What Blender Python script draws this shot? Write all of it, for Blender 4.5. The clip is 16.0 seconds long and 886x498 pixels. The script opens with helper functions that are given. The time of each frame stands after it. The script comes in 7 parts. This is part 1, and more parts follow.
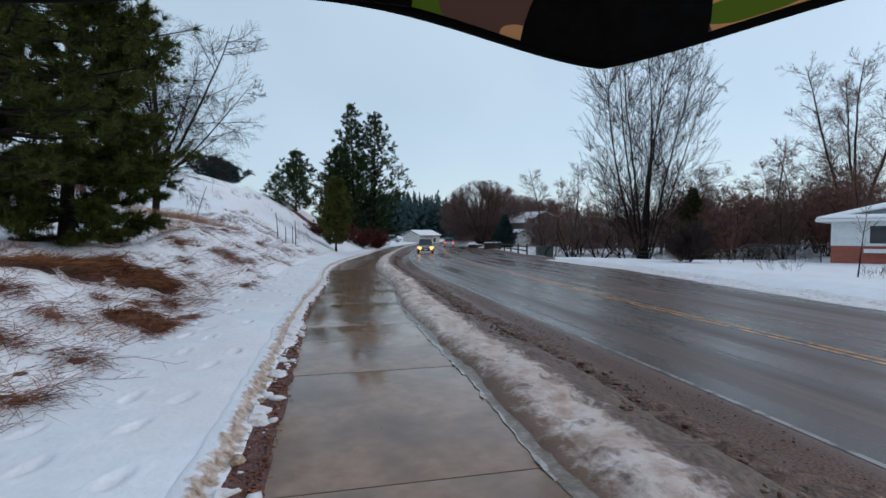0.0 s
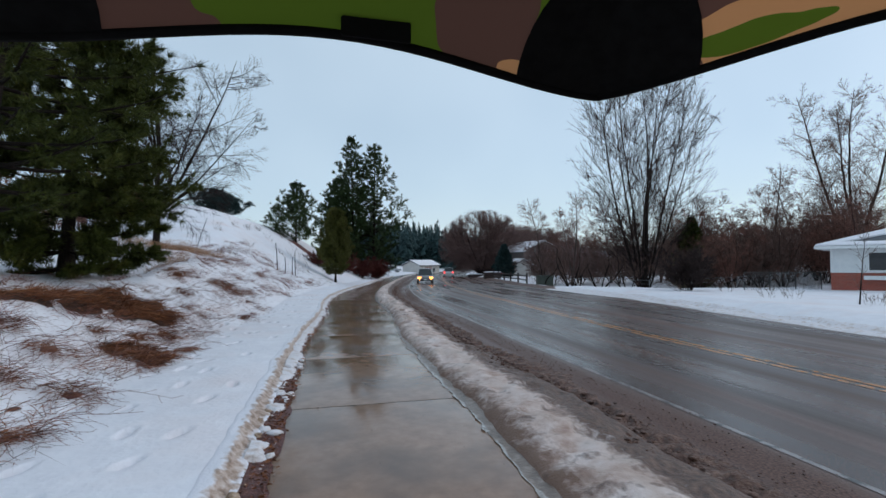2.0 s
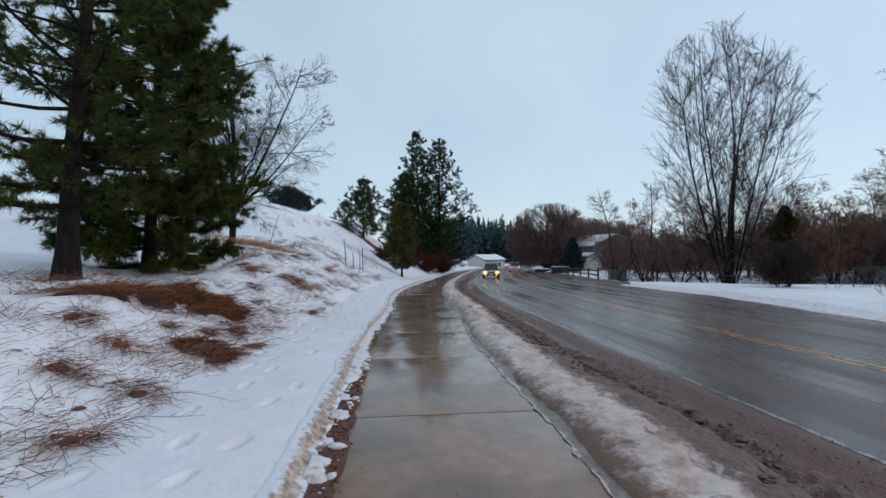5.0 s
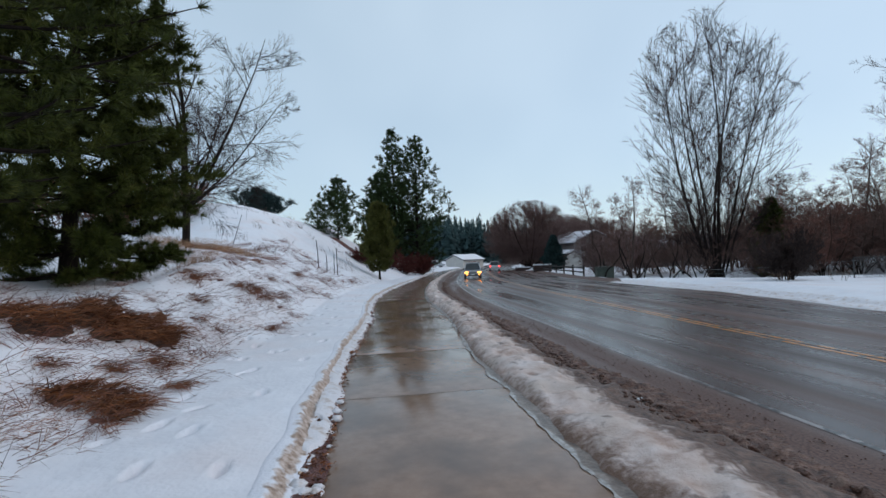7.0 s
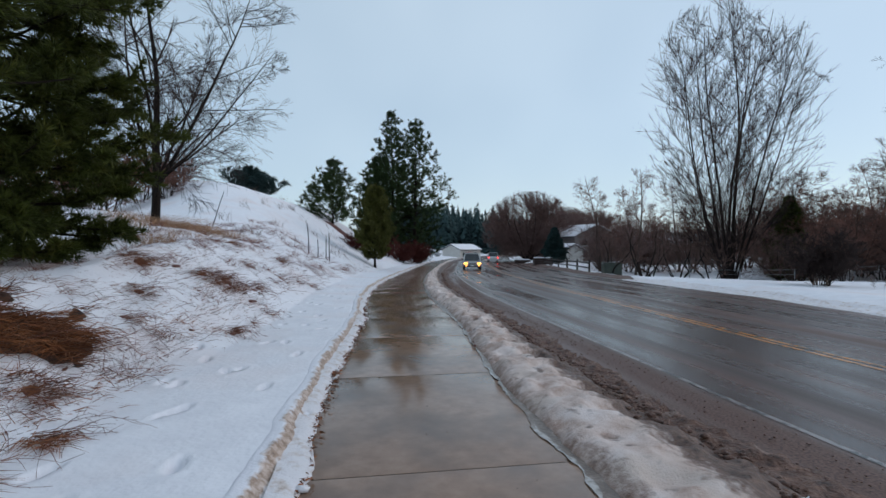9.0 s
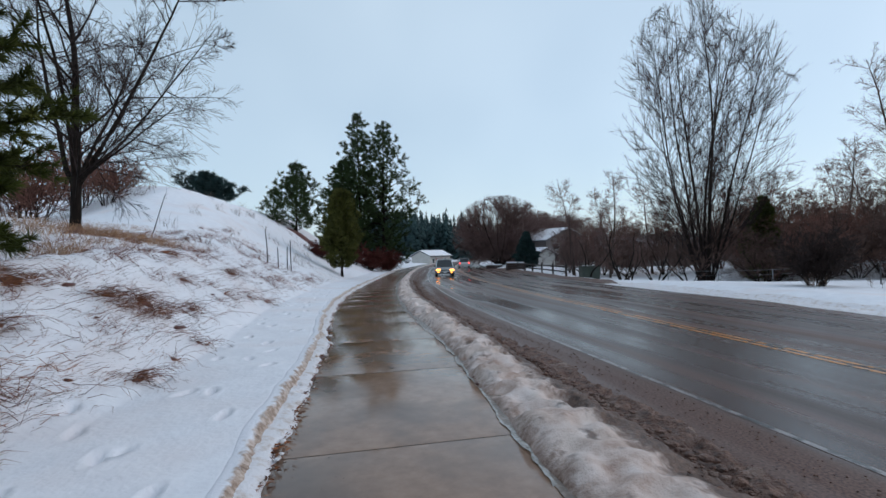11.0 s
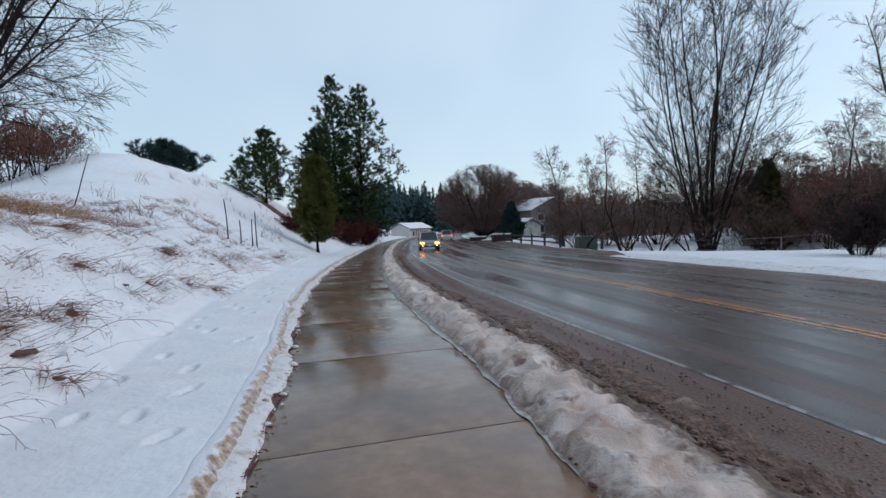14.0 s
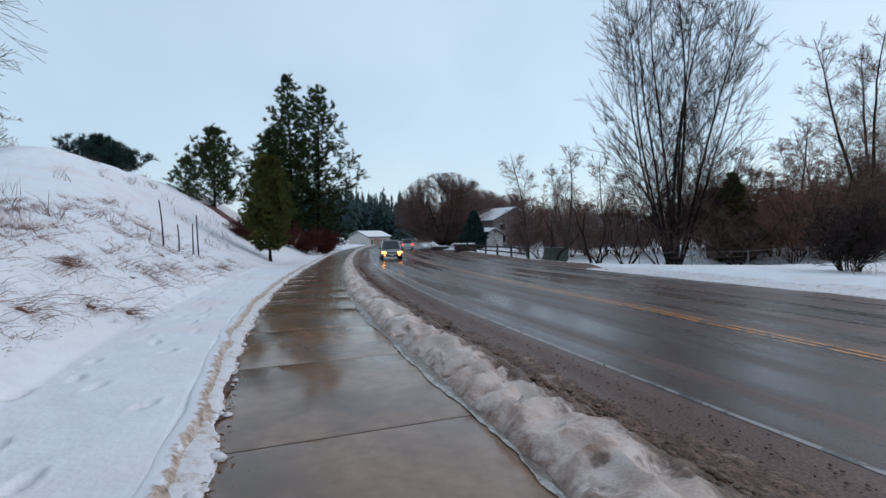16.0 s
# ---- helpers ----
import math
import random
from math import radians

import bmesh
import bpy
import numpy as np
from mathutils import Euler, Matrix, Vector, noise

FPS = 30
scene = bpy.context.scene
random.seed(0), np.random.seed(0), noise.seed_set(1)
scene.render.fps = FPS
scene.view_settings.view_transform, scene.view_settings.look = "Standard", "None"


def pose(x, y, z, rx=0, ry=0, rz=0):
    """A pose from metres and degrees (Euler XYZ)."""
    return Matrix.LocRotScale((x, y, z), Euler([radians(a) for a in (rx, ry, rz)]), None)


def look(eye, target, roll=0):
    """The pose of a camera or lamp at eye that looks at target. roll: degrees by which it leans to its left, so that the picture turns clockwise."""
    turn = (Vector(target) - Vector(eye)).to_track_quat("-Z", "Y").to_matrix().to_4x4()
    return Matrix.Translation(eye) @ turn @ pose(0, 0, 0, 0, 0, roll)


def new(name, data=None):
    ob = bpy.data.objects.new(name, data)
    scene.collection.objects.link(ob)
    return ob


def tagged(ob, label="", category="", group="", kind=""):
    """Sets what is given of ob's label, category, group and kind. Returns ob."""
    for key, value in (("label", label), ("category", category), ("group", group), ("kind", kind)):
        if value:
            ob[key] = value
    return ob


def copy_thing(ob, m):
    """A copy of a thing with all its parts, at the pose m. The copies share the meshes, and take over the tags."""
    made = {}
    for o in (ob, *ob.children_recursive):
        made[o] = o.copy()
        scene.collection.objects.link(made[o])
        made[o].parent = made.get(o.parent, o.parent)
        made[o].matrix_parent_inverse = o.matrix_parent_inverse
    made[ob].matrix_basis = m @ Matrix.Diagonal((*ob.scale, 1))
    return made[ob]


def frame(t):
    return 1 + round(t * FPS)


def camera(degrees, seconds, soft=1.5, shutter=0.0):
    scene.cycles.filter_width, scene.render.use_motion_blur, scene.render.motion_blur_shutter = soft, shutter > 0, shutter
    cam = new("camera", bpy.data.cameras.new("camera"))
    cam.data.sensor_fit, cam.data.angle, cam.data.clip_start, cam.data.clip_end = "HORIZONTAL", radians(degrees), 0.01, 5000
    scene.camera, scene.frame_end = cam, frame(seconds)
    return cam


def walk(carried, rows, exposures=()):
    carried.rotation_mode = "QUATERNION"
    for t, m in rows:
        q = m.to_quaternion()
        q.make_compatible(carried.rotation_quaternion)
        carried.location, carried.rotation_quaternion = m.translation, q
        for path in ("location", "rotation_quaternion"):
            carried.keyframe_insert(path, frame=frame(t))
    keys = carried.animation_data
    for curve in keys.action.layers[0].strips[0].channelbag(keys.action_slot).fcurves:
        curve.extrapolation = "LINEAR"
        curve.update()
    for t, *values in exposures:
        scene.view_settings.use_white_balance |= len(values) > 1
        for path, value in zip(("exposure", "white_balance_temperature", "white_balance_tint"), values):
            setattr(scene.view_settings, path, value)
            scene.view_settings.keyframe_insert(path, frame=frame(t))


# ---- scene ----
cam = camera(84.9, 16.0)
PATH = [
    (0, (-0.024, -0.030, 1.729), (-0.024, 1.969, 1.657), -0.0),
    (0.5, (-0.024, -0.030, 1.729), (-0.021, 1.970, 1.728), 1.4),
    (1, (-0.024, -0.030, 1.729), (-0.038, 1.969, 1.773), 1.7),
    (1.5, (-0.024, -0.030, 1.729), (-0.057, 1.969, 1.761), -0.5),
    (2, (-0.024, -0.030, 1.729), (-0.022, 1.969, 1.780), -0.4),
    (2.5, (-0.024, -0.030, 1.729), (-0.136, 1.964, 1.831), 0.8),
    (3, (-0.025, -0.027, 1.729), (-0.119, 1.968, 1.836), 1.0),
    (3.5, (-0.036, 0.003, 1.733), (-0.116, 2.000, 1.816), 1.1),
    (4, (-0.047, 0.067, 1.731), (-0.244, 2.056, 1.795), 0.1),
    (4.2, (-0.056, 0.127, 1.727), (-0.307, 2.111, 1.756), -0.0),
    (6.3, (-0.549, 2.016, 1.727), (-0.765, 4.004, 1.77), -2.2),
    (6.5, (-0.608, 2.247, 1.716), (-0.79, 4.238, 1.768), -2.0),
    (7, (-0.739, 2.848, 1.689), (-0.907, 4.84, 1.721), -2.0),
    (7.5, (-0.953, 3.482, 1.683), (-1.146, 5.472, 1.673), -2.4),
    (8, (-1.056, 4.074, 1.672), (-1.26, 6.063, 1.637), -2.4),
    (8.5, (-1.157, 4.637, 1.673), (-1.347, 6.626, 1.6), -0.8),
    (9, (-1.265, 5.159, 1.721), (-1.416, 7.153, 1.707), 0.1),
    (11.3, (-1.746, 7.624, 1.684), (-1.753, 9.624, 1.695), -1.3),
    (11.5, (-1.786, 7.855, 1.673), (-1.785, 9.855, 1.659), -1.5),
    (12, (-1.868, 8.442, 1.65), (-1.842, 10.442, 1.596), -1.9),
    (12.5, (-1.995, 8.988, 1.611), (-1.963, 10.987, 1.542), -1.9),
    (13, (-2.067, 9.551, 1.621), (-2.008, 11.549, 1.555), -2.8),
    (13.5, (-2.151, 10.06, 1.64), (-2.094, 12.057, 1.558), -2.3),
    (14, (-2.288, 10.592, 1.622), (-2.221, 12.588, 1.518), -1.8),
    (14.5, (-2.42, 11.119, 1.655), (-2.323, 13.115, 1.576), -1.7),
    (15, (-2.492, 11.614, 1.613), (-2.37, 13.61, 1.55), -1.7),
    (15.5, (-2.622, 12.14, 1.539), (-2.41, 14.127, 1.479), -1.8),
    (16, (-2.701, 12.695, 1.617), (-2.458, 14.679, 1.546), -0.9),
]
walk(cam, [(t, look(eye, target, roll)) for t, eye, target, roll in PATH], exposures=((0, -0.28), (4, -0.28), (8.2, -0.24), (9.0, -0.3), (9.8, -0.25), (11.5, -0.2), (13, -0.17), (16, -0.17)))

# ---- light ----
world = bpy.data.worlds.new("world")
scene.world = world
world.use_nodes = True
wt = world.node_tree
wt.nodes.clear()
SUN_UP, SUN_ROUND = 32.0, 75.0
sky = wt.nodes.new("ShaderNodeTexSky")
sky.sky_type = "NISHITA"
sky.sun_disc = False
sky.sun_elevation, sky.sun_rotation = radians(SUN_UP), radians(SUN_ROUND)
sky.dust_density, sky.air_density = 0.6, 1.0
clear = wt.nodes.new("ShaderNodeBackground")
clear.inputs["Strength"].default_value = 0.05
wt.links.new(sky.outputs["Color"], clear.inputs["Color"])
geo = wt.nodes.new("ShaderNodeTexCoord")
cloud = wt.nodes.new("ShaderNodeTexNoise")
cloud.inputs["Scale"].default_value, cloud.inputs["Detail"].default_value = 1.6, 3.0
wt.links.new(geo.outputs["Generated"], cloud.inputs["Vector"])
cramp = wt.nodes.new("ShaderNodeValToRGB")
cramp.color_ramp.elements[0].position, cramp.color_ramp.elements[1].position = 0.3, 0.75
cramp.color_ramp.elements[0].color = (0.45, 0.59, 0.72, 1)
cramp.color_ramp.elements[1].color = (0.635, 0.78, 0.90, 1)
wt.links.new(cloud.outputs["Fac"], cramp.inputs["Fac"])
cover = wt.nodes.new("ShaderNodeBackground")
cover.inputs["Strength"].default_value = 0.91
wt.links.new(cramp.outputs["Color"], cover.inputs["Color"])
both = wt.nodes.new("ShaderNodeAddShader")
wt.links.new(clear.outputs[0], both.inputs[0])
wt.links.new(cover.outputs[0], both.inputs[1])
wout = wt.nodes.new("ShaderNodeOutputWorld")
wt.links.new(both.outputs[0], wout.inputs["Surface"])

sun = new("sun", bpy.data.lights.new("sun", "SUN"))
sun.data.energy, sun.data.angle, sun.data.color = 0.66, radians(40), (1.0, 0.90, 0.88)
az = radians(SUN_ROUND)
sun.matrix_world = look((0, 0, 60), (-math.sin(az) * 60 / math.tan(radians(SUN_UP)), -math.cos(az) * 60 / math.tan(radians(SUN_UP)), 0))

# ---- materials ----


def material(name, stops, rough=0.7, scale=6.0, detail=6.0, coords="Object", stretch=(1, 1, 1), bump=0.2, bump_scale=40.0,
             bump_depth=0.01, metal=0.0, second=None, second_scale=0.8, rough_to=None, island=0.0, coat=0.0, spec=0.5,
             translucent=0.0, piece=0.0, noise_kind="NOISE"):
    """A surface: colour stops over a noise, a second stain over a coarser one, roughness and fine relief."""
    m = bpy.data.materials.new(name)
    m.use_nodes = True
    nt = m.node_tree
    nodes, link = nt.nodes, nt.links.new
    bsdf = nodes["Principled BSDF"]
    tc = nodes.new("ShaderNodeTexCoord")
    mp = nodes.new("ShaderNodeMapping")
    mp.inputs["Scale"].default_value = stretch
    link(tc.outputs[coords], mp.inputs["Vector"])
    n1 = nodes.new("ShaderNodeTexNoise")
    n1.inputs["Scale"].default_value, n1.inputs["Detail"].default_value = scale, detail
    n1.inputs["Roughness"].default_value = 0.62
    link(mp.outputs[0], n1.inputs["Vector"])
    ramp = nodes.new("ShaderNodeValToRGB")
    els = ramp.color_ramp.elements
    while len(els) < len(stops):
        els.new(0.5)
    for e, (p, c) in zip(els, stops):
        e.position, e.color = p, (*c, 1)
    link(n1.outputs["Fac"], ramp.inputs["Fac"])
    colour = ramp.outputs["Color"]
    if second:
        n2 = nodes.new("ShaderNodeTexNoise")
        n2.inputs["Scale"].default_value, n2.inputs["Detail"].default_value = second_scale, 4.0
        link(mp.outputs[0], n2.inputs["Vector"])
        r2 = nodes.new("ShaderNodeValToRGB")
        r2.color_ramp.elements[0].position, r2.color_ramp.elements[1].position = second[1], second[2]
        link(n2.outputs["Fac"], r2.inputs["Fac"])
        mix = nodes.new("ShaderNodeMix")
        mix.data_type = "RGBA"
        link(r2.outputs["Color"], mix.inputs["Factor"])
        link(colour, mix.inputs["A"])
        mix.inputs["B"].default_value = (*second[0], 1)
        colour = mix.outputs["Result"]
    if island or piece:
        if island:
            g = nodes.new("ShaderNodeNewGeometry")
            rnd = g.outputs["Random Per Island"]
        else:
            g = nodes.new("ShaderNodeObjectInfo")
            rnd = g.outputs["Random"]
        mr = nodes.new("ShaderNodeMapRange")
        amount = island or piece
        mr.inputs["To Min"].default_value, mr.inputs["To Max"].default_value = 1 - amount, 1 + amount
        link(rnd, mr.inputs["Value"])
        hsv = nodes.new("ShaderNodeHueSaturation")
        link(mr.outputs[0], hsv.inputs["Value"])
        link(colour, hsv.inputs["Color"])
        colour = hsv.outputs["Color"]
    link(colour, bsdf.inputs["Base Color"])
    bsdf.inputs["Roughness"].default_value, bsdf.inputs["Metallic"].default_value = rough, metal
    bsdf.inputs["Specular IOR Level"].default_value = spec
    if rough_to is not None:
        n4 = nodes.new("ShaderNodeTexNoise")
        n4.inputs["Scale"].default_value, n4.inputs["Detail"].default_value = second_scale * 1.7, 5.0
        link(mp.outputs[0], n4.inputs["Vector"])
        mr = nodes.new("ShaderNodeMapRange")
        mr.inputs["From Min"].default_value, mr.inputs["From Max"].default_value = 0.35, 0.65
        mr.inputs["To Min"].default_value, mr.inputs["To Max"].default_value = rough, rough_to
        link(n4.outputs["Fac"], mr.inputs["Value"])
        link(mr.outputs[0], bsdf.inputs["Roughness"])
    if coat:
        bsdf.inputs["Coat Weight"].default_value, bsdf.inputs["Coat Roughness"].default_value = coat, 0.05
    if bump:
        n3 = nodes.new("ShaderNodeTexNoise")
        n3.inputs["Scale"].default_value, n3.inputs["Detail"].default_value = bump_scale, 6.0
        link(mp.outputs[0], n3.inputs["Vector"])
        b = nodes.new("ShaderNodeBump")
        b.inputs["Strength"].default_value, b.inputs["Distance"].default_value = bump, bump_depth
        link(n3.outputs["Fac"], b.inputs["Height"])
        link(b.outputs[0], bsdf.inputs["Normal"])
    if translucent:
        tr = nodes.new("ShaderNodeBsdfTranslucent")
        link(colour, tr.inputs["Color"])
        ms = nodes.new("ShaderNodeMixShader")
        ms.inputs[0].default_value = translucent
        link(bsdf.outputs[0], ms.inputs[1])
        link(tr.outputs[0], ms.inputs[2])
        link(ms.outputs[0], nodes["Material Output"].inputs["Surface"])
    return m


def glow(name, colour, strength):
    m = bpy.data.materials.new(name)
    m.use_nodes = True
    b = m.node_tree.nodes["Principled BSDF"]
    b.inputs["Base Color"].default_value = (*colour, 1)
    b.inputs["Emission Color"].default_value = (*colour, 1)
    b.inputs["Emission Strength"].default_value = strength
    return m


SNOW = material("snow", [(0.3, (0.78, 0.765, 0.80)), (0.7, (0.88, 0.865, 0.895))], rough=0.55, scale=3.0, bump=0.32, bump_scale=16, bump_depth=0.04,
                second=((0.80, 0.725, 0.725), 0.50, 0.76), second_scale=0.55, spec=0.3)
TAN_SNOW = material("melting_snow_face", [(0.32, (0.13, 0.07, 0.04)), (0.48, (0.38, 0.25, 0.155)), (0.62, (0.60, 0.46, 0.36)), (0.75, (0.72, 0.66, 0.62))], rough=0.45, scale=16, bump=0.8,
                    bump_scale=30, bump_depth=0.03)
MUD = material("mud", [(0.3, (0.036, 0.015, 0.010)), (0.52, (0.122, 0.055, 0.035)), (0.75, (0.26, 0.142, 0.098))], rough=0.6, scale=9, bump=1.0, bump_scale=26,
               bump_depth=0.05, second=((0.30, 0.215, 0.175), 0.58, 0.75), second_scale=3)
LITTER = material("leaf_litter", [(0.3, (0.032, 0.014, 0.012)), (0.5, (0.13, 0.042, 0.035)), (0.7, (0.26, 0.115, 0.085))], rough=0.5, scale=30, bump=1.0,
                  bump_scale=60, bump_depth=0.03)
CONCRETE = material("wet_concrete", [(0.3, (0.20, 0.114, 0.072)), (0.5, (0.258, 0.153, 0.100)), (0.75, (0.315, 0.20, 0.138))], spec=0.38, rough=0.06, rough_to=0.22, scale=5,
                    detail=10, bump=0.035, bump_scale=160, bump_depth=0.004, second=((0.125, 0.082, 0.062), 0.45, 0.7), second_scale=0.9, piece=0.07)
KERB = material("kerb_concrete", [(0.3, (0.13, 0.12, 0.105)), (0.7, (0.26, 0.25, 0.23))], rough=0.25, scale=8, bump=0.3, bump_scale=60)
JOINT = material("joint_grit", [(0.3, (0.12, 0.085, 0.062)), (0.7, (0.19, 0.14, 0.105))], rough=0.12, scale=20)
SLUSH = material("slush", [(0.3, (0.20, 0.17, 0.145)), (0.6, (0.48, 0.44, 0.41))], rough=0.15, scale=14, bump=0.6, bump_scale=50, bump_depth=0.01)
PUDDLE = material("gutter_ice", [(0.3, (0.085, 0.056, 0.042)), (0.52, (0.17, 0.122, 0.094)), (0.70, (0.32, 0.255, 0.215))], rough=0.3, scale=7, bump=0.5, bump_scale=30,
                  bump_depth=0.012)
BARK = material("bark", [(0.3, (0.008, 0.006, 0.005)), (0.6, (0.022, 0.015, 0.012)), (0.8, (0.050, 0.036, 0.030))], rough=0.85, scale=9, stretch=(1, 1, 0.25),
                bump=0.8, bump_scale=24, bump_depth=0.03)
PALE_BARK = material("grey_bark", [(0.3, (0.045, 0.032, 0.027)), (0.7, (0.11, 0.080, 0.068))], rough=0.8, scale=6, stretch=(1, 1, 0.3), bump=0.5, bump_scale=20)
TWIG = material("twig", [(0.3, (0.078, 0.047, 0.039)), (0.7, (0.170, 0.104, 0.085))], rough=0.8, scale=2, bump=0, island=0.35)
TWIG_PALE = material("pale_twig", [(0.3, (0.070, 0.048, 0.040)), (0.7, (0.15, 0.108, 0.090))], rough=0.8, scale=2, bump=0, island=0.3)
TWIG_DARK = material("dark_twig", [(0.3, (0.020, 0.013, 0.012)), (0.7, (0.055, 0.036, 0.032))], rough=0.8, scale=2, bump=0, island=0.3)
TWIG_RED = material("russet_twig", [(0.3, (0.115, 0.052, 0.040)), (0.7, (0.230, 0.112, 0.085))], rough=0.8, scale=2, bump=0, island=0.35)
TWIG_MAUVE = material("mauve_twig", [(0.3, (0.13, 0.080, 0.072)), (0.7, (0.235, 0.150, 0.135))], rough=0.8, scale=2, bump=0, island=0.3)
TWIG_CRIMSON = material("crimson_twig", [(0.3, (0.060, 0.014, 0.012)), (0.7, (0.125, 0.032, 0.025))], rough=0.7, scale=2, bump=0, island=0.35)
NEEDLE = material("pine_needles", [(0.3, (0.024, 0.032, 0.007)), (0.55, (0.060, 0.072, 0.014)), (0.8, (0.14, 0.13, 0.028))], rough=0.6, scale=1.5, bump=0, island=0.4)
NEEDLE_DARK = material("dark_needles", [(0.3, (0.018, 0.034, 0.012)), (0.6, (0.042, 0.068, 0.022)), (0.8, (0.085, 0.112, 0.036))], rough=0.6, scale=0.6, bump=0, island=0.4)
NEEDLE_OLIVE = material("olive_needles", [(0.3, (0.055, 0.060, 0.014)), (0.7, (0.125, 0.122, 0.032))], rough=0.6, scale=1.0, bump=0, island=0.35)
NEEDLE_BLUE = material("blue_needles", [(0.3, (0.018, 0.038, 0.036)), (0.7, (0.045, 0.080, 0.078))], rough=0.6, scale=1.0, bump=0, island=0.35)
# distance haze is put into this bluish base colour of the far trees
HAZED_NEEDLE = material("hazed_needles", [(0.3, (0.030, 0.060, 0.062)), (0.7, (0.060, 0.100, 0.100))], rough=0.7, scale=0.1, bump=0, island=0.35)
THATCH = material("dark_thatch", [(0.3, (0.014, 0.007, 0.004)), (0.55, (0.050, 0.021, 0.010)), (0.75, (0.12, 0.05, 0.022))], rough=0.7, scale=22, stretch=(1, 0.4, 1), bump=1.0, bump_scale=50,
                  bump_depth=0.03)
for m_ in (BARK, PALE_BARK, TWIG, TWIG_PALE, TWIG_DARK, TWIG_RED, TWIG_MAUVE, TWIG_CRIMSON, NEEDLE, NEEDLE_DARK, NEEDLE_OLIVE, NEEDLE_BLUE, HAZED_NEEDLE):
    m_.node_tree.nodes["Principled BSDF"].inputs["Specular IOR Level"].default_value = 0.15
STRAW = material("dry_grass", [(0.3, (0.27, 0.135, 0.065)), (0.7, (0.50, 0.30, 0.17))], rough=0.7, scale=1.2, bump=0, island=0.4)
RUSSET = material("russet_grass", [(0.3, (0.085, 0.026, 0.009)), (0.55, (0.20, 0.066, 0.021)), (0.8, (0.34, 0.14, 0.05))], rough=0.75, scale=1.5, bump=0, island=0.7)
ORANGE = material("orange_grass", [(0.3, (0.13, 0.045, 0.018)), (0.6, (0.28, 0.105, 0.042)), (0.8, (0.42, 0.20, 0.09))], rough=0.75, scale=1.5, bump=0, island=0.4)
WEED_RED = material("reddish_weed", [(0.3, (0.125, 0.043, 0.030)), (0.7, (0.27, 0.112, 0.076))], rough=0.8, scale=2, bump=0, island=0.4)
WEED = material("dead_weed", [(0.3, (0.09, 0.055, 0.04)), (0.7, (0.22, 0.14, 0.10))], rough=0.8, scale=2, bump=0, island=0.4)
WOOD = material("weathered_wood", [(0.3, (0.020, 0.015, 0.013)), (0.7, (0.055, 0.042, 0.036))], rough=0.8, scale=5, stretch=(1, 1, 0.2), bump=0.5, bump_scale=30)
BOXWOOD = material("dark_timber", [(0.3, (0.022, 0.012, 0.010)), (0.7, (0.065, 0.035, 0.028))], rough=0.7, scale=5, bump=0.4, bump_scale=30)
SIDING = material("white_siding", [(0.3, (0.66, 0.68, 0.68)), (0.7, (0.78, 0.79, 0.78))], rough=0.6, scale=3, bump=0.1, bump_scale=30)
CREAM = material("cream_siding", [(0.3, (0.50, 0.47, 0.43)), (0.7, (0.62, 0.59, 0.55))], rough=0.6, scale=2, bump=0.1, bump_scale=30)
TAUPE = material("taupe_siding", [(0.3, (0.16, 0.14, 0.13)), (0.7, (0.24, 0.21, 0.20))], rough=0.7, scale=2, bump=0.1, bump_scale=30)
PATCHY = material("shingles_with_snow", [(0.40, (0.085, 0.070, 0.066)), (0.52, (0.17, 0.145, 0.14)), (0.60, (0.70, 0.69, 0.72))], rough=0.7, scale=0.9, detail=8, bump=0.3, bump_scale=30)
SOILED = material("soiled_snow", [(0.27, (0.34, 0.225, 0.165)), (0.38, (0.62, 0.53, 0.49)), (0.50, (0.76, 0.72, 0.735))], rough=0.45, scale=7, bump=0.6, bump_scale=34, bump_depth=0.02)
SHINGLE = material("grey_shingles", [(0.3, (0.050, 0.056, 0.066)), (0.7, (0.11, 0.12, 0.135))], rough=0.75, scale=10, bump=0.5, bump_scale=40)
TRIM = material("white_trim", [(0.3, (0.68, 0.70, 0.70)), (0.7, (0.80, 0.80, 0.80))], rough=0.5, scale=4, bump=0.05)
PANE = material("dark_window_glass", [(0.3, (0.02, 0.024, 0.026)), (0.7, (0.04, 0.045, 0.048))], rough=0.05, scale=1, bump=0)
GREEN_BOX = material("green_painted_metal", [(0.3, (0.030, 0.040, 0.030)), (0.7, (0.055, 0.066, 0.05))], rough=0.5, scale=4, bump=0.1)
DULL_WIRE = material("dull_wire", [(0.3, (0.04, 0.04, 0.04)), (0.7, (0.08, 0.08, 0.08))], rough=0.7, metal=0.1, scale=8, bump=0.05)
GALV = material("galvanised_steel", [(0.3, (0.22, 0.23, 0.24)), (0.7, (0.36, 0.37, 0.38))], rough=0.5, metal=0.7, scale=8, bump=0.05)
RUBBER = material("rubber", [(0.3, (0.012, 0.012, 0.012)), (0.7, (0.03, 0.03, 0.03))], rough=0.7, scale=8, bump=0.2)
RIM = material("wheel_alloy", [(0.3, (0.30, 0.30, 0.31)), (0.7, (0.45, 0.45, 0.46))], rough=0.35, metal=0.9, scale=8, bump=0)
PAINT_SILVER = material("silver_car_paint", [(0.3, (0.42, 0.44, 0.45)), (0.7, (0.52, 0.54, 0.55))], rough=0.3, metal=0.4, coat=0.9, scale=2, bump=0)
PAINT_WHITE = material("white_car_paint", [(0.3, (0.66, 0.67, 0.67)), (0.7, (0.75, 0.75, 0.75))], rough=0.3, coat=0.9, scale=2, bump=0)
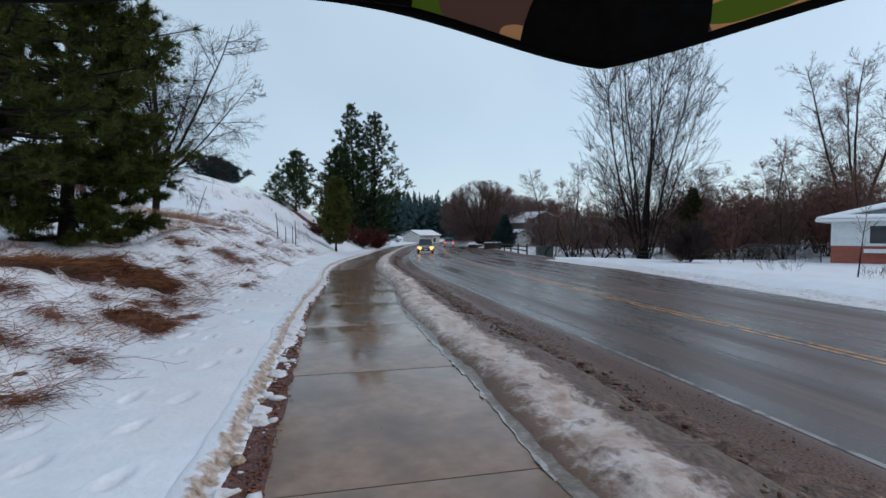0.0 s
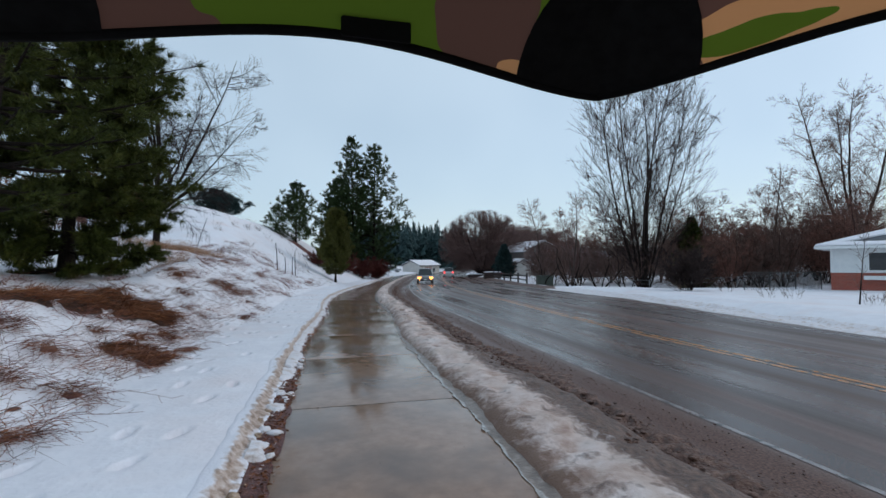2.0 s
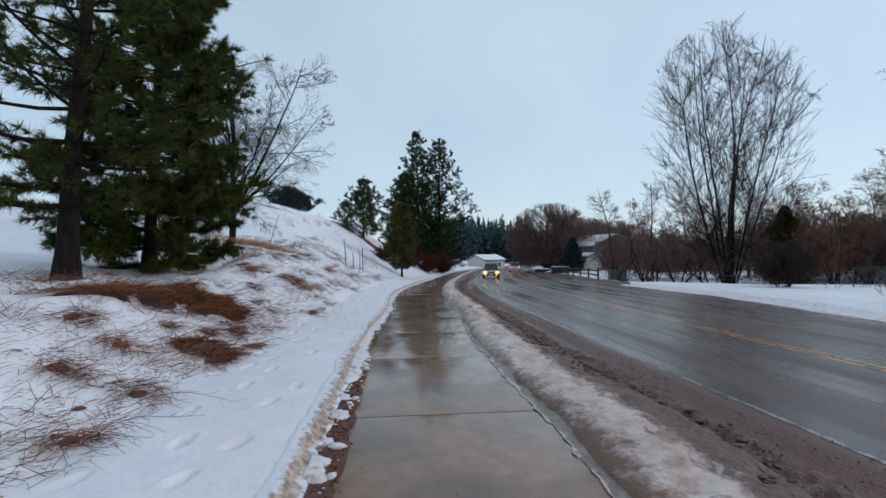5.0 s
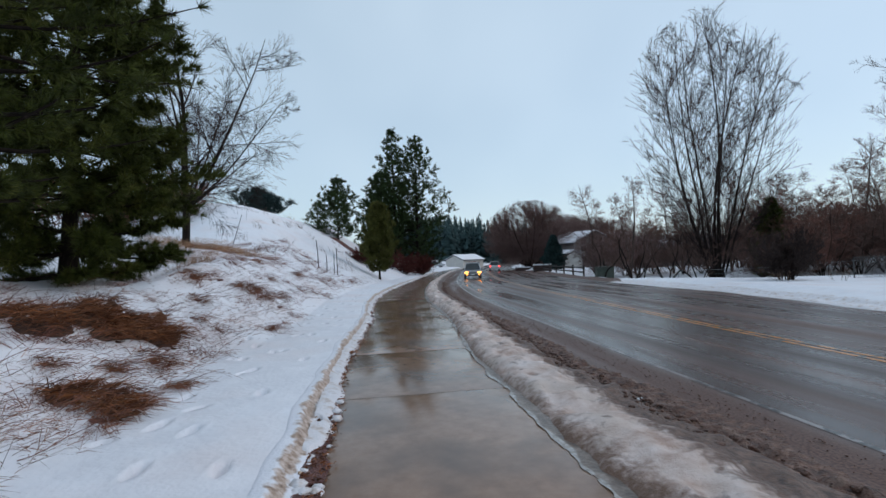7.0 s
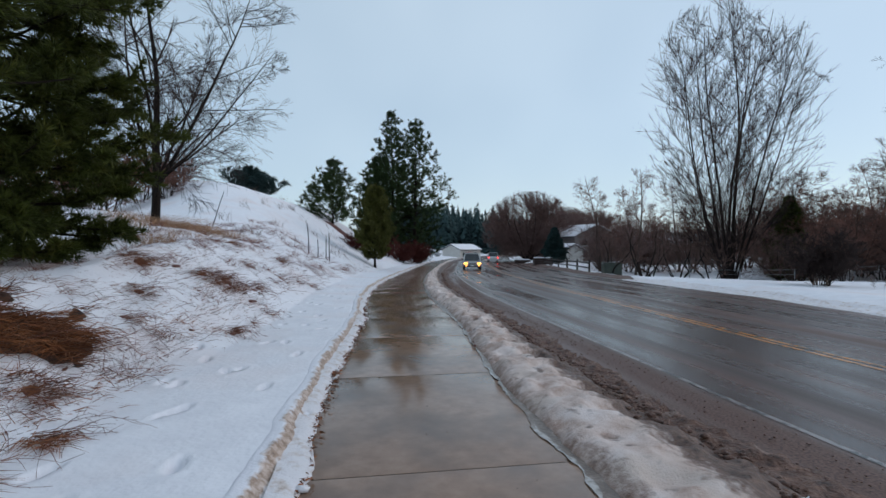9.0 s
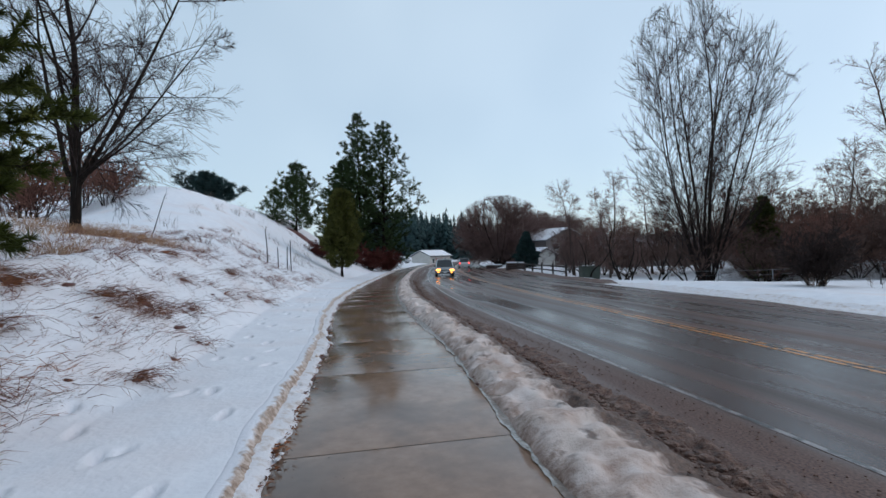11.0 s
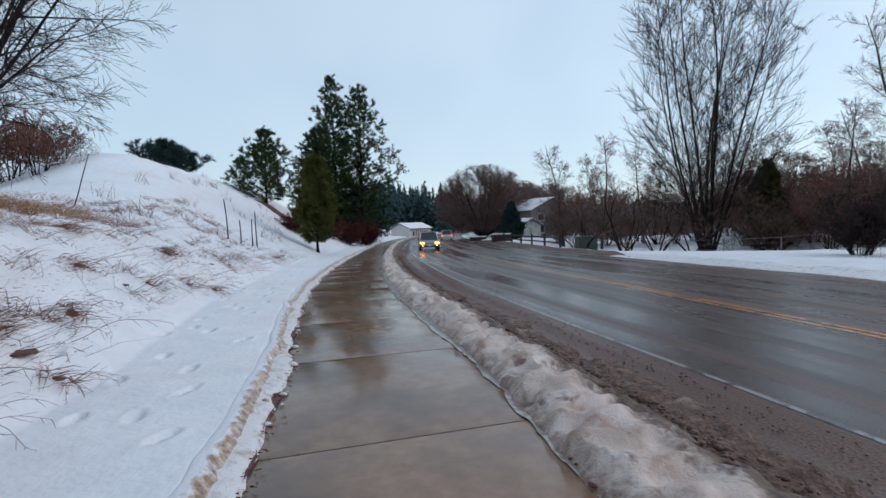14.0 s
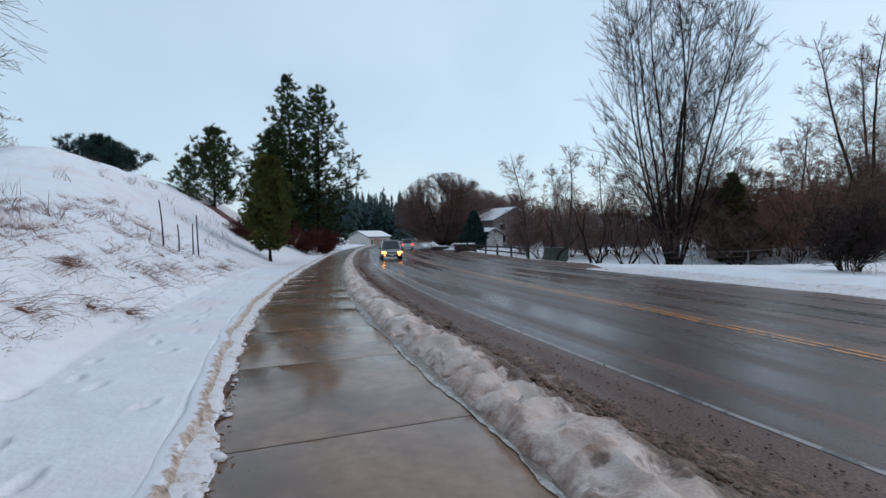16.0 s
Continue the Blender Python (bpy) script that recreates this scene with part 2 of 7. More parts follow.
DARK_PLASTIC = material("dark_plastic", [(0.3, (0.015, 0.015, 0.016)), (0.7, (0.03, 0.03, 0.031))], rough=0.5, scale=10, bump=0.1)
CHROME = material("chrome", [(0.3, (0.55, 0.55, 0.56)), (0.7, (0.65, 0.65, 0.66))], rough=0.15, metal=1.0, scale=5, bump=0)
HEADLAMP = glow("headlamp_glow", (1.0, 0.34, 0.04), 8.0)
TAILLAMP = glow("taillamp_glow", (1.0, 0.05, 0.04), 4.0)
BLACK_CLOTH = material("black_cloth", [(0.3, (0.004, 0.004, 0.004)), (0.7, (0.008, 0.008, 0.008))], rough=0.95, scale=60, bump=0.1, bump_scale=300, bump_depth=0.002, spec=0.1)
CAMO_GREEN = (0.080, 0.120, 0.012)
CAMO_BROWN = (0.110, 0.052, 0.038)
CAMO_TAN = (0.52, 0.24, 0.10)


def camouflage_material():
    """Printed cloth: rounded blotches over panels of green and tan. The map holds the panel's number plus the share across it, and hub to hem."""
    m = material("camouflage_cloth", [(0.0, CAMO_TAN), (0.40, CAMO_BROWN), (0.50, CAMO_GREEN)], rough=0.85, scale=7.0, detail=1.0, bump=0.1, bump_scale=260,
                 bump_depth=0.002, spec=0.15)
    nt = m.node_tree
    nodes, link = nt.nodes, nt.links.new
    for n in nodes:
        if n.bl_idname == "ShaderNodeValToRGB":
            n.color_ramp.interpolation = "CONSTANT"
    bsdf = nodes["Principled BSDF"]
    colour = bsdf.inputs["Base Color"].links[0].from_socket
    tc = nodes.new("ShaderNodeTexCoord")
    wob = nodes.new("ShaderNodeTexNoise")
    wob.inputs["Scale"].default_value, wob.inputs["Detail"].default_value = 16.0, 1.0
    link(tc.outputs["Object"], wob.inputs["Vector"])
    for u, v, ru, rv, c in ((0.50, 0.9, 0.56, 0.2, CAMO_GREEN), (1.5, 0.9, 0.50, 0.25, CAMO_TAN), (0.20, 0.99, 0.10, 0.10, CAMO_BROWN), (0.52, 0.90, 0.055, 0.035, CAMO_BROWN),
                            (0.78, 0.96, 0.085, 0.12, CAMO_BROWN), (0.36, 0.91, 0.03, 0.03, CAMO_BROWN), (0.835, 0.995, 0.035, 0.017, CAMO_TAN), (1.16, 0.90, 0.09, 0.035, CAMO_BROWN),
                            (1.22, 0.975, 0.10, 0.020, CAMO_GREEN), (1.40, 0.93, 0.08, 0.03, CAMO_GREEN), (1.12, 0.985, 0.015, 0.010, CAMO_TAN), (1.62, 0.97, 0.10, 0.04, CAMO_BROWN)):
        sub = nodes.new("ShaderNodeVectorMath")
        sub.operation = "SUBTRACT"
        sub.inputs[1].default_value = (u, v, 0)
        link(tc.outputs["UV"], sub.inputs[0])
        div = nodes.new("ShaderNodeVectorMath")
        div.operation = "DIVIDE"
        div.inputs[1].default_value = (ru, rv, 1)
        link(sub.outputs[0], div.inputs[0])
        ln = nodes.new("ShaderNodeVectorMath")
        ln.operation = "LENGTH"
        link(div.outputs[0], ln.inputs[0])
        rag = nodes.new("ShaderNodeMath")
        rag.operation = "MULTIPLY_ADD"
        rag.inputs[1].default_value = 1.3
        link(wob.outputs["Fac"], rag.inputs[0])
        link(ln.outputs["Value"], rag.inputs[2])
        cut = nodes.new("ShaderNodeMath")
        cut.operation = "LESS_THAN"
        cut.inputs[1].default_value = 1.65
        link(rag.outputs[0], cut.inputs[0])
        mix = nodes.new("ShaderNodeMix")
        mix.data_type = "RGBA"
        link(cut.outputs[0], mix.inputs["Factor"])
        link(colour, mix.inputs["A"])
        mix.inputs["B"].default_value = (*c, 1)
        colour = mix.outputs["Result"]
    link(colour, bsdf.inputs["Base Color"])
    tr = nodes.new("ShaderNodeBsdfTranslucent")
    link(colour, tr.inputs["Color"])
    ms = nodes.new("ShaderNodeMixShader")
    ms.inputs[0].default_value = 0.55
    link(bsdf.outputs[0], ms.inputs[1])
    link(tr.outputs[0], ms.inputs[2])
    link(ms.outputs[0], nodes["Material Output"].inputs["Surface"])
    return m


CAMO = camouflage_material()


def brick_material():
    m = material("red_brick", [(0.3, (0.17, 0.055, 0.038)), (0.7, (0.30, 0.10, 0.07))], rough=0.8, scale=12, bump=0)
    nt = m.node_tree
    b = nt.nodes.new("ShaderNodeTexBrick")
    b.inputs["Scale"].default_value = 1.0
    b.inputs["Brick Width"].default_value, b.inputs["Row Height"].default_value = 0.2, 0.075
    b.inputs["Mortar Size"].default_value = 0.008
    b.inputs["Color1"].default_value, b.inputs["Color2"].default_value = (0.38, 0.075, 0.042, 1), (0.25, 0.052, 0.034, 1)
    b.inputs["Mortar"].default_value = (0.28, 0.17, 0.14, 1)
    sep, com = nt.nodes.new("ShaderNodeSeparateXYZ"), nt.nodes.new("ShaderNodeCombineXYZ")
    add = nt.nodes.new("ShaderNodeMath")
    tc = nt.nodes.new("ShaderNodeTexCoord")
    nt.links.new(tc.outputs["Object"], sep.inputs[0])
    nt.links.new(sep.outputs["X"], add.inputs[0])
    nt.links.new(sep.outputs["Y"], add.inputs[1])
    nt.links.new(add.outputs[0], com.inputs["X"])
    nt.links.new(sep.outputs["Z"], com.inputs["Y"])
    nt.links.new(com.outputs[0], b.inputs["Vector"])
    nt.links.new(b.outputs["Color"], nt.nodes["Principled BSDF"].inputs["Base Color"])
    return m


BRICK = brick_material()


def road_material():
    """Wet asphalt: streaks along the road, wheel tracks, grit at the shoulder. The map holds metres: along, across."""
    m = bpy.data.materials.new("wet_asphalt")
    m.use_nodes = True
    nt = m.node_tree
    nodes, link = nt.nodes, nt.links.new
    bsdf = nodes["Principled BSDF"]
    tc = nodes.new("ShaderNodeTexCoord")

    def noise_of(scale, stretch, detail=5.0):
        mp = nodes.new("ShaderNodeMapping")
        mp.inputs["Scale"].default_value = stretch
        link(tc.outputs["UV"], mp.inputs["Vector"])
        n = nodes.new("ShaderNodeTexNoise")
        n.inputs["Scale"].default_value, n.inputs["Detail"].default_value = scale, detail
        link(mp.outputs[0], n.inputs["Vector"])
        return n.outputs["Fac"]

    def ramp_of(fac, a, b, ca, cb):
        r = nodes.new("ShaderNodeValToRGB")
        r.color_ramp.elements[0].position, r.color_ramp.elements[1].position = a, b
        r.color_ramp.elements[0].color, r.color_ramp.elements[1].color = (*ca, 1), (*cb, 1)
        link(fac, r.inputs["Fac"])
        return r.outputs["Color"]

    def mix_of(fac, a, b):
        x = nodes.new("ShaderNodeMix")
        x.data_type = "RGBA"
        link(fac, x.inputs["Factor"])
        link(a, x.inputs["A"])
        link(b, x.inputs["B"])
        return x.outputs["Result"]

    grain = ramp_of(noise_of(55, (1, 1, 1), 8), 0.35, 0.7, (0.050, 0.031, 0.026), (0.110, 0.070, 0.058))
    mud = ramp_of(noise_of(30, (1, 1, 1), 6), 0.3, 0.7, (0.082, 0.041, 0.031), (0.158, 0.088, 0.068))
    streak = ramp_of(noise_of(1.0, (0.035, 1.5, 1), 4), 0.47, 0.58, (0, 0, 0), (1, 1, 1))
    col = mix_of(streak, grain, mud)
    sep = nodes.new("ShaderNodeSeparateXYZ")
    link(tc.outputs["UV"], sep.inputs[0])
    wob = nodes.new("ShaderNodeMath")
    wob.operation = "MULTIPLY_ADD"
    wob.inputs[1].default_value = 0.7
    link(noise_of(1.2, (0.4, 1, 1), 4), wob.inputs[0])
    link(sep.outputs["Y"], wob.inputs[2])
    edge = nodes.new("ShaderNodeMapRange")
    edge.inputs["From Min"].default_value, edge.inputs["From Max"].default_value = 0.48, 0.04
    link(wob.outputs[0], edge.inputs["Value"])
    grit = ramp_of(noise_of(38, (1, 1, 1), 8), 0.34, 0.66, (0.050, 0.022, 0.016), (0.175, 0.095, 0.072))
    col = mix_of(edge.outputs[0], col, grit)
    link(col, bsdf.inputs["Base Color"])
    bsdf.inputs["Specular IOR Level"].default_value = 0.30
    rr = nodes.new("ShaderNodeMapRange")
    rr.inputs["From Min"].default_value, rr.inputs["From Max"].default_value = 0.38, 0.66
    rr.inputs["To Min"].default_value, rr.inputs["To Max"].default_value = 0.15, 0.52
    link(noise_of(1.0, (0.05, 1.1, 1), 5), rr.inputs["Value"])
    addm = nodes.new("ShaderNodeMath")
    addm.operation = "MULTIPLY_ADD"
    addm.inputs[1].default_value = 0.15
    link(edge.outputs[0], addm.inputs[0])
    link(rr.outputs[0], addm.inputs[2])
    link(addm.outputs[0], bsdf.inputs["Roughness"])
    b = nodes.new("ShaderNodeBump")
    b.inputs["Strength"].default_value, b.inputs["Distance"].default_value = 0.16, 0.006
    link(noise_of(90, (1, 1, 1), 6), b.inputs["Height"])
    link(b.outputs[0], bsdf.inputs["Normal"])
    return m


ASPHALT = road_material()


def paint_material(name, colour, wear):
    """Road paint, worn through to the asphalt in flakes."""
    return material(name, [(0.0, (0.05, 0.047, 0.045)), (wear, (0.06, 0.055, 0.05)), (wear + 0.05, colour)], rough=0.3, scale=5.0, detail=8,
                    bump=0.2, bump_scale=60, bump_depth=0.004)


WHITE_PAINT = paint_material("white_road_paint", (0.27, 0.235, 0.225), 0.45)
YELLOW_PAINT = paint_material("yellow_road_paint", (0.58, 0.22, 0.045), 0.43)



def ridge_material():
    """Ploughed snow: granular white crest, dirt soaked into both feet. The map holds metres: along, across."""
    m = material("ploughed_snow", [(0.28, (0.30, 0.175, 0.13)), (0.40, (0.49, 0.345, 0.285)), (0.50, (0.62, 0.485, 0.43)), (0.66, (0.74, 0.63, 0.59))], rough=0.5, scale=3.2,
                 bump=0.8, bump_scale=55, bump_depth=0.02, second=((0.57, 0.46, 0.40), 0.50, 0.72), second_scale=1.8)
    nt = m.node_tree
    nodes, link = nt.nodes, nt.links.new
    bsdf = nodes["Principled BSDF"]
    old = bsdf.inputs["Base Color"].links[0].from_socket
    tc, sep = nodes.new("ShaderNodeTexCoord"), nodes.new("ShaderNodeSeparateXYZ")
    link(tc.outputs["UV"], sep.inputs[0])
    n = nodes.new("ShaderNodeTexNoise")
    n.inputs["Scale"].default_value, n.inputs["Detail"].default_value = 5.0, 6.0
    link(tc.outputs["UV"], n.inputs["Vector"])
    w = nodes.new("ShaderNodeMath")
    w.operation = "MULTIPLY_ADD"
    w.inputs[1].default_value = 0.55
    link(n.outputs["Fac"], w.inputs[0])
    link(sep.outputs["Y"], w.inputs[2])
    foot = nodes.new("ShaderNodeMapRange")
    foot.inputs["From Min"].default_value, foot.inputs["From Max"].default_value = -1.74, -2.02
    mix = nodes.new("ShaderNodeMix")
    mix.data_type = "RGBA"
    link(foot.outputs[0], mix.inputs["Factor"])
    link(old, mix.inputs["A"])
    mix.inputs["B"].default_value = (0.19, 0.105, 0.070, 1)
    fine = nodes.new("ShaderNodeTexNoise")
    fine.inputs["Scale"].default_value, fine.inputs["Detail"].default_value = 16.0, 8.0
    link(tc.outputs["UV"], fine.inputs["Vector"])
    w2 = nodes.new("ShaderNodeMath")
    w2.operation = "MULTIPLY_ADD"
    w2.inputs[1].default_value = 0.5
    link(fine.outputs["Fac"], w2.inputs[0])
    link(w.outputs[0], w2.inputs[2])
    cleaner = nodes.new("ShaderNodeMapRange")
    cleaner.inputs["From Min"].default_value, cleaner.inputs["From Max"].default_value = 6.5, 10.5
    cleaner.inputs["To Max"].default_value = 0.24
    link(sep.outputs["X"], cleaner.inputs["Value"])
    w3 = nodes.new("ShaderNodeMath")
    link(w2.outputs[0], w3.inputs[0])
    link(cleaner.outputs[0], w3.inputs[1])
    link(w3.outputs[0], foot.inputs["Value"])
    side = nodes.new("ShaderNodeMapRange")
    side.inputs["From Min"].default_value, side.inputs["From Max"].default_value = -1.44, -1.24
    link(w2.outputs[0], side.inputs["Value"])
    brown = nodes.new("ShaderNodeValToRGB")
    for e, (p, c) in zip(brown.color_ramp.elements, ((0.35, (0.048, 0.022, 0.014)), (0.68, (0.19, 0.108, 0.077)))):
        e.position, e.color = p, (*c, 1)
    link(fine.outputs["Fac"], brown.inputs["Fac"])
    spots = nodes.new("ShaderNodeTexNoise")
    spots.inputs["Scale"].default_value, spots.inputs["Detail"].default_value = 4.5, 5.0
    link(tc.outputs["Object"], spots.inputs["Vector"])
    thawed = nodes.new("ShaderNodeMapRange")
    thawed.inputs["From Min"].default_value, thawed.inputs["From Max"].default_value = 0.60, 0.70
    thawed.inputs["To Max"].default_value = 0.8
    link(spots.outputs["Fac"], thawed.inputs["Value"])
    spotted = nodes.new("ShaderNodeMix")
    spotted.data_type = "RGBA"
    link(thawed.outputs[0], spotted.inputs["Factor"])
    link(mix.outputs["Result"], spotted.inputs["A"])
    link(brown.outputs["Color"], spotted.inputs["B"])
    mud = nodes.new("ShaderNodeMix")
    mud.data_type = "RGBA"
    link(side.outputs[0], mud.inputs["Factor"])
    link(spotted.outputs["Result"], mud.inputs["A"])
    link(brown.outputs["Color"], mud.inputs["B"])
    link(mud.outputs["Result"], bsdf.inputs["Base Color"])
    return m


RIDGE = ridge_material()

# ---- mesh helpers ----


def mesh_of(name, verts, faces, smooth=False, uvs=None):
    """A mesh from arrays: faces is an (n, 3) or (n, 4) array, or a list of such arrays."""
    me = bpy.data.meshes.new(name)
    verts = np.asarray(verts, dtype=np.float32)
    groups = faces if isinstance(faces, list) else [faces]
    groups = [np.asarray(f, dtype=np.int32) for f in groups if len(f)]
    loops = np.concatenate([f.ravel() for f in groups])
    counts = np.concatenate([np.full(len(f), f.shape[1], dtype=np.int32) for f in groups])
    starts = np.concatenate([[0], np.cumsum(counts)[:-1]]).astype(np.int32)
    me.vertices.add(len(verts))
    me.vertices.foreach_set("co", verts.ravel())
    me.loops.add(len(loops))
    me.loops.foreach_set("vertex_index", loops)
    me.polygons.add(len(counts))
    me.polygons.foreach_set("loop_start", starts)
    if smooth:
        me.polygons.foreach_set("use_smooth", np.ones(len(counts), dtype=bool))
    if uvs is not None:
        layer = me.uv_layers.new(name="map")
        layer.data.foreach_set("uv", np.asarray(uvs, dtype=np.float32)[loops].ravel())
    me.update(calc_edges=True)
    return me


def part(name, shape, mat, parent=None, label="", kind="", smooth=False):
    """Links a mesh, or a bmesh, as ONE object under a thing or a part."""
    if isinstance(shape, bmesh.types.BMesh):
        me = bpy.data.meshes.new(name)
        shape.to_mesh(me)
        shape.free()
    else:
        me = shape
    if smooth:
        me.polygons.foreach_set("use_smooth", np.ones(len(me.polygons), dtype=bool))
    if mat and not me.materials:
        me.materials.append(mat)
    ob = new(name, me)
    if parent:
        ob.parent = parent
    return tagged(ob, label=label, kind=kind)


def thing(name, at, label, category, turn=0.0, group="", scale=1.0):
    ob = new(name)
    ob.empty_display_size = 0.2
    ob.matrix_world = pose(*at, 0, 0, turn) @ Matrix.Scale(scale, 4)
    return tagged(ob, label=label, category=category, group=group)


def box(x0, x1, y0, y1, z0, z1, bevel=0.0, bm=None):
    bm = bm or bmesh.new()
    made = bmesh.ops.create_cube(bm, size=1.0)
    for v in made["verts"]:
        v.co = Vector((x0 + (v.co.x + 0.5) * (x1 - x0), y0 + (v.co.y + 0.5) * (y1 - y0), z0 + (v.co.z + 0.5) * (z1 - z0)))
    if bevel:
        es = list({e for v in made["verts"] for e in v.link_edges})
        bmesh.ops.bevel(bm, geom=es, offset=bevel, segments=2, affect="EDGES")
    return bm


def rod(a, b, r0, r1=None, sides=8):
    """A tapered rod from a to b as a bmesh."""
    bm = bmesh.new()
    a, b = Vector(a), Vector(b)
    q = (b - a).to_track_quat("Z", "Y").to_matrix().to_4x4()
    bmesh.ops.create_cone(bm, cap_ends=True, segments=sides, radius1=r0, radius2=r0 if r1 is None else r1, depth=(b - a).length,
                          matrix=Matrix.Translation((a + b) / 2) @ q)
    return bm


def prism(profile, x0, x1, axis="x", bm=None):
    """A closed outline in (y, z), extruded along x."""
    bm = bm or bmesh.new()
    a = [bm.verts.new((x0, p[0], p[1])) for p in profile]
    b = [bm.verts.new((x1, p[0], p[1])) for p in profile]
    n = len(profile)
    bm.faces.new(a[::-1])
    bm.faces.new(b)
    for i in range(n):
        bm.faces.new((a[i], a[(i + 1) % n], b[(i + 1) % n], b[i]))
    bmesh.ops.recalc_face_normals(bm, faces=bm.faces)
    return bm


def lattice_hash(ix, iy, seed):
    h = (ix * 374761393 + iy * 668265263 + seed * 974711) & 0x7FFFFFFF
    h = ((h ^ (h >> 13)) * 1274126177) & 0x7FFFFFFF
    return ((h ^ (h >> 16)) & 0xFFFF) / 65535.0


def vnoise(x, y, seed=1):
    """Smooth noise from 0 to 1 on arrays, one unit per cell."""
    x, y = np.asarray(x, dtype=float), np.asarray(y, dtype=float)
    ix, iy = np.floor(x).astype(np.int64), np.floor(y).astype(np.int64)
    fx, fy = x - ix, y - iy
    fx, fy = fx * fx * (3 - 2 * fx), fy * fy * (3 - 2 * fy)
    a, b = lattice_hash(ix, iy, seed), lattice_hash(ix + 1, iy, seed)
    c, d = lattice_hash(ix, iy + 1, seed), lattice_hash(ix + 1, iy + 1, seed)
    return (a * (1 - fx) + b * fx) * (1 - fy) + (c * (1 - fx) + d * fx) * fy


def fnoise(x, y, seed=1, octaves=3):
    total, amp, norm = 0.0, 1.0, 0.0
    for i in range(octaves):
        total = total + amp * vnoise(np.asarray(x) * 2 ** i, np.asarray(y) * 2 ** i, seed + 17 * i)
        norm += amp
        amp *= 0.5
    return total / norm


def smooth01(x):
    x = np.clip(x, 0, 1)
    return x * x * (3 - 2 * x)


# ---- the plan: the white edge line runs along W; s goes ahead, o to its right ----
S_TAB = np.arange(-120.0, 640.0, 0.5)
SLOPE = np.interp(S_TAB, [-120, -40, 5, 14, 20, 25, 30, 45, 60, 90, 120, 160, 240, 640],
                  [0.25, -0.10, -0.225, -0.25, -0.22, -0.14, -0.11, -0.07, -0.04, 0.0, 0.04, 0.12, 0.28, 0.35])
W_TAB = np.concatenate([[0], np.cumsum((SLOPE[1:] + SLOPE[:-1]) / 2 * 0.5)])
W_TAB = W_TAB - np.interp(5.0, S_TAB, W_TAB) + 3.32 - 0.12 * (1 - np.clip((S_TAB - 11) / 5, 0, 1))


def line_x(s):
    return np.interp(s, S_TAB, W_TAB)


def slope_at(s):
    return np.interp(s, S_TAB, SLOPE)


def swing(s, o):
    """The pavement and its snow edges draw nearer to the road after the first stretch."""
    u = -o
    return 0.36 * smooth01((s - 11.0) / 6.5) * np.clip((u - 1.0) / 1.4, 0, 1) * (1 - np.clip((u - 7.0) / 5.0, 0, 1))


def road(s, o):
    """Plan place of a point s along the edge line and o metres to its right."""
    m = slope_at(s)
    o = o + swing(s, o)
    k = 1 / np.sqrt(1 + m * m)
    return line_x(s) + o * k, s - o * m * k


def offset_of(x, y):
    m = slope_at(y)
    k = 1 / np.sqrt(1 + m * m)
    moved = (x - line_x(y)) * k
    o = moved
    for _ in range(4):
        o = moved - swing(y + moved * m * k, o)
    return o


def grade(y):
    """Height of the pavement along the way: level, then gently down."""
    return np.interp(y, [-200, 22, 50, 160, 400, 700], [0, 0, -0.62, -1.75, -3.2, -3.2])


def yellow_o(s):
    return np.interp(s, [0, 14, 22, 40, 70, 200], [3.35, 3.35, 3.6, 4.1, 4.3, 4.3])


def far_o(s):
    return np.interp(s, [-20, 10, 22, 35, 60, 90, 200], [8.3, 8.6, 10.0, 10.5, 10.8, 10.0, 9.0])


WALK_L, WALK_R = -4.78, -2.66
ROAD_DROP = 0.12
prints_rng = np.random.RandomState(5)
PRINTS = []
for lane, start in ((-5.75, 0.5), (-6.35, 1.1), (-6.9, 2.0)):
    s = start
    side = 1
    while s < 34:
        PRINTS.append((s, lane + 0.14 * side + prints_rng.uniform(-0.18, 0.18), prints_rng.uniform(-0.5, 0.5), prints_rng.uniform(0.10, 0.18)))
        s += prints_rng.uniform(0.45, 1.25) if lane != -6.9 else prints_rng.uniform(1.0, 2.5)
        side = -side
PRINTS = [(*[float(v) for v in road(s, o)], a, d) for s, o, a, d in PRINTS]


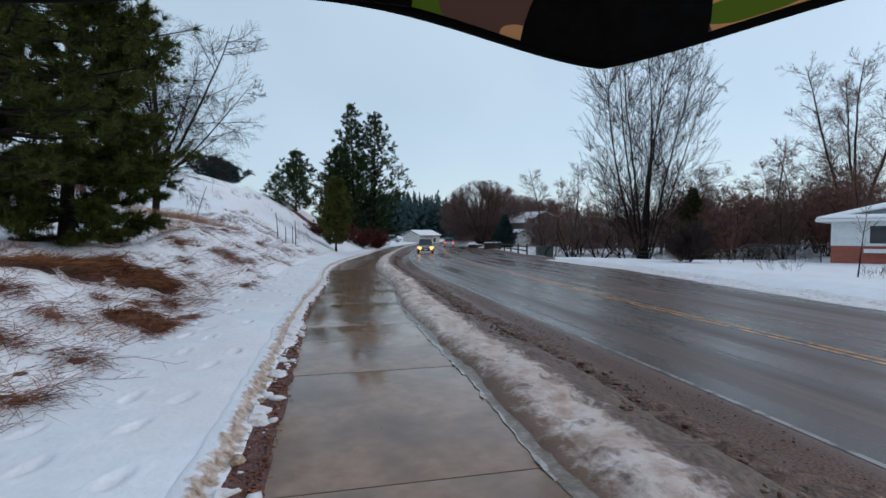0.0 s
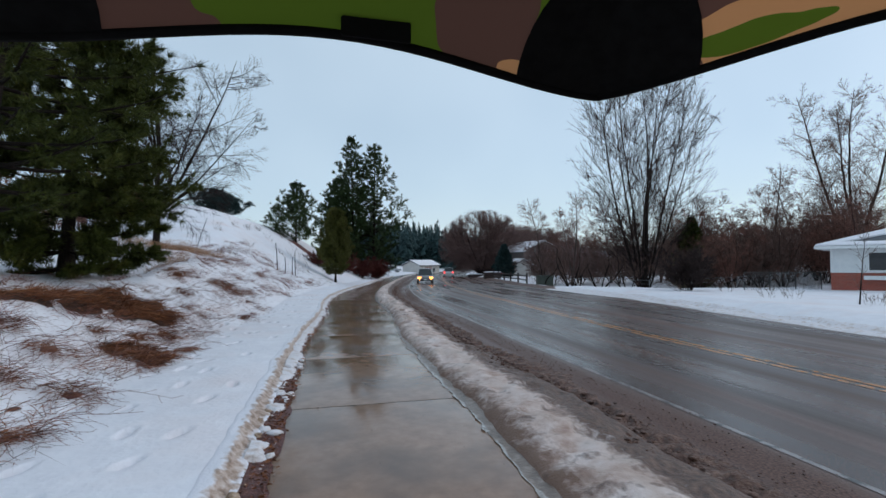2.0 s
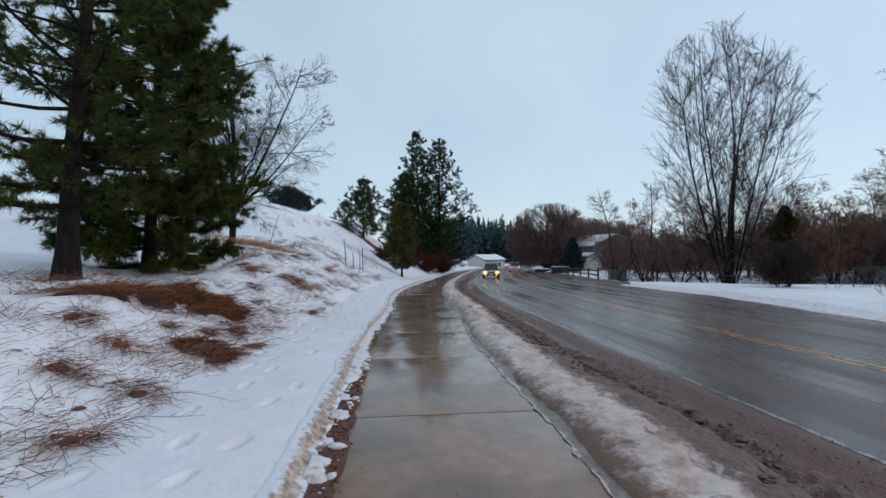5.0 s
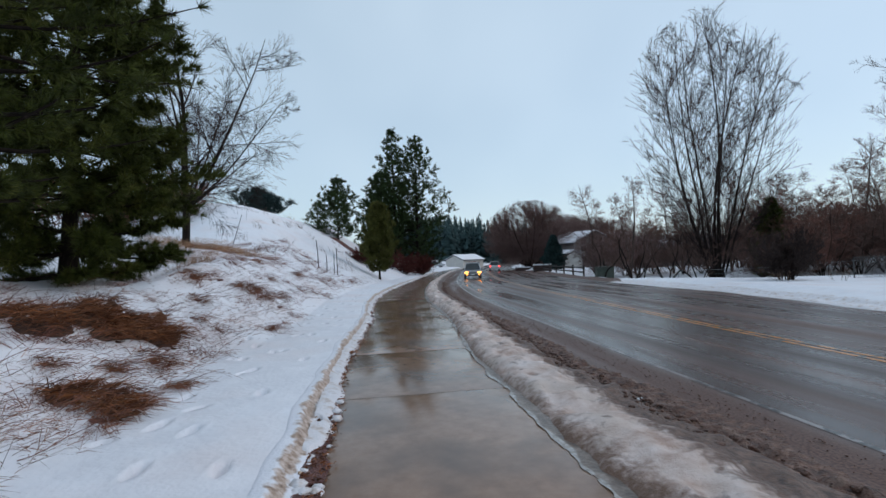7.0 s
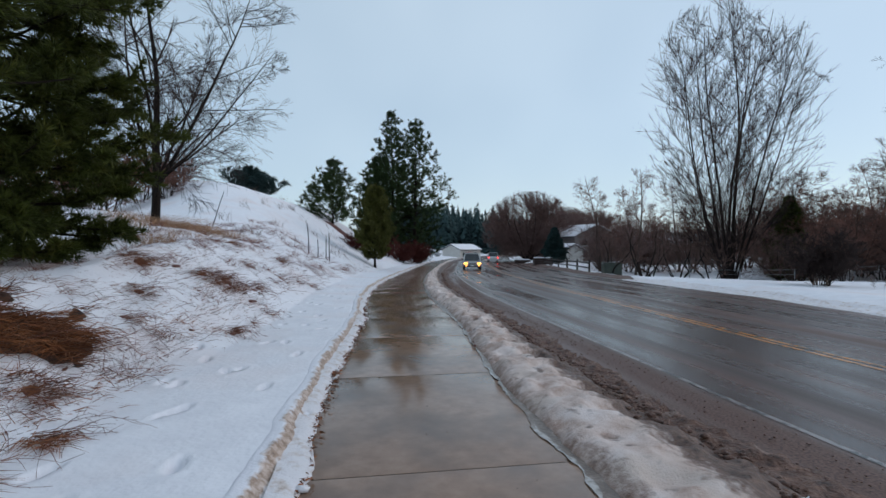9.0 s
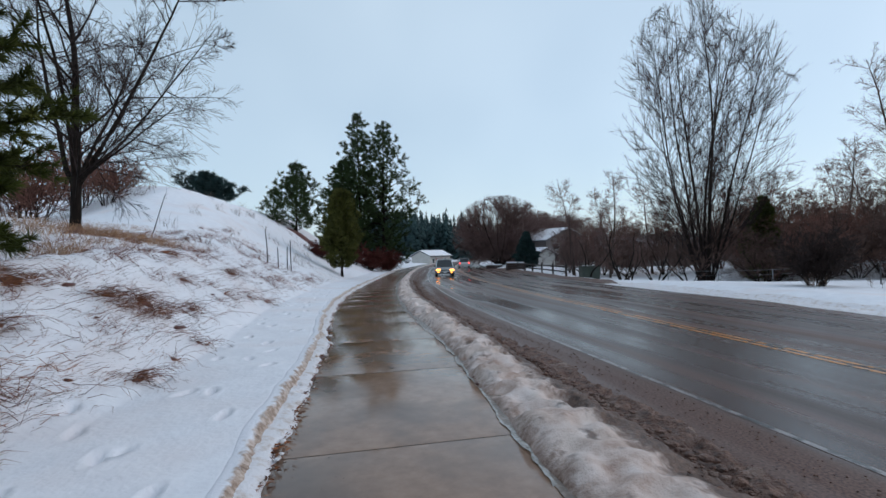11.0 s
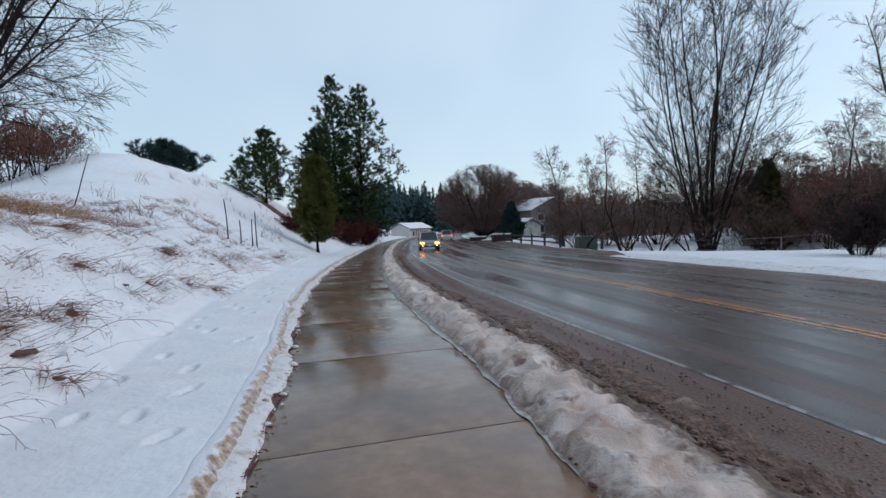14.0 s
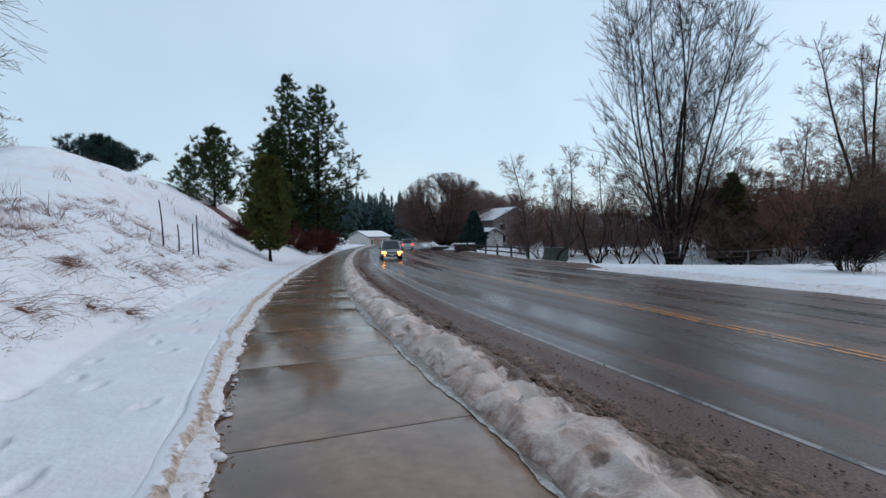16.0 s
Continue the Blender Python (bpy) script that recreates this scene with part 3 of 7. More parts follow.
def height(x, y):
    """Ground height anywhere in plan, without the road and the pavement themselves."""
    x, y = np.asarray(x, dtype=float), np.asarray(y, dtype=float)
    o = offset_of(x, y)
    base = grade(y)
    u = -o
    low = np.interp(u, [4.7, 7.0, 7.4, 8.0, 8.5, 9.0, 12, 20, 40, 80, 250], [0, 0.03, 0.14, 0.44, 0.74, 1.0, 1.35, 2.2, 4.5, 7, 9])
    mound = np.interp(u, [4.7, 6.6, 7.0, 7.4, 8.3, 9.0, 11, 14, 20, 30, 45, 70, 250], [0, 0.04, 0.28, 0.60, 1.20, 1.66, 2.25, 2.8, 3.5, 4.2, 5.2, 7, 9])
    high = np.interp(u, [4.7, 6.9, 7.4, 8.3, 9.0, 11, 14, 18, 24, 32, 45, 70, 250], [0, 0.06, 0.30, 0.80, 1.15, 2.45, 4.6, 6.9, 8.3, 9.0, 9.6, 11, 12])
    flat = np.interp(u, [4.7, 9, 14, 30, 60, 250], [0, 0.3, 0.7, 2.0, 5.0, 8.0])
    near_rise, far_rise = smooth01((y - 10) / 5.5), smooth01((y - 15) / 6)
    left = low + (mound - low) * (near_rise + (far_rise - near_rise) * smooth01((u - 8.7) / 1.8))
    left = left + (high - left) * smooth01((y - 22 - 0.95 * np.clip(u - 10, 0, 25)) / 14)
    left = left + (flat - left) * smooth01((y - 62 - 1.3 * np.clip(u - 12, 0, 40)) / 26)
    hump = 0.45 * (fnoise(x / 6.0, y / 6.0, 3) - 0.5) * np.clip((u - 7.5) / 3, 0, 1)
    hump = hump + 0.16 * (fnoise(x / 1.1, y / 1.1, 9) - 0.5) * np.clip((u - 6.6) / 1.0, 0, 1)
    hump = hump + 0.12 * (fnoise(x / 0.38, y / 0.38, 27, 2) - 0.5) * np.clip((u - 6.9) / 0.5, 0, 1) * np.clip((16 - u) / 6, 0, 1)
    drift = 0.05 * (fnoise(x / 0.8, y / 0.8, 21) - 0.5)
    ledge = 0.10 + 0.03 * vnoise(y / 0.7, x * 0, 4)
    edge_u = 5.10 + 0.16 * (fnoise(y / 0.9, y * 0, 12) - 0.5) - 0.09 * smooth01((y - 7.5) / 3)
    on = smooth01((u - edge_u) / 0.10)
    zl = base + left + hump + (drift + ledge) * on - 0.02 * (1 - on)
    f = far_o(y)
    w = o - f
    dip = smooth01((y - 34) / 8) * (1 - smooth01((y - 66) / 20))
    near = np.interp(w, [0, 0.5, 1.4, 3.0, 8, 30, 250], [-0.05, 0.12, 0.30, 0.24, 0.12, 0.0, 0.0])
    sunk = np.interp(w, [0, 0.5, 1.4, 2.5, 5.0, 8.5, 14, 40, 250], [-0.08, 0.06, 0.12, 0.0, -0.35, -0.75, -0.7, 1.3, 2.0])
    zr = base - ROAD_DROP + near + (sunk - near) * dip + 0.10 * (fnoise(x / 1.7, y / 1.7, 31) - 0.5) * np.clip(w / 0.8, 0, 1) + 0.05 * (fnoise(x / 0.4, y / 0.4, 33) - 0.5) * np.clip(w / 0.4, 0, 1) * np.clip((5 - w) / 4, 0, 1)
    under = base - 0.45
    z = np.where(u > 4.85, zl, np.where(w > -0.05, zr, under))
    z = np.where((u <= 4.95) & (u > 4.4), base - 0.06, z)
    return z


def ground_at(x, y):
    return float(height(np.array([x]), np.array([y]))[0])


def spaced(*runs):
    """Coordinates: (from, to, step) runs joined."""
    out = []
    for a, b, st in runs:
        out.append(np.arange(a, b - 1e-6, st))
    out.append([runs[-1][1]])
    return np.concatenate(out)


def make_ground():
    ys = spaced((-60, -4, 4), (-4, 0, 0.5), (0, 20, 0.062), (20, 34, 0.16), (34, 60, 0.5), (60, 120, 1.5), (120, 240, 8), (240, 640, 40))
    us = spaced((-320, -120, 25), (-120, -50, 7), (-50, -22, 1.2), (-22, -13, 0.35), (-13, -9.2, 0.16), (-9.2, -7.0, 0.1), (-7.0, -5.3, 0.042), (-5.3, -4.8, 0.03),
                (-4.8, -4.3, 0.25), (-4.3, 8.0, 2.0), (8.0, 12.8, 0.14), (12.8, 20, 0.5), (20, 45, 1.5), (45, 120, 8), (120, 420, 40))
    q, y = np.meshgrid(us, ys)
    k = 1 / np.sqrt(1 + slope_at(y) ** 2)
    x = line_x(y) + q / k
    z = height(x, y)
    for px, py, ang, deep in PRINTS:
        j0, j1 = np.searchsorted(ys, (py - 0.4, py + 0.4))
        sub = np.s_[j0:j1, :]
        dx, dy = x[sub] - px, y[sub] - py
        a = dx * math.cos(ang) + dy * math.sin(ang)
        b = -dx * math.sin(ang) + dy * math.cos(ang)
        r = (a / 0.045) ** 2 + (b / 0.12) ** 2
        z[sub] -= 1.15 * deep * np.exp(-r ** 2) - 0.08 * deep * np.exp(-(np.sqrt(r) - 1.7) ** 2 * 4)
    ny, nx = x.shape
    idx = np.arange(ny * nx).reshape(ny, nx)
    faces = np.stack([idx[:-1, :-1], idx[:-1, 1:], idx[1:, 1:], idx[1:, :-1]], axis=-1).reshape(-1, 4)
    me = mesh_of("ground", np.stack([x, y, z], axis=-1).reshape(-1, 3), faces, smooth=True)
    tagged(part("ground", me, SNOW), "snow-covered ground and hillside with footprints beside the pavement", "ground", kind="structure")


make_ground()


def strip(name, ss, os_, zfun, mat, smooth=True, across=False):
    """A sheet over s and o, mapped in metres; zfun(s, o, x, y) is its height, os_ may shift with s."""
    s, j = np.meshgrid(ss, np.arange(len(os_(ss[0]))), indexing="ij")
    o = np.stack([os_(v) for v in ss])
    x, y = road(s, o)
    z = zfun(s, o, x, y)
    ny, nx = x.shape
    idx = np.arange(ny * nx).reshape(ny, nx)
    faces = np.stack([idx[:-1, :-1], idx[:-1, 1:], idx[1:, 1:], idx[1:, :-1]], axis=-1).reshape(-1, 4)
    me = mesh_of(name, np.stack([x, y, z], axis=-1).reshape(-1, 3), faces, smooth, np.stack([s, j / (nx - 1) if across else o], axis=-1).reshape(-1, 2))
    me.materials.append(mat)
    return me


# road
road_s = spaced((-60, 0, 4), (0, 60, 0.6), (60, 200, 3), (200, 420, 10))
me = strip("road", road_s, lambda s: np.concatenate([np.linspace(-2.5, 0, 8), np.linspace(0.4, float(far_o(s)) + 0.9, 14)]),
           lambda s, o, x, y: grade(s) - ROAD_DROP - 0.004 * np.abs(o - 3.4), ASPHALT)
tagged(part("road", me, ASPHALT), "wet dark asphalt road with muddy wheel streaks, curving ahead", "road", kind="structure")


def marking(name, s0, s1, off, width, mat, label, gaps=()):
    ss = np.arange(s0, s1, 0.5)
    me = strip(name, ss, lambda s: np.linspace(off(s) - width / 2, off(s) + width / 2, 3), lambda s, o, x, y: grade(s) - ROAD_DROP - 0.004 * np.abs(o - 3.4) + 0.004, mat)
    tagged(part(name, me, mat), label, "road marking", kind="structure")


marking("edge_line", -20, 200, lambda s: 0.0 * s, 0.07, WHITE_PAINT, "worn white edge line on the wet road")
marking("centre_line", -20, 200, lambda s: yellow_o(s) - 0.10, 0.10, YELLOW_PAINT, "worn double yellow centre line, first stripe")
marking("centre_line", -20, 200, lambda s: yellow_o(s) + 0.10, 0.10, YELLOW_PAINT, "worn double yellow centre line, second stripe")

# pavement: bedding, slabs, kerb
me = strip("pavement", spaced((-12, 60, 0.9), (60, 130, 3)), lambda s: np.linspace(WALK_L - 0.12, WALK_R + 0.24, 3), lambda s, o, x, y: grade(s) - 0.009, JOINT)
pavement = tagged(part("pavement", me, JOINT), "wet grey concrete pavement of large slabs between snow banks", "pavement", kind="structure")

# kerb along the gutter
me = strip("kerb", spaced((-12, 60, 0.9), (60, 130, 3)), lambda s: np.array([WALK_R + 0.03, WALK_R + 0.035, WALK_R + 0.17, WALK_R + 0.18]),
           lambda s, o, x, y: grade(s) + np.where((o < WALK_R + 0.032), -0.03, np.where(o > WALK_R + 0.175, -0.14, -0.004)), KERB)
tagged(part("kerb", me, KERB), "wet concrete kerb along the pavement", "kerb", kind="structure")


def fringe_offset(s):
    return WALK_R - 0.08 + 0.14 * (float(fnoise(s / 1.6, 0.3, 41)) - 0.5) + 0.13 * (float(fnoise(s / 0.32, 1.3, 43, 5)) - 0.5)


# standing melt water between the slabs and the snow ridge
me = strip("gutter_water", spaced((-8, 24, 0.03), (24, 45, 0.08)), lambda s: np.array([fringe_offset(s), WALK_R + 0.12, WALK_R + 0.22, WALK_R + 0.40]),
           lambda s, o, x, y: grade(s) + 0.004, PUDDLE)
tagged(part("gutter_water", me, PUDDLE), "brown ice and melt water along the foot of the snow ridge", "ice", kind="structure")


ice_s = spaced((-8, 24, 0.03), (24, 45, 0.08))
me = strip("ice_fringe", ice_s, lambda s: fringe_offset(s) + np.array([-0.012, 0.0, 0.012, 0.024]) * (0.15 + 1.9 * float(vnoise(s / 0.12, 2.0, 5))),
           lambda s, o, x, y: grade(s) + 0.004 + 0.007 * vnoise(s / 0.1, o / 0.05, 6) - 0.016 * (vnoise(s / 0.45, s * 0, 8) < 0.30), SLUSH)
tagged(part("ice_fringe", me, SLUSH), "ragged rim of thin ice on the wet pavement", "ice", kind="stuff")

# ploughed snow ridge


def ridge_o(s):
    w = 0.16 * (float(fnoise(s / 1.6, 0.0, 51)) - 0.5)
    toe = 0.10 * (float(fnoise(s / 0.22, 2.0, 53)) - 0.5)
    on = float(smooth01((s - 7.0) / 5.0))
    return np.linspace(WALK_R + 0.04 - 0.06 * on + w + toe, -1.05 - 0.26 * on + 1.6 * w, 26)


def ridge_z(s, o, x, y):
    v = (o - o[:, :1]) / (o[:, -1:] - o[:, :1])
    crest = np.interp(v, [0, 0.05, 0.14, 0.32, 0.50, 0.70, 0.88, 1.0], [-0.03, 0.048, 0.092, 0.118, 0.100, 0.045, -0.03, -0.15])
    lumps = smooth01((s - 6) / 14)
    billow = np.abs(fnoise(x / 0.36, y / 0.36, 61, 2) - 0.5) * 2
    n = (0.30 - billow) * (0.07 + 0.24 * lumps) + (fnoise(x / 0.9, y / 0.9, 67) - 0.5) * 0.14 + (vnoise(x / 0.17, y / 0.17, 63) - 0.5) * 0.045
    swell = 0.75 + 0.5 * fnoise(s / 2.2, o * 0, 65)
    return grade(s) + np.where(v < 1, crest * swell + n * np.clip(np.sin(np.pi * np.clip(v, 0.0, 1.0)) * 2.6, 0, 1), -0.2)


ridge_s = spaced((-6, 22, 0.06), (22, 45, 0.16), (45, 90, 0.6), (90, 150, 3))
me = strip("snow_ridge", ridge_s, ridge_o, ridge_z, RIDGE)
tagged(part("snow_ridge", me, RIDGE), "ploughed ridge of dirty snow with mud along the road", "snow bank", kind="structure")

# mud and grit strip on the road edge
me = strip("mud_strip", spaced((-6, 20, 0.04), (20, 30, 0.08), (30, 50, 0.15), (50, 120, 1.0)), lambda s: np.linspace(-1.75, -0.60 - 0.2 * float(smooth01((s - 7.0) / 5.0)) + 0.7 * (float(fnoise(s / 0.8, 1.0, 81, 4)) - 0.5), 22),
           lambda s, o, x, y: grade(s) - ROAD_DROP - 0.004 * np.abs(o - 3.4) + 0.003 + 0.16 * np.clip(fnoise(x / 0.13, y / 0.13, 83, 4) - 0.36, 0, 1) * np.clip((-0.60 - o) / 0.3, 0, 1), MUD)
tagged(part("mud_strip", me, MUD), "strip of wet brown mud on the road edge", "mud", kind="structure")

# melted face of the snow ledge and the litter at its foot
face_s = spaced((-6, 45, 0.06), (45, 90, 0.5))


def face_o(s):
    y = float(road(s, -5.1)[1])
    e = -(5.10 + 0.16 * (float(fnoise(y / 0.9, 0.0, 12)) - 0.5) - 0.09 * float(smooth01((y - 7.5) / 3)))
    k = 0.75 + 0.7 * float(fnoise(s / 0.4, 0.0, 14))
    return np.linspace(e - 0.12 - 0.03 * k, e + (0.10 + 0.04 * k) * (1 - 0.25 * float(smooth01((s - 7.5) / 3))), 17)


def face_z(s, o, x, y):
    v = np.linspace(-1, 1, 17)[None, :]
    top = height(x[:, :1], y[:, :1])
    fall = grade(s) + (top - grade(s[:, :1])) * (1 - smooth01((v + 0.15) / 0.95)) + 0.034 * smooth01((v - 0.1) / 0.7) + 0.008
    return fall - 0.02 * np.abs(v) ** 8 + smooth01((v + 0.7) / 0.6) * (0.028 * (fnoise(x / 0.16, y / 0.16, 15) - 0.5) + 0.022 * (fnoise(x / 0.08, y / 0.08, 19, 2) - 0.5)) * (1 - v ** 4)


def stained_material():
    """Snow stained tan along its melted edge: white again at both rims. The map runs across from 0 to 1."""
    m = material("stained_snow", [(0.30, (0.15, 0.085, 0.055)), (0.44, (0.36, 0.245, 0.18)), (0.58, (0.56, 0.43, 0.36)), (0.72, (0.70, 0.61, 0.57))], rough=0.45, scale=14, bump=0.45,
                 bump_scale=40, bump_depth=0.02)
    nt = m.node_tree
    nodes, link = nt.nodes, nt.links.new
    bsdf = nodes["Principled BSDF"]
    old = bsdf.inputs["Base Color"].links[0].from_socket
    tc, sep = nodes.new("ShaderNodeTexCoord"), nodes.new("ShaderNodeSeparateXYZ")
    link(tc.outputs["UV"], sep.inputs[0])
    n = nodes.new("ShaderNodeTexNoise")
    n.inputs["Scale"].default_value, n.inputs["Detail"].default_value = 9.0, 7.0
    link(tc.outputs["Object"], n.inputs["Vector"])
    d = nodes.new("ShaderNodeMath")
    d.operation = "SUBTRACT"
    d.inputs[1].default_value = 0.66
    link(sep.outputs["Y"], d.inputs[0])
    a = nodes.new("ShaderNodeMath")
    a.operation = "ABSOLUTE"
    link(d.outputs[0], a.inputs[0])
    w = nodes.new("ShaderNodeMath")
    w.operation = "MULTIPLY_ADD"
    w.inputs[1].default_value = 0.9
    link(n.outputs["Fac"], w.inputs[0])
    link(a.outputs[0], w.inputs[2])
    r = nodes.new("ShaderNodeMapRange")
    r.inputs["From Min"].default_value, r.inputs["From Max"].default_value = 0.58, 0.74
    link(w.outputs[0], r.inputs["Value"])
    mix = nodes.new("ShaderNodeMix")
    mix.data_type = "RGBA"
    link(r.outputs[0], mix.inputs["Factor"])
    link(old, mix.inputs["A"])
    mix.inputs["B"].default_value = (0.80, 0.78, 0.82, 1)
    link(mix.outputs["Result"], bsdf.inputs["Base Color"])
    return m


STAINED = stained_material()
me = strip("melting_snow_edge", spaced((-6, 45, 0.04), (45, 90, 0.5)), face_o, face_z, STAINED, across=True)
tagged(part("melting_snow_edge", me, STAINED), "tan, dirt-stained melting edge of the snow cover", "snow edge", kind="structure")
me = strip("leaf_litter", face_s, lambda s: np.linspace(-5.12, WALK_L + 0.05 - 0.10 * float(smooth01((s - 7.5) / 3)) + 0.16 * (float(fnoise(s / 0.35, 3.0, 16)) - 0.5), 7),
           lambda s, o, x, y: grade(s) + 0.012 + 0.022 * fnoise(x / 0.07, y / 0.07, 18) * np.clip((WALK_L - o) / 0.06, 0, 1) * (1 - 0.7 * smooth01((s - 7.5) / 3)) - 0.02 * np.clip((o - WALK_L) / 0.1, 0, 1), LITTER)
tagged(part("leaf_litter", me, LITTER), "wet red-brown leaf litter beside the pavement", "leaf litter", kind="structure")

# thin half-melted snow between the ledge and the slabs, broken where the litter shows


def melt_o(s):
    wob = 0.26 * (float(fnoise(s / 0.9, 7.0, 91)) - 0.5) + 0.15 * (float(fnoise(s / 0.25, 8.0, 93, 5)) - 0.5)
    near = float(smooth01((s - 7.5) / 3))
    return np.linspace(-5.00, WALK_L + 0.03 - 0.05 * near + wob * (1 - 0.4 * near), 18)


def melt_z(s, o, x, y):
    v = np.linspace(0, 1, 18)[None, :]
    cover = fnoise(x / 0.30, y / 0.30, 95, 4) + 0.30 * smooth01((s - 7.5) / 3) - 0.10 * (1 - smooth01((s - 6) / 3))
    body = 0.06 * smooth01((cover - 0.42) / 0.20) * (1 - v ** 4) + 0.020 * (fnoise(x / 0.10, y / 0.10, 97) - 0.5) * (1 - v ** 6)
    return grade(s) + np.where(v > 0.99, -0.004, -0.012 + 0.02 * (1 - v) + body)


me = strip("melting_snow", spaced((-4, 18, 0.03), (18, 30, 0.06), (30, 70, 0.3)), melt_o, melt_z, SOILED)
tagged(part("melting_snow", me, SOILED), "thin broken half-melted snow along the pavement", "snow", kind="structure")

# soiled, crumbling rim of the snow field along the far road edge


def rim_o(s):
    f = float(far_o(s)) + 0.22 * (float(fnoise(s / 1.3, 4.0, 103)) - 0.5)
    return np.linspace(f - 0.30, f + 0.55 + 0.5 * float(fnoise(s / 0.9, 6.0, 105)), 12)


def rim_z(s, o, x, y):
    v = np.linspace(0, 1, 12)[None, :]
    lift = np.maximum(height(x, y), grade(s) - ROAD_DROP - 0.02)
    return lift + 0.03 - 0.06 * (2 * v - 1) ** 6 + 0.12 * (fnoise(x / 0.28, y / 0.28, 107) - 0.45) * (1 - (2 * v - 1) ** 4)


me = strip("soiled_snow_rim", spaced((2, 36, 0.12)), rim_o, rim_z, SOILED)
tagged(part("soiled_snow_rim", me, SOILED), "crumbling soiled rim of the snow along the far road edge", "snow edge", kind="structure")

# bare brown verge between the road and the crooked trees
me = strip("brown_verge", spaced((33, 84, 0.3)), lambda s: np.linspace(float(far_o(s)) - 0.1, float(far_o(s)) + 0.1 + 1.0 * float(smooth01((s - 34) / 5)) * float(1 - smooth01((s - 72) / 12)), 9),
           lambda s, o, x, y: height(x, y) + 0.035 + 0.03 * fnoise(x / 0.3, y / 0.3, 101), MUD)
tagged(part("brown_verge", me, MUD), "bare muddy verge between the road and the fence", "verge", kind="structure")

# ---- plants ----


def tubes(lines, sides):
    """Tapered tubes along polylines: lines is a list of (points (n, 3), radii (n)). Returns verts and quads."""
    ang = np.arange(sides) * 2 * np.pi / sides
    ca, sa = np.cos(ang), np.sin(ang)
    groups = {}
    for p, r in lines:
        groups.setdefault(len(p), []).append((p, r))
    vs, fs, base = [], [], 0
    for n, items in groups.items():
        P = np.stack([i[0] for i in items])
        Rr = np.stack([i[1] for i in items])
        d = np.gradient(P, axis=1)
        d /= np.linalg.norm(d, axis=2, keepdims=True) + 1e-9
        ref = np.where(np.abs(d[..., 2:3]) > 0.9, np.array([1.0, 0, 0]), np.array([0, 0, 1.0]))
        a = np.cross(d, ref)
        a /= np.linalg.norm(a, axis=2, keepdims=True) + 1e-9
        b = np.cross(d, a)
        ring = P[:, :, None, :] + Rr[:, :, None, None] * (a[:, :, None, :] * ca[None, None, :, None] + b[:, :, None, :] * sa[None, None, :, None])
        m = len(items)
        vs.append(ring.reshape(-1, 3))
        idx = base + np.arange(m * n * sides).reshape(m, n, sides)
        nxt = np.roll(idx, -1, axis=2)
        fs.append(np.stack([idx[:, :-1], nxt[:, :-1], nxt[:, 1:], idx[:, 1:]], axis=-1).reshape(-1, 4))
        base += m * n * sides
    return np.concatenate(vs), np.concatenate(fs)


def unit(v):
    return v / (np.linalg.norm(v) + 1e-9)


def grow(rng, start, direction, length, radius, segs, wander, lift, taper=0.35):
    pts, d = [np.array(start, dtype=float)], unit(np.array(direction, dtype=float))
    st = length / segs
    for _ in range(segs):
        d = unit(d + rng.normal(0, wander, 3) + np.array([0, 0, lift]))
        pts.append(pts[-1] + d * st)
    return np.array(pts), radius * np.linspace(1, taper, segs + 1)


def side_dir(rng, d, angle):
    d = unit(d)
    ref = np.array([0, 0, 1.0]) if abs(d[2]) < 0.9 else np.array([1.0, 0, 0])
    a = unit(np.cross(d, ref))
    b = np.cross(d, a)
    f = rng.uniform(0, 2 * np.pi)
    return unit(d * math.cos(angle) + (a * math.cos(f) + b * math.sin(f)) * math.sin(angle))


def bare_wood(seed, stems, levels, wander=0.08):
    """Leafless wood. stems: (start, direction, length, radius, lift). levels: (count, from, to, angle, ratio, radius ratio, segments, lift, wander)."""
    rng = np.random.RandomState(seed)
    out = [[grow(rng, st, d, L, r, 12, wander * 0.6, lift, 0.12) for st, d, L, r, lift in stems]]
    lens = [[s[2] for s in stems]]
    for count, f0, f1, angle, ratio, rr, segs, lift, wd in levels:
        cur, cl = [], []
        for (p, r), L in zip(out[-1], lens[-1]):
            n = len(p) - 1
            for _ in range(max(1, int(round(count * rng.uniform(0.75, 1.25))))):
                f = rng.uniform(f0, f1)
                i = min(int(f * n), n - 1)
                q = p[i] + (p[i + 1] - p[i]) * (f * n - i)
                d = side_dir(rng, p[i + 1] - p[i], angle * rng.uniform(0.7, 1.3))
                ln = L * ratio * rng.uniform(0.6, 1.25) * (1.15 - 0.75 * f)
                rad = max(min(r[i] * 0.75, r[0] * rr * rng.uniform(0.7, 1.2)), 0.0025)
                cur.append(grow(rng, q, d, ln, rad, segs, wd, lift, 0.25))
                cl.append(ln)
        out.append(cur)
        lens.append(cl)
    return out


def slivers(lines, width, seed=1):
    """The finest twigs as slim pointed blades, one for each polyline's ends."""
    rng = np.random.RandomState(seed)
    a = np.stack([p[0] for p, r in lines])
    b = np.stack([p[-1] for p, r in lines])
    s = np.cross(b - a, rng.normal(0, 1, a.shape))
    s = s / (np.linalg.norm(s, axis=1, keepdims=True) + 1e-9) * width
    v = np.stack([a - s, a + s, b], axis=1).reshape(-1, 3)
    return v, np.arange(len(v)).reshape(-1, 3)


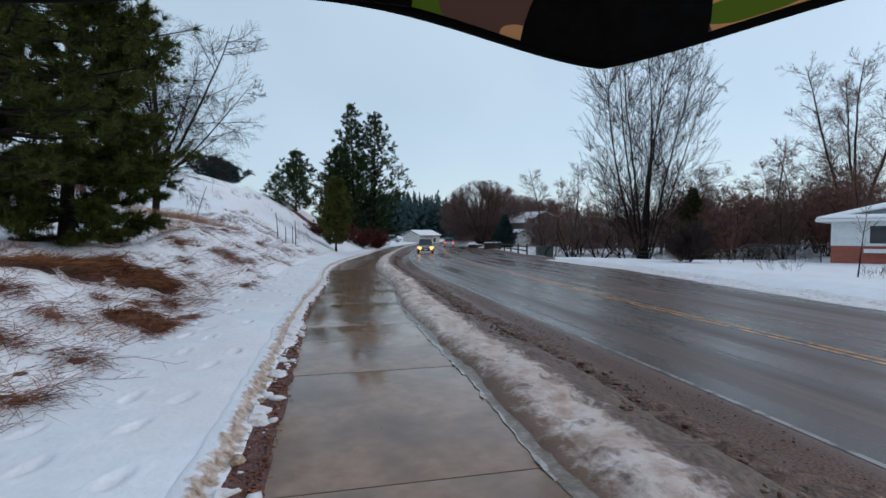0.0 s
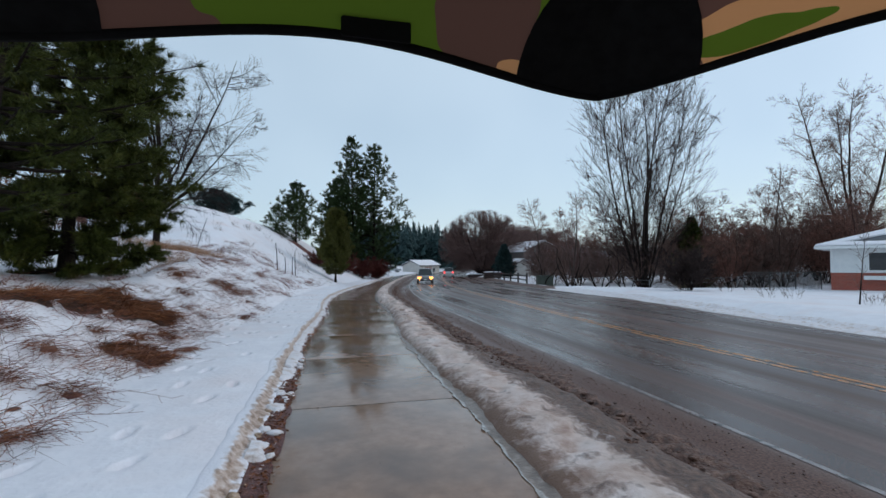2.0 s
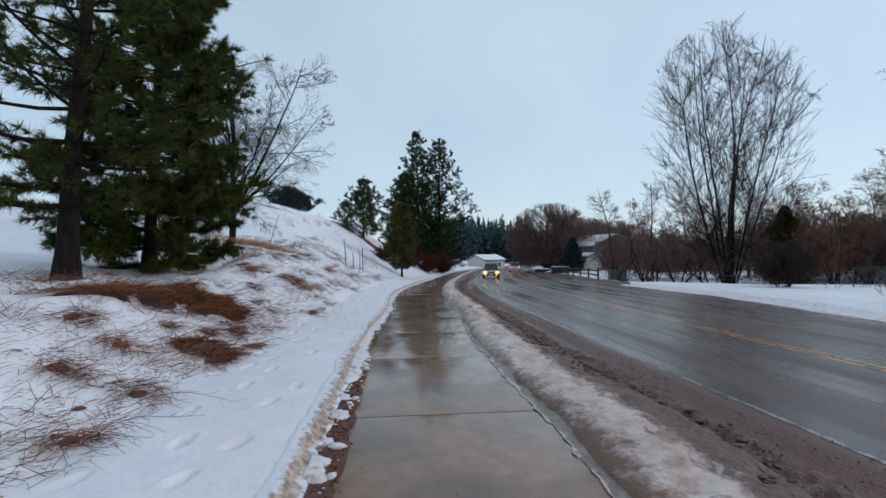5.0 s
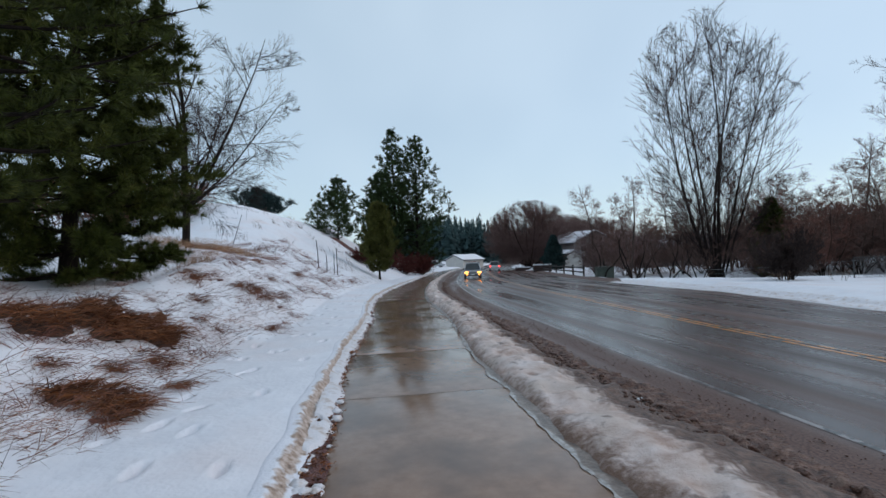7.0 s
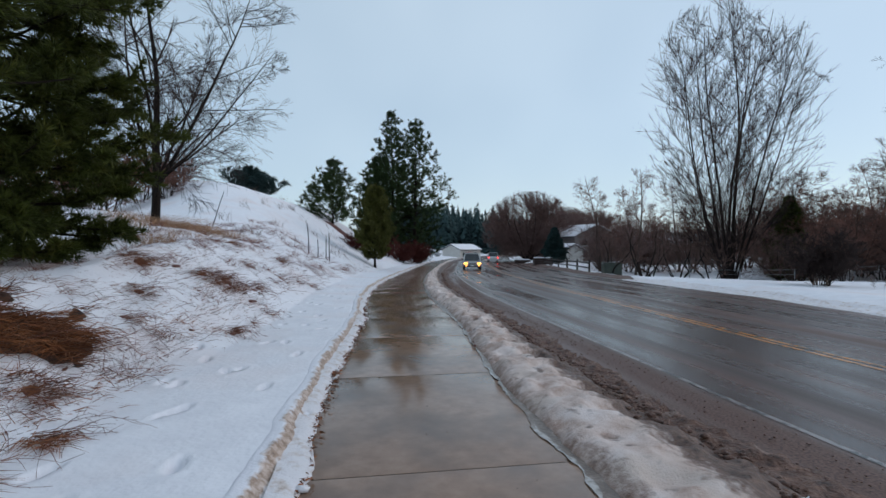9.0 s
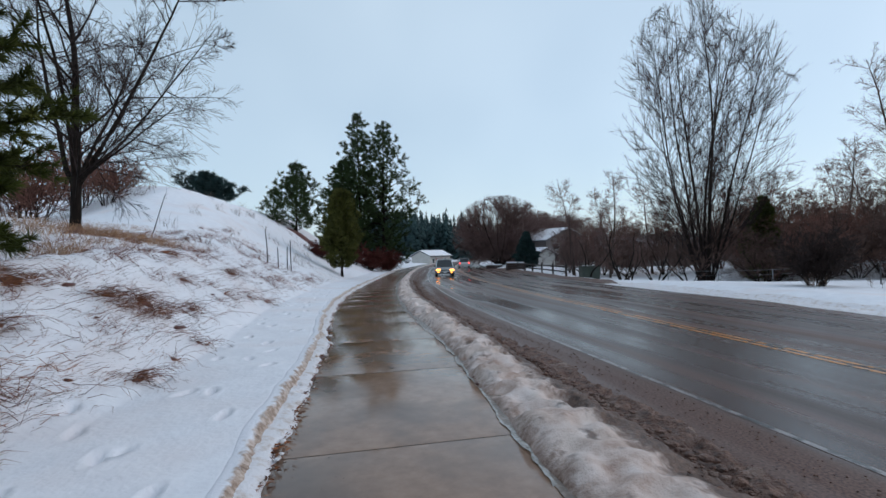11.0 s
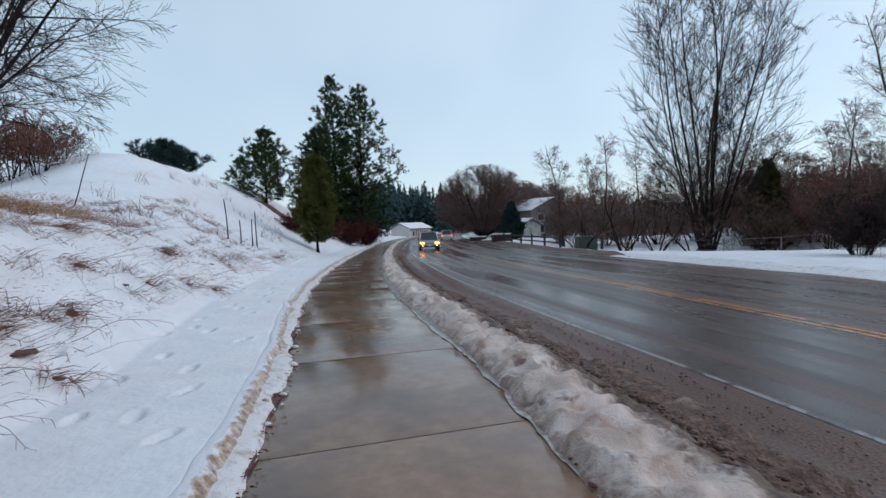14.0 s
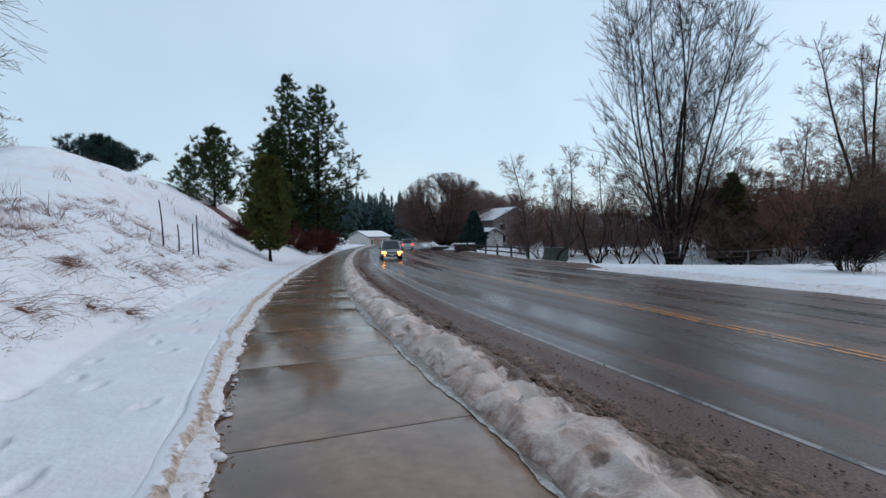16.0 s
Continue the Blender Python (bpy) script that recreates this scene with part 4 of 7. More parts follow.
def bare_tree(name, at, wood, split, bark, twig, label, category="tree", turn=0.0, thin_min=0.0, group="", sink=0.1, fine=0.0):
    ob = thing(name, (at[0], at[1], at[2] - sink), label, category, turn, group)
    for line in wood[0]:
        v, f = tubes([line], 7)
        part("trunk" if len(wood[0]) == 1 else "stem", mesh_of("stem", v, f, smooth=True), bark, ob)
    if split == 2:
        v, f = tubes(wood[1], 5)
        part("branchwork", mesh_of("branchwork", v, f, smooth=True), bark, ob, "bare branches", "stuff")
    thin = [(p, np.maximum(r, thin_min)) for lv in (wood[split:-1] if fine else wood[split:]) for p, r in lv]
    v, f = tubes(thin, 3)
    if fine:
        v2, f2 = slivers(wood[-1], fine)
        v, f = np.concatenate([v, v2]), [f, f2 + len(v)]
    part("crown", mesh_of("crown", v, f), twig, ob, "bare twigs", "stuff")
    return ob


def needles(rng, centres, dirs, count, length, width, spread):
    """Bunches of needles: thin triangles fanned about each direction."""
    c = np.repeat(centres, count, axis=0)
    d = np.repeat(dirs, count, axis=0) + rng.normal(0, spread, (len(c), 3))
    d /= np.linalg.norm(d, axis=1, keepdims=True) + 1e-9
    L = length * rng.uniform(0.6, 1.25, (len(c), 1))
    s = np.cross(d, rng.normal(0, 1, (len(c), 3)))
    s /= np.linalg.norm(s, axis=1, keepdims=True) + 1e-9
    w = width * rng.uniform(0.7, 1.3, (len(c), 1))
    v = np.stack([c - s * w, c + s * w, c + d * L], axis=1).reshape(-1, 3)
    return v, np.arange(len(v)).reshape(-1, 3)


def conifer(name, at, h, spread, label, seed, needle, start=0.12, whorls=22, per=5, tuft=14, length=0.45, width=0.06, droop=-0.15, twigs=5, lean=(0, 0),
            trunk_r=None, shape=0.8, bark=None, ragged=0.35, category="tree", group="", fan=0.55, tip_lift=0.08, turn=0.0, foot=0.60):
    rng = np.random.RandomState(seed)
    ob = thing(name, (at[0], at[1], at[2] - 0.15), label, category, turn, group)
    tr = trunk_r or h * 0.014
    n = 14
    tz = np.linspace(0, h, n + 1)
    tp = np.stack([lean[0] * tz / h + 0.02 * h * (fnoise(tz / 4, tz * 0, seed) - 0.5), lean[1] * tz / h + 0.02 * h * (fnoise(tz / 4, tz * 0 + 5, seed) - 0.5), tz], axis=1)
    tp[:, :2] -= tp[0, :2]
    lines = [(tp, tr * np.linspace(1, 0.08, n + 1) + tr * 0.5 * np.exp(-tz / 0.4))]
    limbs, cs, ds = [], [], []
    for w in range(whorls):
        f = start + (1 - start) * (w + rng.uniform(-0.3, 0.3)) / whorls
        f = min(max(f, start), 0.985)
        k = (f - start) / (1 - start)
        reach = spread * (1 - k) ** shape * min(1.0, foot + 2.0 * k) + 0.012 * h
        base = np.array([np.interp(f * h, tz, tp[:, i]) for i in range(3)])
        for b in range(per):
            a = 2 * np.pi * (b + rng.uniform(-0.35, 0.35)) / per + w * 1.9
            L = reach * rng.uniform(1 - ragged, 1 + ragged * 0.6)
            d = np.array([math.cos(a), math.sin(a), droop + 0.55 * k])
            p, r = grow(rng, base, d, L, max(tr * 0.28 * (1 - k) + 0.006, 0.008), 6, 0.06, tip_lift, 0.2)
            limbs.append((p, r))
            m = max(3, int(L / spread * twigs * 3))
            for _ in range(m):
                g = rng.uniform(0.25, 1.0)
                i = min(int(g * 6), 5)
                q = p[i] + (p[i + 1] - p[i]) * (g * 6 - i)
                sd = side_dir(rng, p[i + 1] - p[i], rng.uniform(0.5, 1.1))
                sd[2] *= 0.5
                sl = L * 0.30 * rng.uniform(0.4, 1.1) * (1.2 - 0.6 * g)
                sp, sr = grow(rng, q, sd, sl, 0.006, 3, 0.08, 0.06, 0.4)
                limbs.append((sp, sr))
                for e in (1, 2, 3):
                    cs.append(sp[e])
                    ds.append(unit(sp[e] - sp[e - 1]))
            cs.append(p[-1])
            ds.append(unit(p[-1] - p[-2]))
    cs.append(tp[-1])
    ds.append(np.array([0, 0, 1.0]))
    v, f = tubes(lines, 9)
    part("trunk", mesh_of("trunk", v, f, smooth=True), bark or BARK, ob)
    v, f = tubes(limbs, 3)
    part("branchwork", mesh_of("branchwork", v, f), bark or BARK, ob, "dark bare limbs", "stuff")
    v, f = needles(rng, np.array(cs), np.array(ds), tuft, length, width, fan)
    part("crown", mesh_of("crown", v, f), needle, ob, "evergreen needles", "stuff")
    return ob


def at_ground(x, y):
    return (x, y, ground_at(x, y))


# the two big pines on the near bank
conifer("pine_tree", at_ground(-9.4, 9.7), 12.5, 3.4, "tall dark pine with a bare lower trunk on the snowy bank", 11, NEEDLE, start=0.14, whorls=23, per=5, tuft=36, length=0.24,
        width=0.0095, droop=-0.22, twigs=4, shape=0.55, trunk_r=0.21, lean=(0.9, 0.3), ragged=0.45, fan=0.65, group="pines on the bank")
conifer("pine_tree", at_ground(-10.6, 13.6), 11.5, 2.7, "dense dark pine with branches down to the snow", 12, NEEDLE, start=0.03, whorls=31, per=6, tuft=42, length=0.24,
        width=0.011, droop=-0.28, twigs=8, shape=0.55, trunk_r=0.18, lean=(0.3, 0.2), ragged=0.38, fan=0.65, group="pines on the bank")

# bare tree on the hillside: rounded, with long fine twigs
wood = bare_wood(21, [((0, 0, 0), (0.08, -0.02, 1), 9.4, 0.16, 0.03), ((0.03, 0, 1.3), (0.55, 0.1, 1), 8.4, 0.085, 0.04), ((0, 0.02, 1.4), (-0.5, 0.2, 1), 7.8, 0.08, 0.04),
                      ((0.02, 0, 1.6), (0.4, -0.5, 1), 7.6, 0.065, 0.03), ((0, 0, 1.5), (0.1, 0.6, 1), 6.6, 0.06, 0.03), ((0.03, 0, 1.5), (1.1, -0.15, 0.7), 6.6, 0.05, 0.02)],
                 [(19, 0.10, 0.92, 1.0, 0.42, 0.26, 7, 0.012, 0.05), (9, 0.10, 0.95, 0.75, 0.52, 0.42, 5, 0.0, 0.06), (6, 0.10, 0.95, 0.6, 0.62, 0.5, 3, -0.02, 0.06)])
bare_tree("bare_tree", at_ground(-12.95, 21.8), wood, 2, BARK, TWIG_DARK, "leafless round-crowned tree with fine dark twigs on the snowy slope", thin_min=0.0045)

# two tall conifers beside the pavement, with a third close behind
SPIRE = dict(whorls=30, per=6, tuft=24, length=0.42, width=0.020, droop=0.0, twigs=5, shape=0.62, fan=0.5, tip_lift=0.10, group="tall conifers by the road")
conifer("conifer_tree", at_ground(-14.3, 76.0), 21.2, 5.0, "tall dark green conifer by the pavement", 31, NEEDLE_DARK, start=0.06, ragged=0.6, **SPIRE)
conifer("conifer_tree", at_ground(-10.6, 75.2), 20.6, 5.6, "tall ragged green conifer by the pavement", 32, NEEDLE_DARK, start=0.05, ragged=0.75, **SPIRE)
conifer("conifer_tree", at_ground(-16.8, 78.0), 14.5, 4.3, "lower dark conifer behind the tall pair", 33, NEEDLE_DARK, start=0.05, ragged=0.5, **SPIRE)
conifer("young_pine", at_ground(-10.3, 46.5), 6.9, 2.1, "young olive-green pine at the foot of the slope", 34, NEEDLE_OLIVE, start=0.13, whorls=22, per=6, tuft=22, length=0.28,
        width=0.015, droop=0.15, twigs=6, shape=0.42, ragged=0.4, tip_lift=0.14)
conifer("pine_tree", at_ground(-18.5, 61.0), 7.9, 4.3, "broad green pine on the snowy slope", 35, NEEDLE_DARK, start=0.03, whorls=14, per=6, tuft=20, length=0.36, width=0.018,
        droop=0.12, twigs=6, shape=0.95, ragged=0.45, tip_lift=0.16, foot=0.9)
conifer("juniper_bush", at_ground(-30.6, 65.5), 3.3, 3.4, "low wide dark green juniper on the hilltop", 36, NEEDLE_BLUE, start=0.02, whorls=10, per=7, tuft=14, length=0.5, width=0.035,
        droop=0.1, twigs=7, shape=0.7, ragged=0.6, category="bush", tip_lift=0.16, foot=1.0)
conifer("spruce_tree", at_ground(10.6, 83.0), 5.6, 2.2, "small blue-green spruce with snow on its boughs", 37, NEEDLE_BLUE, start=0.03, whorls=16, per=7, tuft=12, length=0.4,
        width=0.06, droop=-0.1, twigs=6, shape=0.9, ragged=0.2)
conifer("spruce_tree", at_ground(24.9, 48.2), 7.2, 2.2, "dark spruce among bare thicket beyond the road", 38, NEEDLE, start=0.05, whorls=18, per=6, tuft=12, length=0.4,
        width=0.055, droop=-0.1, twigs=5, shape=0.95, ragged=0.3)

# poplar clump beyond the road


def broom_wood(seed, tall, wide, middle, slopes, limbs_each, twigs_each, radius):
    """Upswept crown held inside a rounded outline: straight stems, rising limbs, fine twigs."""
    rng = np.random.RandomState(seed)
    centre = np.array([0, 0, tall * middle])
    size = np.array([wide, wide, tall * (1 - middle)])

    def bound(p):
        q = (p - centre) / size
        q[..., 2] = np.where(q[..., 2] < 0, q[..., 2] * (1 - middle) / middle * 0.9, q[..., 2])
        k = np.linalg.norm(q, axis=-1, keepdims=True)
        lim = 0.88 + 0.22 * fnoise(q[..., 0] * 4 + 9, q[..., 1] * 4 + q[..., 2] * 4, seed)[..., None]
        f = np.minimum(1, lim / np.maximum(k, 1e-6))
        return centre + (p - centre) * f

    stems = []
    for ox, oy, k in slopes:
        stems.append(grow(rng, (1.6 * ox, 1.6 * oy, 0), (ox, oy, 1), tall * k, radius * (1.1 - 1.6 * abs(ox)), 14, 0.025, 0.004, 0.12))
    limbs, subs, twigs = [], [], []
    for p, r in stems:
        L = np.linalg.norm(p[-1] - p[0])
        for _ in range(limbs_each):
            f = rng.uniform(0.06, 0.96)
            i = min(int(f * 14), 13)
            d = side_dir(rng, p[i + 1] - p[i], rng.uniform(0.45, 0.85))
            limbs.append(grow(rng, p[i], d, L * rng.uniform(0.18, 0.40) * (1.2 - 0.85 * f), max(r[i] * 0.30, 0.012), 6, 0.03, 0.06, 0.25))
    limbs = [(bound(p), r) for p, r in limbs]
    for p, r in limbs:
        for _ in range(8):
            f = rng.uniform(0.15, 1.0) * 6
            i = min(int(f), 5)
            d = side_dir(rng, p[i + 1] - p[i] + 1e-4, rng.uniform(0.4, 0.8))
            q, w = grow(rng, p[i], d, rng.uniform(1.0, 2.7), 0.011, 2, 0.04, 0.05, 0.4)
            subs.append((bound(q), w))
    for p, r in subs:
        m = twigs_each
        i = rng.randint(0, 2, m)
        q = p[i] + (p[i + 1] - p[i]) * rng.uniform(0, 1, (m, 1))
        d = unit(p[-1] - p[0]) + rng.normal(0, 0.33, (m, 3)) + np.array([0, 0, 0.30])
        tip = bound(q + d / np.linalg.norm(d, axis=1, keepdims=True) * rng.uniform(0.4, 1.3, (m, 1)))
        twigs += [(np.stack([u, v_]), None) for u, v_ in zip(q, tip)]
    return [stems, limbs, subs, twigs]


fan = []
for lat, dep, k in ((-0.30, 0.05, 0.80), (-0.22, -0.10, 0.90), (-0.14, 0.10, 0.95), (-0.07, -0.08, 0.97), (0.0, 0.12, 0.99), (0.07, -0.08, 0.97), (0.14, 0.06, 0.93), (0.22, -0.04, 0.86), (0.29, 0.06, 0.78)):
    fan.append((0.80 * lat + 0.38 * dep - 0.015, -0.38 * lat + 0.92 * dep, k))
poplar = bare_tree("poplar_clump", at_ground(20.0, 48.2), broom_wood(22, 24.5, 8.6, 0.46, fan, 34, 6, 0.135), 1, BARK, TWIG_DARK, "tall many-stemmed leafless poplar beyond the road", thin_min=0.012, fine=0.011)
stems = [((0.3 * math.cos(i * 2.1), 0.3 * math.sin(i * 2.1), 0), (0.16 * math.cos(i * 2.1), 0.16 * math.sin(i * 2.1), 1), 25 - 1.5 * i, 0.24, 0.012) for i in range(4)]
wood = bare_wood(23, stems, [(30, 0.14, 0.97, 0.80, 0.28, 0.18, 5, 0.04, 0.045), (12, 0.08, 1.0, 0.75, 0.48, 0.4, 2, 0.02, 0.06), (8, 0.06, 1.0, 0.65, 0.8, 0.5, 1, 0.02, 0.06)])
bare_tree("poplar_clump", at_ground(51.5, 60.5), wood, 1, BARK, TWIG, "tall leafless poplar behind the brick house", thin_min=0.008, fine=0.013)
stems = [((0, 0, 0), (0.03, 0, 1), 13.5, 0.16, 0.01), ((0.2, 0, 0), (0.12, 0.1, 1), 11.0, 0.10, 0.01)]
wood = bare_wood(24, stems, [(24, 0.08, 0.96, 0.85, 0.30, 0.20, 4, 0.03, 0.06), (11, 0.08, 1.0, 0.75, 0.60, 0.4, 2, 0.02, 0.07), (8, 0.05, 1.0, 0.65, 0.9, 0.5, 1, 0.02, 0.08)])
slim = bare_tree("slim_tree", at_ground(38.5, 57.0), wood, 1, PALE_BARK, TWIG_MAUVE, "slim leafless tree above the brown thicket", thin_min=0.007, fine=0.012, group="slim trees beyond the road")
for x, y, k, tr_ in ((16.5, 62.0, 0.95, 40), (13.6, 66.0, 0.9, 160), (27.0, 60.0, 0.85, 250), (33.0, 64.0, 0.8, 310), (19.5, 70.0, 0.75, 90), (23.0, 66.0, 0.85, 200), (42.0, 58.0, 0.9, 120), (46.5, 55.0, 0.8, 20)):
    copy_thing(slim, pose(x, y, ground_at(x, y) - 0.1, 0, 0, tr_) @ Matrix.Scale(k, 4))

# round willows down the road: a dome of upswept twigs over several leaning stems


def willow_wood(seed, tall, wide):
    rng = np.random.RandomState(seed)
    centre = np.array([0, 0, tall * 0.40])
    size = np.array([wide, wide, tall * 0.60])

    def bound(p):
        q = (p - centre) / size
        k = np.linalg.norm(q, axis=-1, keepdims=True)
        lim = 0.93 + 0.12 * fnoise(q[..., 0] * 3 + 7, q[..., 1] * 3 + q[..., 2] * 3, seed)[..., None]
        return centre + q * np.minimum(1, lim / np.maximum(k, 1e-6)) * size

    stems = []
    for i in range(17):
        out = 0.15 + 1.75 * ((i * 0.618) % 1.0)
        stems.append(grow(rng, (0.3 * math.cos(i * 2.4), 0.3 * math.sin(i * 2.4), 0), (out * math.cos(i * 2.4), out * math.sin(i * 2.4), 1), tall * 0.80, 0.20, 10, 0.05, 0.02, 0.2))
    limbs, twigs = [], []
    for p, r in stems:
        for _ in range(13):
            f = rng.uniform(0.2, 0.98)
            i = min(int(f * 10), 9)
            d = side_dir(rng, p[i + 1] - p[i], rng.uniform(0.5, 1.2))
            limbs.append(grow(rng, p[i], d, tall * rng.uniform(0.22, 0.42), 0.05, 5, 0.08, 0.03, 0.3))
    stems = [(bound(p), r) for p, r in stems]
    limbs = [(bound(p), r) for p, r in limbs]
    for p, r in limbs + stems:
        m = 150
        f = rng.uniform(0.15, 1.0, m) * (len(p) - 1)
        i = np.minimum(f.astype(int), len(p) - 2)
        q = p[i] + (p[i + 1] - p[i]) * (f - i)[:, None]
        d = (q - centre) / size
        d = d / (np.linalg.norm(d, axis=1, keepdims=True) + 1e-6) * 0.8 + rng.normal(0, 0.45, (m, 3)) + np.array([0, 0, 0.2])
        d /= np.linalg.norm(d, axis=1, keepdims=True)
        tip = bound(q + d * rng.uniform(0.8, 2.4, (m, 1)))
        twigs += [(np.stack([u, w]), None) for u, w in zip(q, tip)]
    m = 7000
    d = rng.normal(0, 1, (m, 3))
    d[:, 2] = np.abs(d[:, 2]) - 0.35
    d /= np.linalg.norm(d, axis=1, keepdims=True)
    q = centre + d * size * rng.uniform(0.55, 0.93, (m, 1))
    up = d + rng.normal(0, 0.4, (m, 3)) + np.array([0, 0, 0.5])
    tip = bound(q + up / np.linalg.norm(up, axis=1, keepdims=True) * rng.uniform(0.8, 2.2, (m, 1)))
    twigs += [(np.stack([u, w]), None) for u, w in zip(q, tip)]
    return [stems, limbs, twigs]


willow = bare_tree("willow_tree", at_ground(8.0, 98.0), willow_wood(25, 13.4, 9.4), 1, BARK, TWIG_MAUVE, "dense round leafless willow with mauve-brown twigs", thin_min=0.018, fine=0.020,
                   group="willows down the road")
for x, y, k, tr_ in ((15.0, 106.0, 0.85, 60), (19.0, 112.0, 0.85, 200), (26.0, 116.0, 0.85, 300)):
    copy_thing(willow, pose(x, y, ground_at(x, y) - 0.1, 0, 0, tr_) @ Matrix.Scale(k, 4))

# thicket of shrubs behind the snow field


def shrub_wood(seed, h, n, out, levels):
    r = np.random.RandomState(seed)
    stems = []
    for i in range(n):
        a = r.uniform(0, 6.28)
        k = out * r.uniform(0.2, 1.0)
        stems.append(((0.25 * math.cos(a), 0.25 * math.sin(a), 0), (k * math.cos(a), k * math.sin(a), 1), h * r.uniform(0.65, 1.0), 0.0075 * h * r.uniform(0.6, 1.1), 0.02))
    return bare_wood(seed, stems, levels, wander=0.2)


LV = [(10, 0.12, 1.0, 0.85, 0.48, 0.35, 4, 0.015, 0.12), (6, 0.10, 1.0, 0.85, 0.52, 0.45, 2, 0.01, 0.12), (8, 0.05, 1.0, 0.70, 1.15, 0.5, 1, 0.0, 0.10)]
shrubs = []
for seed, h, n, out, tw, lab in ((41, 7.2, 9, 0.6, TWIG_RED, "tangled leafless russet shrub in the thicket"), (42, 8.4, 8, 0.55, TWIG, "tall leafless brown shrub in the thicket"),
                                 (43, 6.0, 10, 0.8, TWIG, "spreading leafless brown shrub in the thicket")):
    shrubs.append((seed, h, n, out, tw, lab))
r1 = np.random.RandomState(6)
spots = []
for i, px in enumerate(np.arange(0.20, 1.02, 0.027)):
    d = r1.uniform(50, 66) if px > 0.56 else r1.uniform(84, 100)
    spots.append((px * d, d))
spots += [(12.6, 53.0), (14.0, 57.0), (17.5, 53.5), (22.0, 52.0), (26.5, 50.5), (29.0, 46.0), (31.5, 48.5), (35.0, 45.0), (38.0, 48.0), (42.0, 50.0), (46.0, 52.0), (22.5, 44.8), (26.0, 43.5), (29.5, 42.0), (24.5, 46.5), (33.0, 41.5), (37.0, 42.5), (18.0, 50.0), (31.0, 52.0), (28.0, 54.0), (23.5, 56.0)]


def in_clearing(x, y):
    """The open snow between the road and the houses."""
    a, d = math.degrees(math.atan2(x + 2.0, y - 9.5)), math.hypot(x + 2.0, y - 9.5)
    return 9.0 < a < 32.5 and d < 55


for a in np.arange(15.0, 32.5, 1.7):
    d = r1.uniform(56, 66)
    spots.append((-2.0 + d * math.sin(math.radians(a)), 9.5 + d * math.cos(math.radians(a))))
for a in np.arange(33.0, 50.0, 1.8):
    d = r1.uniform(44, 60)
    spots.append((-2.0 + d * math.sin(math.radians(a)), 9.5 + d * math.cos(math.radians(a))))
spots = [p for p in spots if not in_clearing(*p)]
first = {}
for i, (x, y) in enumerate(spots):
    seed, h, n, out, tw, lab = shrubs[i % 3]
    k, tr_ = r1.uniform(0.8, 1.25), r1.uniform(0, 360)
    if seed not in first:
        first[seed] = bare_tree("shrub", at_ground(x, y), shrub_wood(seed, h, n, out, LV), 1, BARK, tw, lab, "shrub", turn=tr_, thin_min=0.009, group="thicket beyond the road", fine=0.012)
    else:
        copy_thing(first[seed], pose(x, y, ground_at(x, y) - 0.1, 0, 0, tr_) @ Matrix.Scale(k, 4))

# arching fruit-tree-like shrubs at the far kerb
ARCH = [((0, 0, 0), (-0.8, -0.1, 1), 5.5, 0.10, -0.03), ((0.1, 0, 0), (0.5, 0.2, 1), 4.6, 0.08, 0.02), ((0, 0.1, 0), (-0.2, 0.3, 1), 4.8, 0.08, 0.03), ((0.2, 0, 0), (0.9, -0.2, 0.9), 3.6, 0.06, 0.05)]
wood = bare_wood(26, ARCH, [(10, 0.3, 1.0, 0.8, 0.40, 0.35, 6, 0.05, 0.16), (8, 0.2, 1.0, 0.7, 0.42, 0.45, 4, 0.02, 0.14), (4, 0.2, 1.0, 0.6, 0.5, 0.5, 3, 0.02, 0.14)], wander=0.22)
arch = bare_tree("arching_tree", at_ground(11.6, 44.5), wood, 1, BARK, TWIG, "crooked leafless tree with arching stems by the road", thin_min=0.009, group="crooked trees by the road")
copy_thing(arch, pose(15.1, 46.3, ground_at(15.1, 46.3) - 0.1, 0, 0, 150) @ Matrix.Scale(0.95, 4))
copy_thing(arch, pose(9.9, 47.0, ground_at(9.9, 47.0) - 0.1, 0, 0, 60) @ Matrix.Scale(0.8, 4))
copy_thing(arch, pose(17.4, 46.0, ground_at(17.4, 46.0) - 0.1, 0, 0, 330) @ Matrix.Scale(0.85, 4))
copy_thing(arch, pose(13.0, 46.6, ground_at(13.0, 46.6) - 0.1, 0, 0, 260) @ Matrix.Scale(0.7, 4))
# dense round bush on the snow
wood = shrub_wood(44, 2.7, 36, 0.6, [(12, 0.10, 1.0, 0.7, 0.45, 0.5, 4, 0.03, 0.12), (8, 0.2, 1.0, 0.7, 0.5, 0.6, 3, 0.03, 0.12)])
bare_tree("round_bush", at_ground(14.3, 28.5), wood, 1, BARK, TWIG_DARK, "dense dark leafless bush standing in the snow", "bush", thin_min=0.0095)
